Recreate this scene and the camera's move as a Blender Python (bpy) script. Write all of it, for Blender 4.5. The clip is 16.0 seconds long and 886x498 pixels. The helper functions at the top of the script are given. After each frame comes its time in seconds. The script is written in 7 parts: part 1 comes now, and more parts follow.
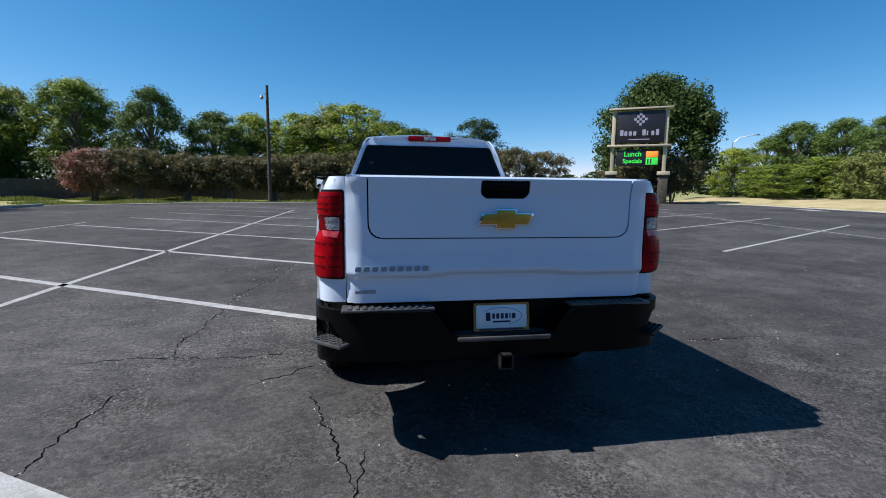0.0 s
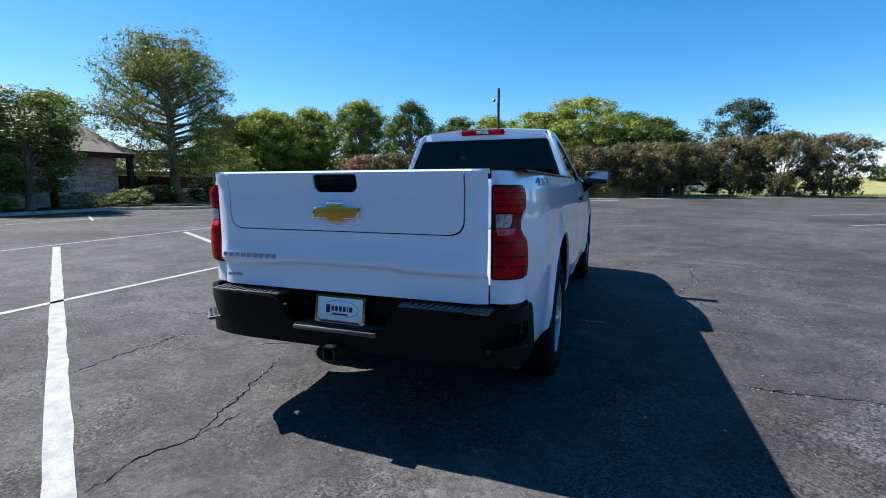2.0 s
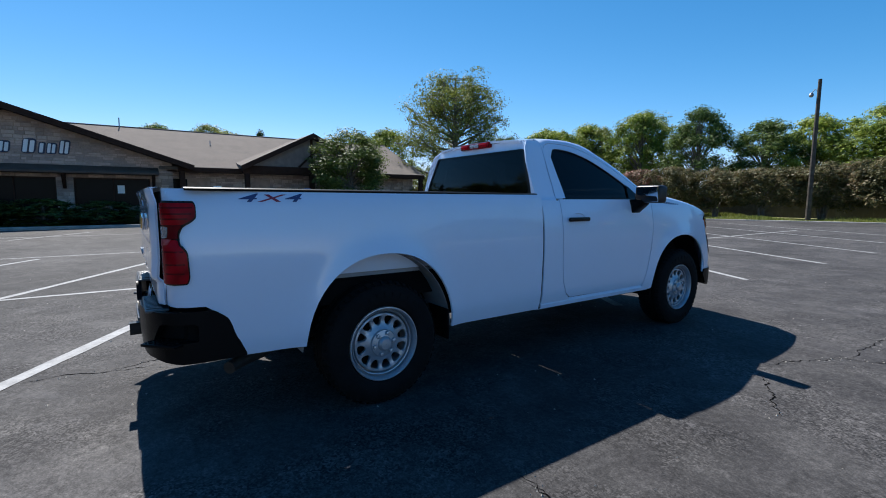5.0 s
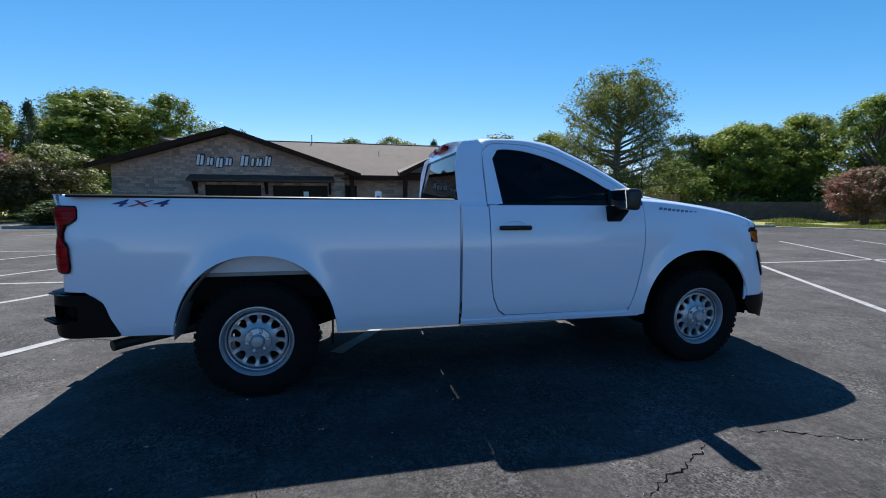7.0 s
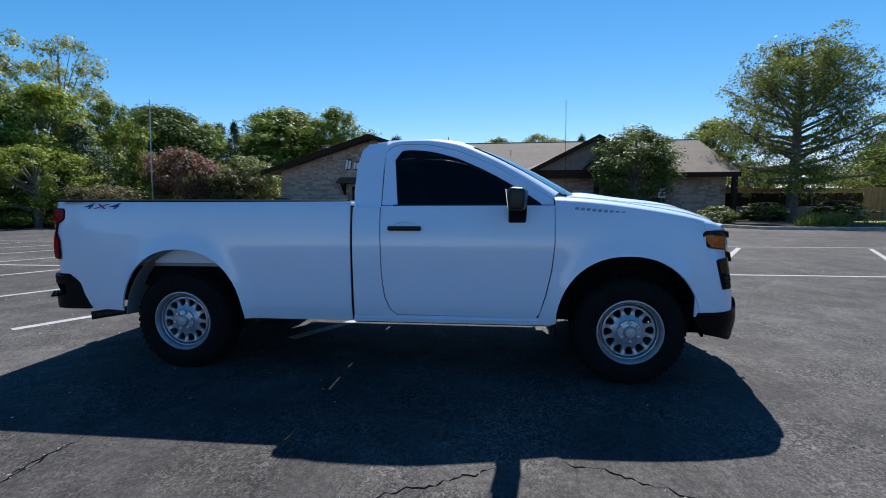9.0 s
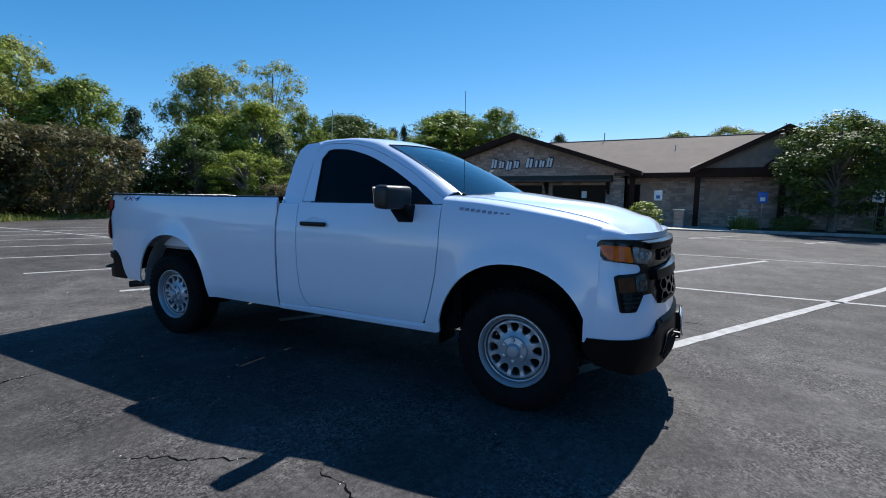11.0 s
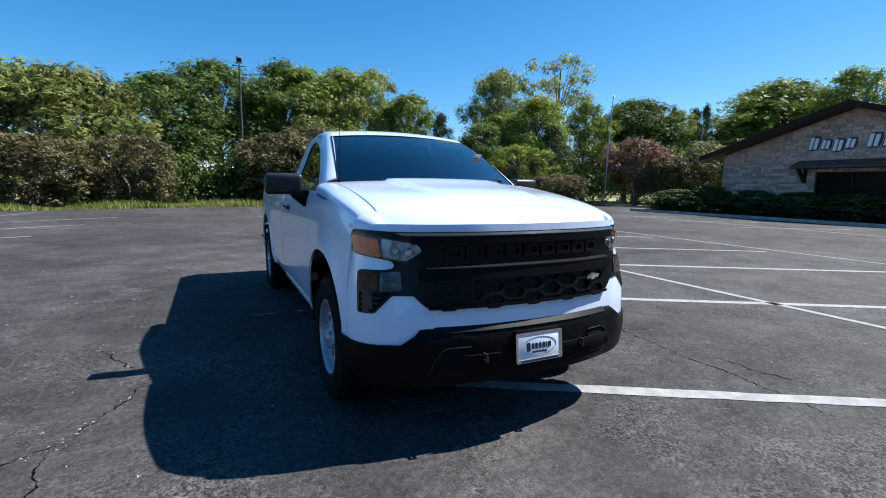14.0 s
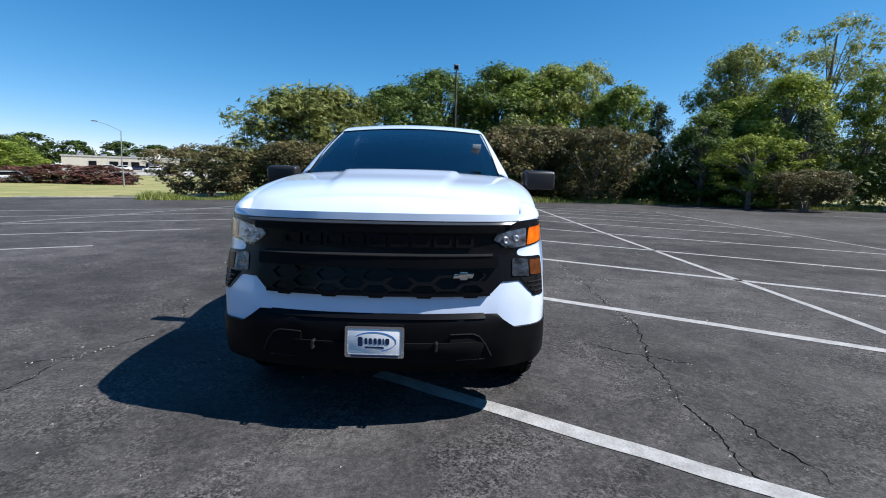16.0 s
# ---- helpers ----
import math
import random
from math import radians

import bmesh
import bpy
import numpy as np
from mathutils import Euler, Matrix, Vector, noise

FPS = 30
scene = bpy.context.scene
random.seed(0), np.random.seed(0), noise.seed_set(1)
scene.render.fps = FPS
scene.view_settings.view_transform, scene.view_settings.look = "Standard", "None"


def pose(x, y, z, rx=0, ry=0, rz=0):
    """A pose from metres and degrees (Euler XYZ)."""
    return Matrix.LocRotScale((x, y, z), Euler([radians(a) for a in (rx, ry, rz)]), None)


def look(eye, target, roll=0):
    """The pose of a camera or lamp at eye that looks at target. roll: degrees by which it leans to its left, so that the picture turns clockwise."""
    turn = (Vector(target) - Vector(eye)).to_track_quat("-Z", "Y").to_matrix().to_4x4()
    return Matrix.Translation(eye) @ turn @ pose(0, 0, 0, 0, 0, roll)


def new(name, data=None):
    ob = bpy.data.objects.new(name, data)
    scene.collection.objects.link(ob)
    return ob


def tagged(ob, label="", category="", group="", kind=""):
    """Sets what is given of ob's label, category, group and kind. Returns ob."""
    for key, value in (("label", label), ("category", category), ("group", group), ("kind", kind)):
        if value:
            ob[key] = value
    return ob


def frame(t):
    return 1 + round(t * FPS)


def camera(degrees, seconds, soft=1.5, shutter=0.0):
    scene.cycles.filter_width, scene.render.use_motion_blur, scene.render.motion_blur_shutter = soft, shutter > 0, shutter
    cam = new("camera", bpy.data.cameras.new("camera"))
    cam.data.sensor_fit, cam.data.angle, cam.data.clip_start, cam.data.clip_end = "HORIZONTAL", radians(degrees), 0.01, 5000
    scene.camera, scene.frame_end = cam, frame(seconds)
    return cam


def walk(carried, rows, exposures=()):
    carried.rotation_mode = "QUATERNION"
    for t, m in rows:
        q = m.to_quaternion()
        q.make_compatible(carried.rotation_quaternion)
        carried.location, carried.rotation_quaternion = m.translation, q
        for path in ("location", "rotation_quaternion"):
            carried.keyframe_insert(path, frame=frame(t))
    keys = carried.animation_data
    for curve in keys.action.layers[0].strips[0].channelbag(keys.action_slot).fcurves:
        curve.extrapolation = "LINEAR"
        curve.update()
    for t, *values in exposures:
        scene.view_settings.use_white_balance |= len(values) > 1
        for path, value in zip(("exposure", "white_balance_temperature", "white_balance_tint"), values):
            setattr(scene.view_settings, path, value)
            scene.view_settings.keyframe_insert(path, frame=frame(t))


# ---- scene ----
cam = camera(87.1, 16.0, 1.0)
PATH = [
    (0, (-0.665, -3.485, 1.342), (-0.346, -1.528, 1.078), 0.7),
    (0.5, (-0.174, -3.482, 1.33), (-0.123, -1.5, 1.067), 0.4),
    (1, (0.338, -3.478, 1.335), (0.131, -1.506, 1.069), 0.1),
    (1.5, (0.82, -3.402, 1.329), (0.366, -1.474, 1.052), 0.1),
    (2, (1.322, -3.243, 1.335), (0.629, -1.389, 1.052), -0.2),
    (2.5, (1.807, -3.071, 1.34), (0.903, -1.309, 1.064), -0.4),
    (3, (2.206, -2.77, 1.35), (1.122, -1.109, 1.094), -0.1),
    (3.5, (2.642, -2.491, 1.347), (1.395, -0.945, 1.113), 0.0),
    (4, (2.989, -2.121, 1.341), (1.593, -0.707, 1.119), 0.1),
    (4.5, (3.362, -1.757, 1.342), (1.831, -0.488, 1.127), 0.2),
    (5, (3.616, -1.339, 1.333), (1.969, -0.223, 1.121), 0.1),
    (7.5, (4.415, 1.065, 1.36), (2.443, 1.329, 1.163), 0.2),
    (8, (4.5, 1.558, 1.37), (2.513, 1.662, 1.169), 0.0),
    (10.5, (4.016, 4.055, 1.363), (2.175, 3.299, 1.158), 0.4),
    (11, (3.767, 4.514, 1.371), (2.005, 3.591, 1.161), 0.8),
    (11.5, (3.524, 5.0, 1.382), (1.857, 3.916, 1.169), 1.0),
    (12, (3.177, 5.388, 1.377), (1.623, 4.147, 1.159), 1.3),
    (12.5, (2.825, 5.781, 1.372), (1.413, 4.382, 1.15), 1.6),
    (13, (2.423, 6.066, 1.366), (1.185, 4.513, 1.129), 1.6),
    (13.5, (1.988, 6.307, 1.369), (0.936, 4.624, 1.121), 1.2),
    (14, (1.547, 6.535, 1.384), (0.686, 4.75, 1.117), 0.9),
    (14.5, (1.054, 6.671, 1.384), (0.404, 4.799, 1.112), 1.0),
    (15, (0.567, 6.832, 1.375), (0.146, 4.897, 1.092), 1.1),
    (15.5, (0.068, 6.848, 1.374), (-0.118, 4.878, 1.084), 1.1),
    (16, (-0.438, 6.871, 1.365), (-0.392, 4.893, 1.073), 1.2),
]
EXPOSURES = [(0, 0.27), (0.5, 0.32), (1.0, 0.5), (1.5, 0.66), (2.5, 0.84), (3.5, 0.82), (4.5, 0.66), (5, 0.5), (8, 0.52), (11, 0.47), (12.5, 0.6), (14, 0.65), (15, 0.55), (16, 0.42)]
walk(cam, [(t, look(eye, target, roll)) for t, eye, target, roll in PATH], EXPOSURES)

# ---- light ----
SUN_WAY = Vector((0.84, -0.062, -1.0)).normalized()      # the way in which the sunlight travels
world = bpy.data.worlds.new("sky")
scene.world = world
world.use_nodes = True
wn, wl = world.node_tree.nodes, world.node_tree.links
sky = wn.new("ShaderNodeTexSky")
sky.sky_type = "NISHITA"
sky.sun_disc = False
sky.sun_elevation = math.asin(-SUN_WAY.z)
sky.sun_rotation = math.atan2(-SUN_WAY.x, -SUN_WAY.y)
sky.altitude = 3500
sky.air_density, sky.dust_density, sky.ozone_density = 1.0, 0.12, 3.0
# a clear dry autumn sky: deep blue away from the sun, paler towards it than the model's air gives
apart, clear = wn.new("ShaderNodeSeparateColor"), wn.new("ShaderNodeCombineColor")
wl.new(sky.outputs["Color"], apart.inputs["Color"])
for channel, power, scale_ in (("Red", 1.8, 0.333), ("Green", 1.0, 0.99), ("Blue", 0.8, 1.565)):
    bend, gain = wn.new("ShaderNodeMath"), wn.new("ShaderNodeMath")
    bend.operation, gain.operation = "POWER", "MULTIPLY"
    bend.inputs[1].default_value, gain.inputs[1].default_value = power, scale_
    wl.new(apart.outputs[channel], bend.inputs[0])
    wl.new(bend.outputs[0], gain.inputs[0])
    if channel == "Red":
        cap, top_ = wn.new("ShaderNodeMath"), wn.new("ShaderNodeMath")
        cap.operation, top_.operation = "MINIMUM", "MULTIPLY"
        top_.inputs[1].default_value = 0.85
        wl.new(apart.outputs["Green"], top_.inputs[0])
        wl.new(gain.outputs[0], cap.inputs[0])
        wl.new(top_.outputs[0], cap.inputs[1])
        gain = cap
    wl.new(gain.outputs[0], clear.inputs[channel])
wl.new(clear.outputs["Color"], wn["Background"].inputs["Color"])
wn["Background"].inputs["Strength"].default_value = 0.106

sun = new("sun", bpy.data.lights.new("sun", "SUN"))
sun.data.energy, sun.data.angle, sun.data.color = 6.15, radians(0.55), (1.0, 0.972, 0.935)
sun.matrix_world = look((-30, 8, 40), Vector((-30, 8, 40)) + SUN_WAY)


# ---- materials ----
def mat(name, color, rough=0.5, metal=0.0, color2=None, scale=3.0, vary=0.35, fine=60.0, grain=0.12, bump=0.0,
        bump_scale=80.0, coat=0.0, island=False, each=False, spec=0.5, emit=0.0):
    """A painted, cast or grown surface: two scales of variation in colour, one of relief."""
    m = bpy.data.materials.new(name)
    m.use_nodes = True
    n, l = m.node_tree.nodes, m.node_tree.links
    b = n["Principled BSDF"]
    b.inputs["Roughness"].default_value, b.inputs["Metallic"].default_value = rough, metal
    b.inputs["Coat Weight"].default_value, b.inputs["Coat Roughness"].default_value = coat, 0.03
    b.inputs["Specular IOR Level"].default_value = spec
    geo = n.new("ShaderNodeNewGeometry")
    big = n.new("ShaderNodeTexNoise")
    big.inputs["Scale"].default_value, big.inputs["Detail"].default_value = scale, 5
    small = n.new("ShaderNodeTexNoise")
    small.inputs["Scale"].default_value, small.inputs["Detail"].default_value = fine, 3
    for t in (big, small):
        l.new(geo.outputs["Position"], t.inputs["Vector"])
    c2 = color2 or tuple(c * (1 - vary) for c in color)
    mix = n.new("ShaderNodeMix")
    mix.data_type = "RGBA"
    mix.inputs["A"].default_value, mix.inputs["B"].default_value = (*color, 1), (*c2, 1)
    ramp = n.new("ShaderNodeMapRange")
    ramp.inputs["From Min"].default_value, ramp.inputs["From Max"].default_value = 0.35, 0.65
    src = big.outputs["Fac"]
    if island or each:
        rnd = n.new("ShaderNodeObjectInfo").outputs["Random"] if each else geo.outputs["Random Per Island"]
        add = n.new("ShaderNodeMath")
        add.operation = "MULTIPLY_ADD"
        add.inputs[1].default_value, add.inputs[2].default_value = 0.6, -0.3
        l.new(rnd, add.inputs[0])
        add2 = n.new("ShaderNodeMath")
        l.new(add.outputs[0], add2.inputs[0])
        l.new(big.outputs["Fac"], add2.inputs[1])
        src = add2.outputs[0]
    l.new(src, ramp.inputs["Value"])
    l.new(ramp.outputs["Result"], mix.inputs["Factor"])
    spk = n.new("ShaderNodeMix")
    spk.data_type, spk.blend_type = "RGBA", "OVERLAY"
    spk.inputs["Factor"].default_value = grain
    l.new(mix.outputs["Result"], spk.inputs["A"])
    l.new(small.outputs["Fac"], spk.inputs["B"])
    l.new(spk.outputs["Result"], b.inputs["Base Color"])
    if emit:
        l.new(spk.outputs["Result"], b.inputs["Emission Color"])
        b.inputs["Emission Strength"].default_value = emit
    if bump:
        tex = n.new("ShaderNodeTexNoise")
        tex.inputs["Scale"].default_value, tex.inputs["Detail"].default_value = bump_scale, 4
        l.new(geo.outputs["Position"], tex.inputs["Vector"])
        bp = n.new("ShaderNodeBump")
        bp.inputs["Strength"].default_value, bp.inputs["Distance"].default_value = bump, 0.02
        l.new(tex.outputs["Fac"], bp.inputs["Height"])
        l.new(bp.outputs["Normal"], b.inputs["Normal"])
    return m


def glass(name, tint, base=0.04, power=4.5):
    """Tinted pane: mirror-like gloss, stronger at a slant, over a darkening filter (base: gloss seen head-on)."""
    m = bpy.data.materials.new(name)
    m.use_nodes = True
    n, l = m.node_tree.nodes, m.node_tree.links
    n.remove(n["Principled BSDF"])
    lw, pw, ma = n.new("ShaderNodeLayerWeight"), n.new("ShaderNodeMath"), n.new("ShaderNodeMath")
    pw.operation, ma.operation = "POWER", "MULTIPLY_ADD"
    pw.inputs[1].default_value = power
    ma.inputs[1].default_value, ma.inputs[2].default_value = 1 - base, base
    tr, gl, mix = n.new("ShaderNodeBsdfTransparent"), n.new("ShaderNodeBsdfGlossy"), n.new("ShaderNodeMixShader")
    tr.inputs["Color"].default_value = (*tint, 1)
    gl.inputs["Roughness"].default_value = 0.0
    l.new(lw.outputs["Facing"], pw.inputs[0])
    l.new(pw.outputs[0], ma.inputs[0])
    l.new(ma.outputs[0], mix.inputs[0])
    l.new(tr.outputs[0], mix.inputs[1])
    l.new(gl.outputs[0], mix.inputs[2])
    l.new(mix.outputs[0], n["Material Output"].inputs["Surface"])
    return m


def leaf_mat(name, a, b, c, gaps=11.0):
    """Leaves: three tones spread leaf by leaf, some light passing through."""
    m = bpy.data.materials.new(name)
    m.use_nodes = True
    n, l = m.node_tree.nodes, m.node_tree.links
    p = n["Principled BSDF"]
    p.inputs["Roughness"].default_value = 0.55
    p.inputs["Specular IOR Level"].default_value = 0.2
    geo, ramp = n.new("ShaderNodeNewGeometry"), n.new("ShaderNodeValToRGB")
    noise_ = n.new("ShaderNodeTexNoise")
    noise_.inputs["Scale"].default_value = 0.55
    l.new(geo.outputs["Position"], noise_.inputs["Vector"])
    mixv = n.new("ShaderNodeMath")
    mixv.operation = "MULTIPLY_ADD"
    mixv.inputs[1].default_value = 0.55
    l.new(geo.outputs["Random Per Island"], mixv.inputs[0])
    half = n.new("ShaderNodeMath")
    half.operation = "MULTIPLY_ADD"
    half.inputs[1].default_value, half.inputs[2].default_value = 0.9, -0.22
    l.new(noise_.outputs["Fac"], half.inputs[0])
    l.new(half.outputs[0], mixv.inputs[2])
    l.new(mixv.outputs[0], ramp.inputs["Fac"])
    e = ramp.color_ramp.elements
    e[0].color, e[1].color = (*[v * 0.52 for v in a], 1), (*[v * 0.88 for v in c], 1)
    e[0].position, e[1].position = 0.1, 0.9
    e.new(0.5).color = (*[v * 0.86 for v in b], 1)
    l.new(ramp.outputs["Color"], p.inputs["Base Color"])
    tl, mix = n.new("ShaderNodeBsdfTranslucent"), n.new("ShaderNodeMixShader")
    l.new(ramp.outputs["Color"], tl.inputs["Color"])
    mix.inputs[0].default_value = 0.27
    l.new(p.outputs[0], mix.inputs[1])
    l.new(tl.outputs[0], mix.inputs[2])
    if gaps:                                   # a spray is many leaflets with gaps between them
        cut, step, out = n.new("ShaderNodeTexNoise"), n.new("ShaderNodeMath"), n.new("ShaderNodeMixShader")
        cut.inputs["Scale"].default_value, cut.inputs["Detail"].default_value = gaps, 1
        l.new(geo.outputs["Position"], cut.inputs["Vector"])
        step.operation = "GREATER_THAN"
        step.inputs[1].default_value = 0.53
        l.new(cut.outputs["Fac"], step.inputs[0])
        l.new(step.outputs[0], out.inputs[0])
        l.new(mix.outputs[0], out.inputs[1])
        l.new(n.new("ShaderNodeBsdfTransparent").outputs[0], out.inputs[2])
        mix = out
    l.new(mix.outputs[0], n["Material Output"].inputs["Surface"])
    return m


def asphalt_mat():
    """Old weathered asphalt: pale worn patches, dark seams of sealer, aggregate speckle and fine cracking."""
    m = bpy.data.materials.new("weathered_asphalt")
    m.use_nodes = True
    n, l = m.node_tree.nodes, m.node_tree.links
    b = n["Principled BSDF"]
    b.inputs["Roughness"].default_value = 0.82
    b.inputs["Specular IOR Level"].default_value = 0.16
    geo = n.new("ShaderNodeNewGeometry")

    def noise_at(scale, detail, rough=0.55, distort=0.0):
        t = n.new("ShaderNodeTexNoise")
        t.inputs["Scale"].default_value, t.inputs["Detail"].default_value = scale, detail
        t.inputs["Roughness"].default_value, t.inputs["Distortion"].default_value = rough, distort
        l.new(geo.outputs["Position"], t.inputs["Vector"])
        return t.outputs["Fac"]

    def ramp(src, stops):
        r = n.new("ShaderNodeValToRGB")
        e = r.color_ramp.elements
        for i, (p, c) in enumerate(stops):
            el = e[i] if i < 2 else e.new(p)
            el.position, el.color = p, (*c, 1)
        l.new(src, r.inputs["Fac"])
        return r.outputs["Color"]

    def blend(a, bb, fac, kind="MIX"):
        x = n.new("ShaderNodeMix")
        x.data_type, x.blend_type = "RGBA", kind
        l.new(a, x.inputs["A"])
        l.new(bb, x.inputs["B"])
        if isinstance(fac, float):
            x.inputs["Factor"].default_value = fac
        else:
            l.new(fac, x.inputs["Factor"])
        return x.outputs["Result"]

    base = ramp(noise_at(0.23, 6, 0.6, 0.6), [(0.30, (0.0325, 0.0315, 0.0316)), (0.70, (0.082, 0.0795, 0.0798))])
    blot = ramp(noise_at(1.7, 5, 0.62), [(0.38, (0.35, 0.35, 0.36)), (0.66, (0.66, 0.66, 0.65))])
    col = blend(base, blot, 0.8, "OVERLAY")
    speck = ramp(noise_at(95, 2, 0.7), [(0.35, (0.25, 0.25, 0.26)), (0.70, (0.82, 0.81, 0.80))])
    col = blend(col, speck, 0.55, "OVERLAY")
    grit = ramp(noise_at(26, 3, 0.7), [(0.36, (0.22, 0.22, 0.22)), (0.66, (0.80, 0.79, 0.78))])
    col = blend(col, grit, 0.5, "OVERLAY")
    wornc = ramp(noise_at(6.5, 5, 0.7, 0.8), [(0.36, (0.30, 0.30, 0.30)), (0.66, (0.74, 0.73, 0.72))])
    col = blend(col, wornc, 0.5, "OVERLAY")
    # scoured pale patches where the binder has worn away
    pale = ramp(noise_at(0.55, 7, 0.68, 1.4), [(0.57, (0.0, 0.0, 0.0)), (0.72, (0.6, 0.6, 0.6))])
    palec = n.new("ShaderNodeRGB")
    palec.outputs[0].default_value = (0.108, 0.105, 0.107, 1)
    col = blend(col, palec.outputs[0], pale)
    # bare aggregate in scattered patches: single stones a centimetre across
    peb = n.new("ShaderNodeTexVoronoi")
    peb.inputs["Scale"].default_value = 85
    l.new(geo.outputs["Position"], peb.inputs["Vector"])
    tone = n.new("ShaderNodeSeparateColor")
    l.new(peb.outputs["Color"], tone.inputs["Color"])
    stones = ramp(tone.outputs["Red"], [(0.15, (0.14, 0.14, 0.14)), (0.92, (0.90, 0.89, 0.88))])
    where = ramp(noise_at(1.1, 6, 0.7, 0.8), [(0.44, (0.12, 0.12, 0.12)), (0.60, (0.9, 0.9, 0.9))])
    col = blend(col, blend(col, stones, 1.0, "OVERLAY"), where)
    # hairline cracking
    vor = n.new("ShaderNodeTexVoronoi")
    vor.feature = "DISTANCE_TO_EDGE"
    vor.inputs["Scale"].default_value = 0.9
    warp = n.new("ShaderNodeTexNoise")
    warp.inputs["Scale"].default_value, warp.inputs["Detail"].default_value = 2.2, 6
    l.new(geo.outputs["Position"], warp.inputs["Vector"])
    addv = n.new("ShaderNodeVectorMath")
    addv.operation = "MULTIPLY_ADD"
    addv.inputs[1].default_value = (0.9, 0.9, 0.9)
    l.new(warp.outputs["Color"], addv.inputs[0])
    l.new(geo.outputs["Position"], addv.inputs[2])
    l.new(addv.outputs[0], vor.inputs["Vector"])
    crack = n.new("ShaderNodeMapRange")
    crack.inputs["From Min"].default_value, crack.inputs["From Max"].default_value = 0.0015, 0.006
    crack.inputs["To Min"].default_value, crack.inputs["To Max"].default_value = 1.0, 0.0
    l.new(vor.outputs["Distance"], crack.inputs["Value"])
    gate = n.new("ShaderNodeMath")
    gate.operation = "MULTIPLY"
    l.new(crack.outputs[0], gate.inputs[0])
    l.new(ramp(noise_at(0.5, 3), [(0.45, (0, 0, 0)), (0.6, (0.75, 0.75, 0.75))]), gate.inputs[1])
    dark = n.new("ShaderNodeRGB")
    dark.outputs[0].default_value = (0.02, 0.02, 0.021, 1)
    col = blend(col, dark.outputs[0], gate.outputs[0])
    l.new(col, b.inputs["Base Color"])
    bp = n.new("ShaderNodeBump")
    bp.inputs["Strength"].default_value, bp.inputs["Distance"].default_value = 0.55, 0.006
    l.new(noise_at(70, 4, 0.7), bp.inputs["Height"])
    l.new(bp.outputs["Normal"], b.inputs["Normal"])
    return m


ASPHALT = asphalt_mat()
PAINT = mat("white_body_paint", (0.655, 0.755, 0.915), 0.28, coat=0.9, vary=0.02, grain=0.02)
BLACK = mat("black_textured_plastic", (0.0045, 0.0045, 0.005), 0.40, vary=0.3, grain=0.2, bump=0.05, bump_scale=400, spec=0.09)
GLOSSBLACK = mat("gloss_black_plastic", (0.007, 0.007, 0.008), 0.25, vary=0.2, spec=0.22)
DARK = mat("dark_underbody", (0.008, 0.008, 0.0085), 0.9, vary=0.4, spec=0.1)
# black step plastic, its colour lightened to stand for sun on the treads
PAD = mat("worn_step_plastic", (0.075, 0.075, 0.078), 0.36, vary=0.4, scale=14, spec=0.6)
LIP = mat("polished_black_trim", (0.022, 0.023, 0.025), 0.2, 0.1, vary=0.15, spec=0.6)
SATIN = mat("worn_satin_black", (0.022, 0.022, 0.024), 0.32, vary=0.3, scale=30, spec=0.3)
MIRRORCAP = mat("grained_black_mirror_shell", (0.022, 0.022, 0.024), 0.38, vary=0.2, bump=0.05, bump_scale=400, spec=0.35)
SHEEN = mat("satin_black_plastic", (0.005, 0.005, 0.0055), 0.36, vary=0.2, spec=0.16)
RUBBER = mat("tyre_rubber", (0.0085, 0.0085, 0.0088), 0.85, spec=0.15, vary=0.3, scale=12, bump=0.1, bump_scale=150)
STEEL = mat("silver_wheel_paint", (0.44, 0.465, 0.51), 0.34, 0.5, vary=0.1, scale=20)
EXHAUST = mat("dull_exhaust_steel", (0.05, 0.047, 0.045), 0.6, 0.5, vary=0.4, scale=20)
CHROME = mat("chrome", (0.75, 0.76, 0.78), 0.12, 1.0, vary=0.05)
GOLD = mat("gold_emblem", (0.60, 0.36, 0.06), 0.32, 0.55, vary=0.15, scale=30)
PRIMER = mat("grey_wheelhouse_paint", (0.31, 0.32, 0.34), 0.55, vary=0.2, scale=9)
REDLENS = mat("red_lamp_lens", (0.42, 0.003, 0.010), 0.25, coat=0.0, color2=(0.20, 0.002, 0.005), scale=10, spec=0.12)
REDDARK = mat("smoked_red_lens", (0.14, 0.003, 0.006), 0.25, coat=0.0, spec=0.15, vary=0.3, scale=14)
CLEARLENS = mat("clear_lamp_lens", (0.50, 0.50, 0.53), 0.18, 0.5, color2=(0.16, 0.15, 0.17), coat=0.6, scale=36, bump=0.5, bump_scale=70)
# colour of the glint painted on the lower red lens
REDLIGHT = mat("pale_red_lens", (0.62, 0.10, 0.12), 0.2, coat=0.3, color2=(0.45, 0.02, 0.03), scale=30)
AMBER = mat("amber_lens", (0.95, 0.20, 0.005), 0.3, coat=0.0, color2=(0.60, 0.085, 0.003), bump=0.3, bump_scale=45, vary=0.2, scale=18, spec=0.15)
AMBERDIM = mat("smoked_amber_lens", (0.105, 0.034, 0.010), 0.3, coat=0.0, vary=0.4, scale=30, spec=0.12)
TINT = glass("tinted_glass", (0.17, 0.175, 0.18), 0.022)
SHIELD = glass("windshield_glass", (0.50, 0.54, 0.55), 0.09, 3.0)
LENS = glass("lamp_cover", (0.98, 0.98, 0.985), 0.02)
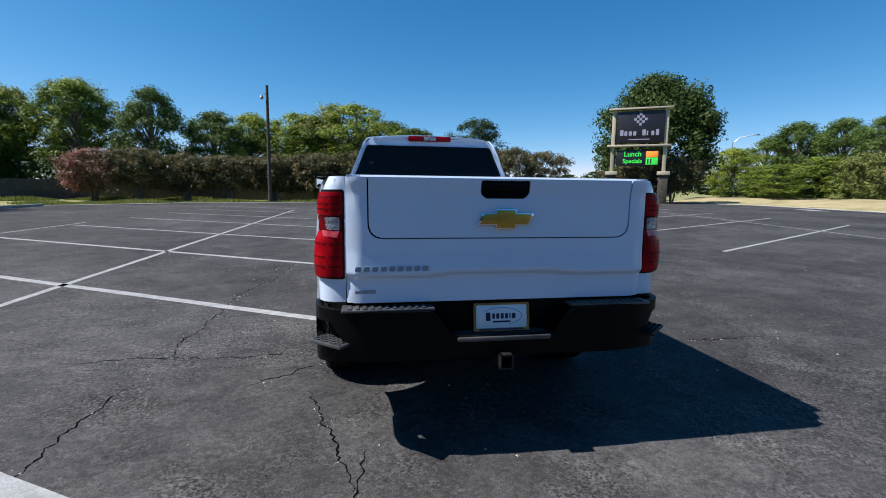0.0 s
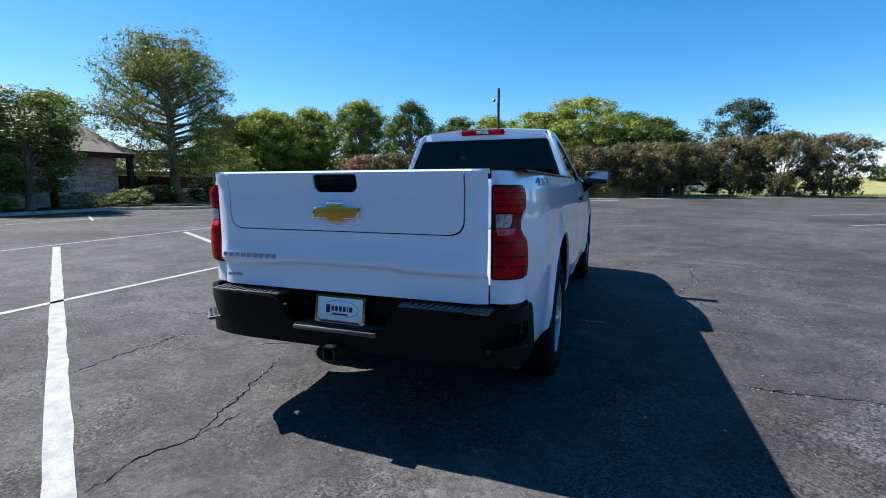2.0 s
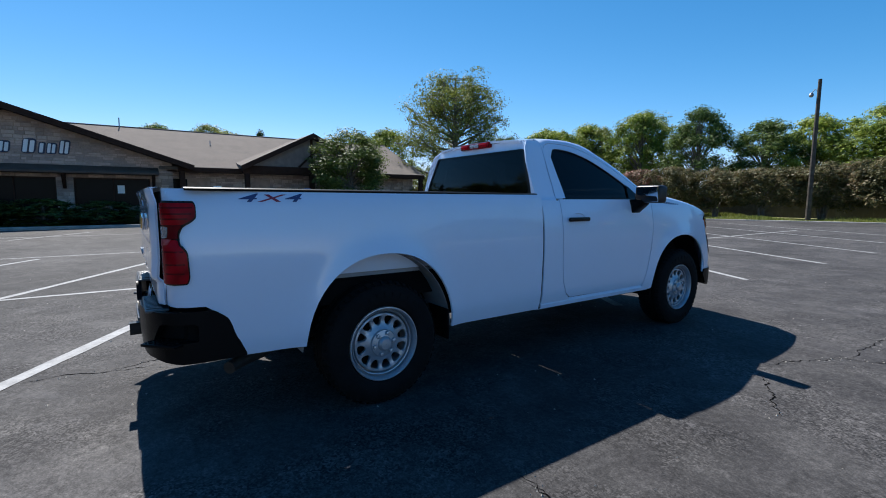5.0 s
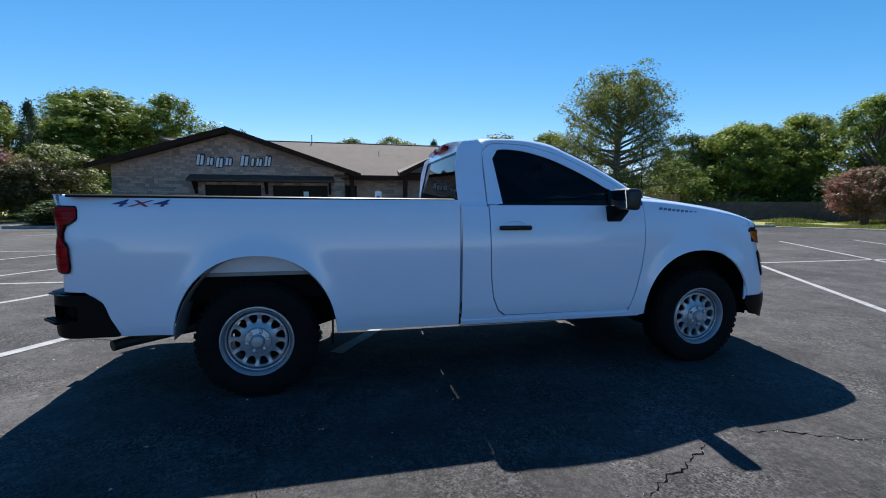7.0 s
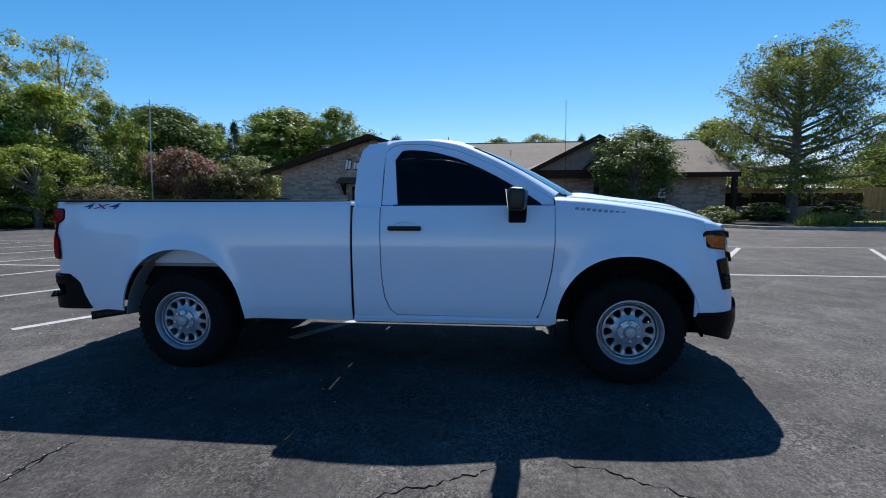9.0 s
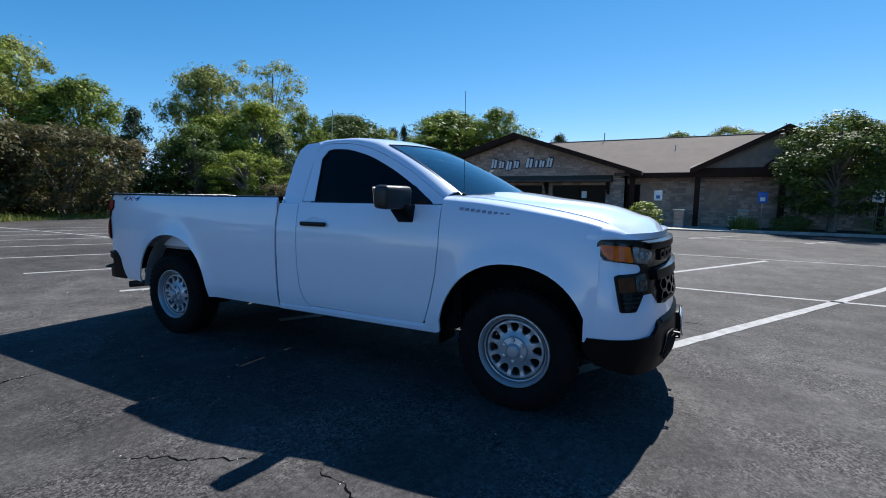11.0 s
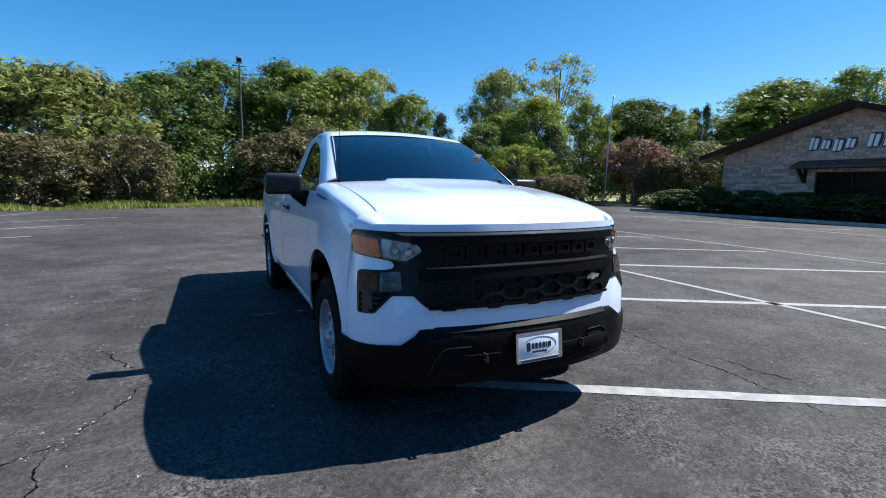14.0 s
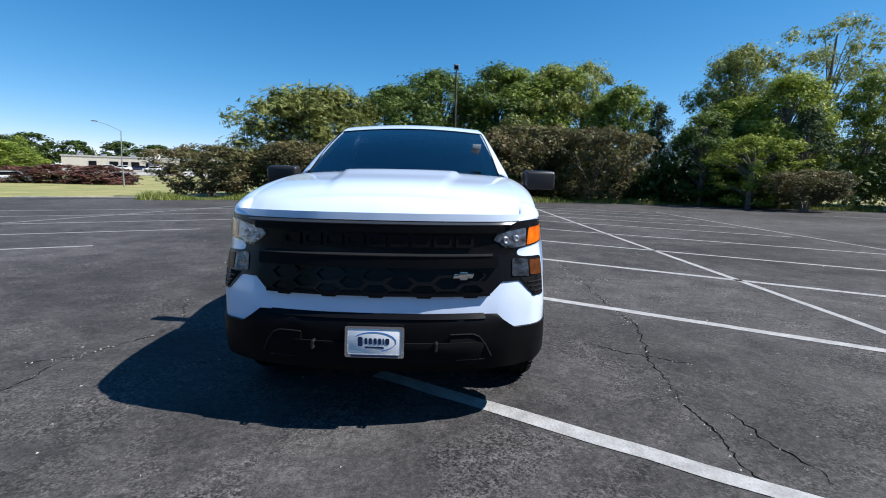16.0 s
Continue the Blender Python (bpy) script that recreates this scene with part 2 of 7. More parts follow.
SMOKEDIM = mat("dark_smoked_reflector", (0.16, 0.16, 0.17), 0.18, 0.8, color2=(0.05, 0.05, 0.055), scale=16, bump=0.4, bump_scale=26)
SMOKED = mat("smoked_reflector", (0.46, 0.46, 0.48), 0.15, 0.8, color2=(0.04, 0.04, 0.045), scale=22, bump=0.6, bump_scale=34)
BADGE = mat("grey_badge_metal", (0.30, 0.36, 0.45), 0.35, 0.35, vary=0.1)
BADGEBLUE = mat("blue_grey_badge_metal", (0.10, 0.19, 0.36), 0.3, 0.5, vary=0.1)
PLATE = mat("white_plate", (0.78, 0.79, 0.80), 0.4, vary=0.04)
NAVY = mat("navy_print", (0.010, 0.020, 0.065), 0.4, vary=0.1)
DECALBLUE = mat("blue_decal", (0.022, 0.045, 0.16), 0.4, vary=0.1)
REDPRINT = mat("red_print", (0.30, 0.018, 0.045), 0.4, vary=0.1)
SEAT = mat("dark_cloth", (0.05, 0.05, 0.054), 0.9, vary=0.2)
LINEPAINT = mat("worn_line_paint", (0.36, 0.36, 0.36), 0.8, color2=(0.26, 0.258, 0.255), scale=9, fine=70, grain=0.3, bump=0.3, spec=0.2)
CONCRETE = mat("concrete", (0.42, 0.40, 0.36), 0.85, color2=(0.27, 0.26, 0.24), scale=2.5, bump=0.3, bump_scale=60)
GRASS = mat("dry_grass", (0.16, 0.185, 0.05), 0.95, color2=(0.30, 0.26, 0.11), scale=0.35, fine=9, grain=0.5, bump=0.6, bump_scale=14)
PARCHED = mat("parched_grass", (0.42, 0.33, 0.19), 0.95, color2=(0.26, 0.23, 0.10), scale=0.5, fine=9, grain=0.5, bump=0.6, bump_scale=14)
BLADE = leaf_mat("grass_blades", (0.12, 0.17, 0.035), (0.23, 0.28, 0.065), (0.38, 0.36, 0.12), 0)
BARK = mat("bark", (0.12, 0.10, 0.085), 0.95, color2=(0.20, 0.18, 0.16), scale=6, bump=0.8, bump_scale=18)
STONE = mat("cream_limestone", (0.63, 0.46, 0.385), 0.9, color2=(0.43, 0.315, 0.265), scale=1.1, fine=14, grain=0.3, bump=0.5, bump_scale=20, each=True)
MORTAR = mat("mortar", (0.51, 0.365, 0.285), 0.95, vary=0.25, bump=0.4)
TRIMBROWN = mat("dark_brown_trim", (0.048, 0.023, 0.015), 0.7, vary=0.3, bump=0.1, spec=0.15)
SHINGLE = mat("brown_shingles", (0.138, 0.113, 0.096), 0.95, color2=(0.115, 0.095, 0.081), scale=1.3, fine=22, grain=0.4, bump=0.5, bump_scale=24)
CANOPY = mat("brown_canopy_boards", (0.115, 0.078, 0.058), 0.8, vary=0.3, scale=2, bump=0.3)
STUCCO = mat("grey_brown_stucco", (0.26, 0.215, 0.19), 0.9, vary=0.2)
DARKPANE = mat("dark_window_pane", (0.008, 0.009, 0.01), 0.2, vary=0.2, spec=0.06)
TANWOOD = mat("tan_boards", (0.42, 0.27, 0.12), 0.8, color2=(0.32, 0.20, 0.09), scale=4, bump=0.3, each=True)
FENCEWOOD = mat("weathered_grey_boards", (0.13, 0.125, 0.12), 0.9, color2=(0.085, 0.08, 0.075), scale=3, bump=0.3, each=True)
SIGNFACE = mat("dark_sign_face", (0.02, 0.018, 0.022), 0.35, vary=0.2)
SIGNPOST = mat("beige_sign_frame", (0.52, 0.45, 0.33), 0.7, vary=0.15)
SIGNWHITE = mat("white_sign_shapes", (0.90, 0.90, 0.90), 0.5, vary=0.05)
SIGNDIM = mat("pale_violet_shapes", (0.36, 0.34, 0.42), 0.5, vary=0.1)
BLUESIGN = mat("blue_sign", (0.02, 0.14, 0.5), 0.45, vary=0.1)
LEDGREEN = mat("green_led", (0.05, 0.7, 0.08), 0.5, vary=0.1, emit=0.4)
LEDORANGE = mat("orange_led", (0.9, 0.28, 0.03), 0.5, vary=0.1, emit=0.4)
POLEWOOD = mat("creosoted_pole", (0.045, 0.035, 0.028), 0.9, color2=(0.09, 0.075, 0.06), scale=4, bump=0.4)
GALV = mat("galvanised_steel", (0.42, 0.43, 0.44), 0.45, 0.8, vary=0.2)
FARWALL = mat("tan_far_wall", (0.50, 0.46, 0.38), 0.9, vary=0.15)
CARWHITE = mat("white_car_paint", (0.7, 0.7, 0.7), 0.3, coat=0.8, vary=0.03)
CARDARK = mat("dark_car_paint", (0.02, 0.02, 0.05), 0.25, coat=0.8, vary=0.1)
CHIPS = mat("pale_stone_chips", (0.42, 0.39, 0.34), 0.9, color2=(0.22, 0.21, 0.19), scale=8, island=True)
DIRT = mat("shaded_mulch", (0.07, 0.05, 0.035), 0.95, vary=0.5, scale=5, bump=0.6)
CRACK = mat("crack_fill", (0.005, 0.005, 0.0052), 0.95, vary=0.3, scale=12, spec=0.02)
LEAVES = {
    "green": leaf_mat("green_leaves", (0.087, 0.136, 0.024), (0.201, 0.277, 0.044), (0.350, 0.413, 0.072)),
    "yellow": leaf_mat("yellow_green_leaves", (0.127, 0.177, 0.028), (0.285, 0.369, 0.055), (0.470, 0.493, 0.085)),
    "dark": leaf_mat("dark_green_leaves", (0.055, 0.090, 0.024), (0.108, 0.172, 0.039), (0.198, 0.262, 0.060)),
    "pale": leaf_mat("pale_green_leaves", (0.145, 0.180, 0.049), (0.298, 0.336, 0.096), (0.470, 0.477, 0.152)),
    "olive": leaf_mat("olive_leaves", (0.097, 0.125, 0.034), (0.199, 0.234, 0.063), (0.319, 0.325, 0.103)),
    "rust": leaf_mat("rusty_myrtle_leaves", (0.075, 0.085, 0.036), (0.140, 0.138, 0.056), (0.27, 0.19, 0.105)),
    "pink": leaf_mat("pink_myrtle_flowers", (0.085, 0.097, 0.040), (0.21, 0.145, 0.085), (0.60, 0.235, 0.24)),
    "cedar": leaf_mat("cedar_needles", (0.033, 0.062, 0.028), (0.060, 0.103, 0.044), (0.108, 0.148, 0.064)),
    "cypress": leaf_mat("feathery_cypress_needles", (0.115, 0.145, 0.030), (0.235, 0.275, 0.058), (0.39, 0.41, 0.095)),
    "hedge": leaf_mat("dark_red_hedge_leaves", (0.068, 0.057, 0.040), (0.160, 0.080, 0.063), (0.296, 0.125, 0.097)),
    "porch": leaf_mat("glossy_dark_leaves", (0.045, 0.075, 0.018), (0.115, 0.165, 0.035), (0.24, 0.29, 0.07)),
    "elm": leaf_mat("elm_leaves", (0.030, 0.052, 0.013), (0.066, 0.108, 0.024), (0.125, 0.172, 0.038), 0),
}


# ---- mesh tools ----
def part(name, bm, material, parent, label="", sharp=32):
    """Links a bmesh as one mesh object under a thing or a part (parent None: a thing of its own)."""
    me = bpy.data.meshes.new(name)
    bm.to_mesh(me)
    bm.free()
    me.materials.append(material)
    for p in me.polygons:
        p.use_smooth = True
    me.set_sharp_from_angle(angle=radians(sharp))
    ob = new(name, me)
    if parent is not None:
        ob.parent = parent
    if label:
        tagged(ob, label)
    return ob


def share(name, me, parent, m=None):
    """One more object on a mesh that exists already."""
    ob = new(name, me)
    ob.parent = parent
    if m is not None:
        ob.matrix_basis = m
    return ob


def thing(name, label, category, group="", kind="", at=None):
    ob = new(name)
    ob.empty_display_size = 0.2
    if at is not None:
        ob.matrix_basis = at
    return tagged(ob, label, category, group, kind)


def box(x0, x1, y0, y1, z0, z1, bevel=0.0, bm=None, segments=2):
    bm2 = bmesh.new()
    bmesh.ops.create_cube(bm2, size=1.0)
    for v in bm2.verts:
        v.co = Vector(((x0 + x1) / 2 + v.co.x * (x1 - x0), (y0 + y1) / 2 + v.co.y * (y1 - y0), (z0 + z1) / 2 + v.co.z * (z1 - z0)))
    if bevel:
        bmesh.ops.bevel(bm2, geom=bm2.edges[:], offset=bevel, segments=segments, affect="EDGES", profile=0.5)
    return join(bm, bm2)


def join(bm, bm2):
    """Adds bm2 to bm (or gives it back where there is none yet)."""
    if bm is None:
        return bm2
    tmp = bpy.data.meshes.new("tmp")
    bm2.to_mesh(tmp)
    bm.from_mesh(tmp)
    bm2.free()
    bpy.data.meshes.remove(tmp)
    return bm


def moved(bm, m):
    bmesh.ops.transform(bm, matrix=m, verts=bm.verts[:])
    if m.determinant() < 0:
        bmesh.ops.reverse_faces(bm, faces=bm.faces[:])
    return bm


def prism(poly, depth, m=Matrix(), bevel=0.0, bm=None):
    """An upright outline (x, z) drawn out along y by depth."""
    b = bmesh.new()
    front = [b.verts.new((x, 0, z)) for x, z in poly]
    f = b.faces.new(front)
    r = bmesh.ops.extrude_face_region(b, geom=[f])
    for v in r["geom"]:
        if isinstance(v, bmesh.types.BMVert):
            v.co.y += depth
    bmesh.ops.recalc_face_normals(b, faces=b.faces[:])
    if bevel:
        bmesh.ops.bevel(b, geom=b.edges[:], offset=bevel, segments=2, affect="EDGES", profile=0.5)
    return join(bm, moved(b, m))


def tube(pts, radius, sides=8, bm=None, taper=1.0, cap=True):
    """A round bar along a line of points."""
    b = bmesh.new()
    pts = [Vector(p) for p in pts]
    rings, side = [], None
    for i, p in enumerate(pts):
        d = (pts[min(i + 1, len(pts) - 1)] - pts[max(i - 1, 0)]).normalized()
        if side is None:
            side = d.orthogonal().normalized()
        side = (side - d * side.dot(d)).normalized()
        up = d.cross(side)
        r = radius * (1 + (taper - 1) * i / max(1, len(pts) - 1))
        rings.append([b.verts.new(p + r * (math.cos(a) * side + math.sin(a) * up)) for a in [2 * math.pi * k / sides for k in range(sides)]])
    for r0, r1 in zip(rings, rings[1:]):
        for k in range(sides):
            b.faces.new((r0[k], r0[(k + 1) % sides], r1[(k + 1) % sides], r1[k]))
    if cap:
        b.faces.new(rings[0][::-1])
        b.faces.new(rings[-1])
    return join(bm, b)


def lathe(profile, n=48, bm=None, closed=False):
    """A ring of (radius, x) turned about the x axis."""
    b = bmesh.new()
    rings = [[b.verts.new((x, r * math.cos(2 * math.pi * k / n), r * math.sin(2 * math.pi * k / n))) for k in range(n)] for r, x in profile]
    pairs = list(zip(rings, rings[1:])) + ([(rings[-1], rings[0])] if closed else [])
    for r0, r1 in pairs:
        for k in range(n):
            b.faces.new((r0[k], r0[(k + 1) % n], r1[(k + 1) % n], r1[k]))
    bmesh.ops.recalc_face_normals(b, faces=b.faces[:])
    return join(bm, b)


def curve(xs, ys):
    """A smooth function through a few knots (monotone cubic)."""
    xs, ys = np.array(xs, float), np.array(ys, float)
    h, d = np.diff(xs), np.diff(ys) / np.diff(xs)
    m = np.r_[d[0], [(0 if a * b <= 0 else 2 * a * b / (a + b)) for a, b in zip(d, d[1:])], d[-1]]

    def at(x):
        x = min(max(x, xs[0]), xs[-1])
        i = min(max(int(np.searchsorted(xs, x) - 1), 0), len(h) - 1)
        t = (x - xs[i]) / h[i]
        return float((2 * t**3 - 3 * t**2 + 1) * ys[i] + (t**3 - 2 * t**2 + t) * h[i] * m[i] + (3 * t**2 - 2 * t**3) * ys[i + 1] + (t**3 - t**2) * h[i] * m[i + 1])

    return at


def rounded(poly, r, n=5):
    """A closed outline with its corners rounded by r."""
    out, k = [], len(poly)
    for i in range(k):
        p, a, b = Vector(poly[i]), Vector(poly[i - 1]), Vector(poly[(i + 1) % k])
        ra = min(r, (a - p).length * 0.45, (b - p).length * 0.45)
        s, e = p + (a - p).normalized() * ra, p + (b - p).normalized() * ra
        for j in range(n + 1):
            t = j / n
            q = (1 - t) ** 2 * s + 2 * t * (1 - t) * p + t**2 * e
            out.append((q.x, q.y))
    return out


def sheet(poly, fn, du, dv, thick=0.012, holes=(), heart=(0, 1.6, 0.85)):
    """A panel: a flat outline (u, v), cut into cells, bent by fn(u, v) and given thickness towards its heart."""
    bm = bmesh.new()
    for ring in (poly, *holes):
        vs = [bm.verts.new((u, v, 0)) for u, v in ring]
        for a, b in zip(vs, vs[1:] + vs[:1]):
            bm.edges.new((a, b))
    bmesh.ops.triangle_fill(bm, use_beauty=True, edges=bm.edges[:], normal=(0, 0, 1))
    us, vs = [p[0] for p in poly], [p[1] for p in poly]
    for lo, hi, d, no in ((min(us), max(us), du, (1, 0, 0)), (min(vs), max(vs), dv, (0, 1, 0))):
        k = max(1, int((hi - lo) / d))
        for i in range(1, k):
            c = lo + (hi - lo) * i / k
            bmesh.ops.bisect_plane(bm, geom=bm.verts[:] + bm.edges[:] + bm.faces[:], plane_co=tuple(c * x for x in no), plane_no=no, dist=1e-5)
    bmesh.ops.join_triangles(bm, faces=bm.faces[:], angle_face_threshold=3.1, angle_shape_threshold=3.1)
    for v in bm.verts:
        v.co = Vector(fn(v.co.x, v.co.y))
    bm.normal_update()
    if heart is not None and sum((f.calc_area() * f.normal.dot(f.calc_center_median() - Vector(heart)) for f in bm.faces), 0.0) < 0:
        bmesh.ops.reverse_faces(bm, faces=bm.faces[:])
        bm.normal_update()
    if thick:
        inner = {v: bm.verts.new(v.co - v.normal * thick) for v in bm.verts[:]}
        faces, rim = bm.faces[:], [e for e in bm.edges if len(e.link_faces) == 1]
        for e in rim:
            a, b = e.verts
            bm.faces.new((a, b, inner[b], inner[a]))
        for f in faces:
            bm.faces.new([inner[v] for v in reversed(f.verts)])
        bmesh.ops.recalc_face_normals(bm, faces=bm.faces[:])
    return bm


def grid(rows):
    """A skin over rows of points."""
    b = bmesh.new()
    vs = [[b.verts.new(p) for p in row] for row in rows]
    for r0, r1 in zip(vs, vs[1:]):
        for k in range(len(r0) - 1):
            b.faces.new((r0[k], r0[k + 1], r1[k + 1], r1[k]))
    return b


def thicken(bm, t):
    bm.normal_update()
    inner = {v: bm.verts.new(v.co - v.normal * t) for v in bm.verts[:]}
    faces, rim = bm.faces[:], [e for e in bm.edges if len(e.link_faces) == 1]
    for e in rim:
        a, b = e.verts
        bm.faces.new((a, b, inner[b], inner[a]))
    for f in faces:
        bm.faces.new([inner[v] for v in reversed(f.verts)])
    bmesh.ops.recalc_face_normals(bm, faces=bm.faces[:])
    return bm


def text_bm(s, size, depth, m, shear=0.0, bold=0.0):
    """Built-in lettering as a mesh, standing upright (x right, z up)."""
    cu = bpy.data.curves.new("text", "FONT")
    cu.body, cu.size, cu.extrude, cu.shear, cu.align_x = s, size, depth, shear, "CENTER"
    cu.offset = bold
    ob = bpy.data.objects.new("text", cu)
    me = bpy.data.meshes.new_from_object(ob)
    b = bmesh.new()
    b.from_mesh(me)
    bpy.data.objects.remove(ob)
    bpy.data.meshes.remove(me)
    bpy.data.curves.remove(cu)
    return moved(b, m @ pose(0, 0, 0, 90, 0, 0))


def ring_shape(w, h, stroke, depth, m, slant=0.0):
    """An upright rounded ring, w wide and h high from its lower left corner, front face towards -y."""
    lean = lambda u, v: (u + slant * v, 0.0, v)  # noqa: E731
    r = min(w, h) * 0.3
    hole_ = [rounded([(stroke, stroke), (w - stroke, stroke), (w - stroke, h - stroke), (stroke, h - stroke)], r * 0.6, 3)] if w > 2.6 * stroke else []
    return moved(sheet(rounded([(0, 0), (w, 0), (w, h), (0, h)], r, 3), lean, 9, 9, depth, hole_, (0, 9, 0)), m)


# ---- the pickup: nose to +y, rear axle over the origin ----
truck = thing("pickup_truck", "clean white regular-cab pickup truck with a long bed, on asphalt", "pickup truck", "", "", pose(0, 0, 0, 0, 0, 0.35))
WHEELBASE = 3.55

side_low = curve([0.36, 0.46, 0.56, 0.78, 0.98, 1.10, 1.20, 1.30, 1.36], [0.905, 0.938, 0.958, 0.968, 0.972, 0.966, 0.952, 0.928, 0.905])
side_bed = curve([0.36, 0.46, 0.56, 0.78, 0.98, 1.10, 1.22, 1.34, 1.385], [0.905, 0.938, 0.958, 0.968, 0.972, 0.966, 0.955, 0.938, 0.915])
side_top = curve([1.30, 1.345, 1.42, 1.55, 1.68, 1.78, 1.835, 1.87], [0.915, 0.873, 0.845, 0.790, 0.738, 0.695, 0.660, 0.615])


def low_down(z):
    """1 at the wheel-arch level, falling to 0 at the bonnet edge."""
    return 1 - min(1.0, max(0.0, (z - 0.85) / 0.45))


def taper(y, z=1.3):
    return (0.17 - 0.145 * low_down(z)) * max(0.0, y - 3.45) ** 2 + 0.21 * max(0.0, -0.55 - y) ** 2


def flare(y, z):
    out = 0.0
    for c in (0.01, WHEELBASE - 0.03):
        r = math.hypot((y - c) / 0.51, (z - 0.39) / 0.575)
        if r > 0.9:
            out += 0.028 * math.exp(-(((r - 1.0) / 0.16) ** 2))
    return out


def skin(profile, s, out=0.0):
    return lambda y, z: (s * (profile(z) - taper(y, z) + flare(y, z) + out), y, z)


def arch(cy, a, b, z0, n=26, flip=False):
    """Wheel-arch edge from the rear foot to the front foot, as (y, z)."""
    t0 = math.asin(min(1.0, (z0 - 0.39) / b))
    pts = []
    for i in range(n + 1):
        t = math.pi - t0 - (math.pi - 2 * t0) * i / n
        c, s_ = math.cos(t), math.sin(t)
        pts.append((cy + a * math.copysign(abs(c) ** 0.9, c), 0.39 + b * s_**0.92))
    return pts


ARCH_R, ARCH_F = arch(0.01, 0.53, 0.602, 0.46), arch(WHEELBASE - 0.03, 0.522, 0.578, 0.45)

# wheels: tyre with tread blocks, steel rim with round slots, hub with nuts
dish = curve([0.05, 0.085, 0.11, 0.15, 0.185, 0.194, 0.1975, 0.1985], [0.034, 0.024, 0.006, -0.006, 0.006, 0.002, -0.008, -0.03])


def wheel_disc():
    """Pressed steel disc with twelve rounded windows, each with a turned-in edge."""
    b = bmesh.new()
    at = lambda r, a, d=0.0: b.verts.new((0.074 + dish(r) - d, r * math.cos(a), r * math.sin(a)))  # noqa: E731
    cell, rc, hr, ha = math.radians(15), 0.150, 0.0295, math.radians(9.6)
    square = [(-1, -1 + k / 2) for k in range(4)] + [(-1 + k / 2, 1) for k in range(4)] + [(1, 1 - k / 2) for k in range(4)] + [(1 - k / 2, -1) for k in range(4)]
    for s_ in range(12):
        a0 = 2 * cell * s_
        loops = []
        for grow, deep in ((0, 0.0), (1, 0.0), (1.12, 0.004), (1.12, 0.022)):
            ring = []
            for p, q in square:
                if grow == 0:
                    ring.append(at(rc + p * (0.038 if p < 0 else 0.040), a0 + q * cell))
                else:
                    n_ = (abs(p) ** 3.2 + abs(q) ** 3.2) ** (1 / 3.2)
                    ring.append(at(rc + hr * p / n_ * (2.12 - grow), a0 + ha * q / n_ * (1 + 0.26 * p / n_) * (2.12 - grow), deep))
            loops.append(ring)
        for r0, r1 in zip(loops, loops[1:]):
            for k in range(16):
                b.faces.new((r0[k], r0[(k + 1) % 16], r1[(k + 1) % 16], r1[k]))
    for radii in ((0.05, 0.08, 0.095, 0.112), (0.190, 0.194, 0.1975, 0.1985)):
        rings = [[at(r, 2 * math.pi * (k - 2) / 48) for k in range(48)] for r in radii]
        for r0, r1 in zip(rings, rings[1:]):
            for k in range(48):
                b.faces.new((r0[k], r0[(k + 1) % 48], r1[(k + 1) % 48], r1[k]))
    bmesh.ops.remove_doubles(b, verts=b.verts[:], dist=0.0004)
    bmesh.ops.recalc_face_normals(b, faces=b.faces[:])
    if sum(f_.normal.x for f_ in b.faces) < 0:
        bmesh.ops.reverse_faces(b, faces=b.faces[:])
    return b


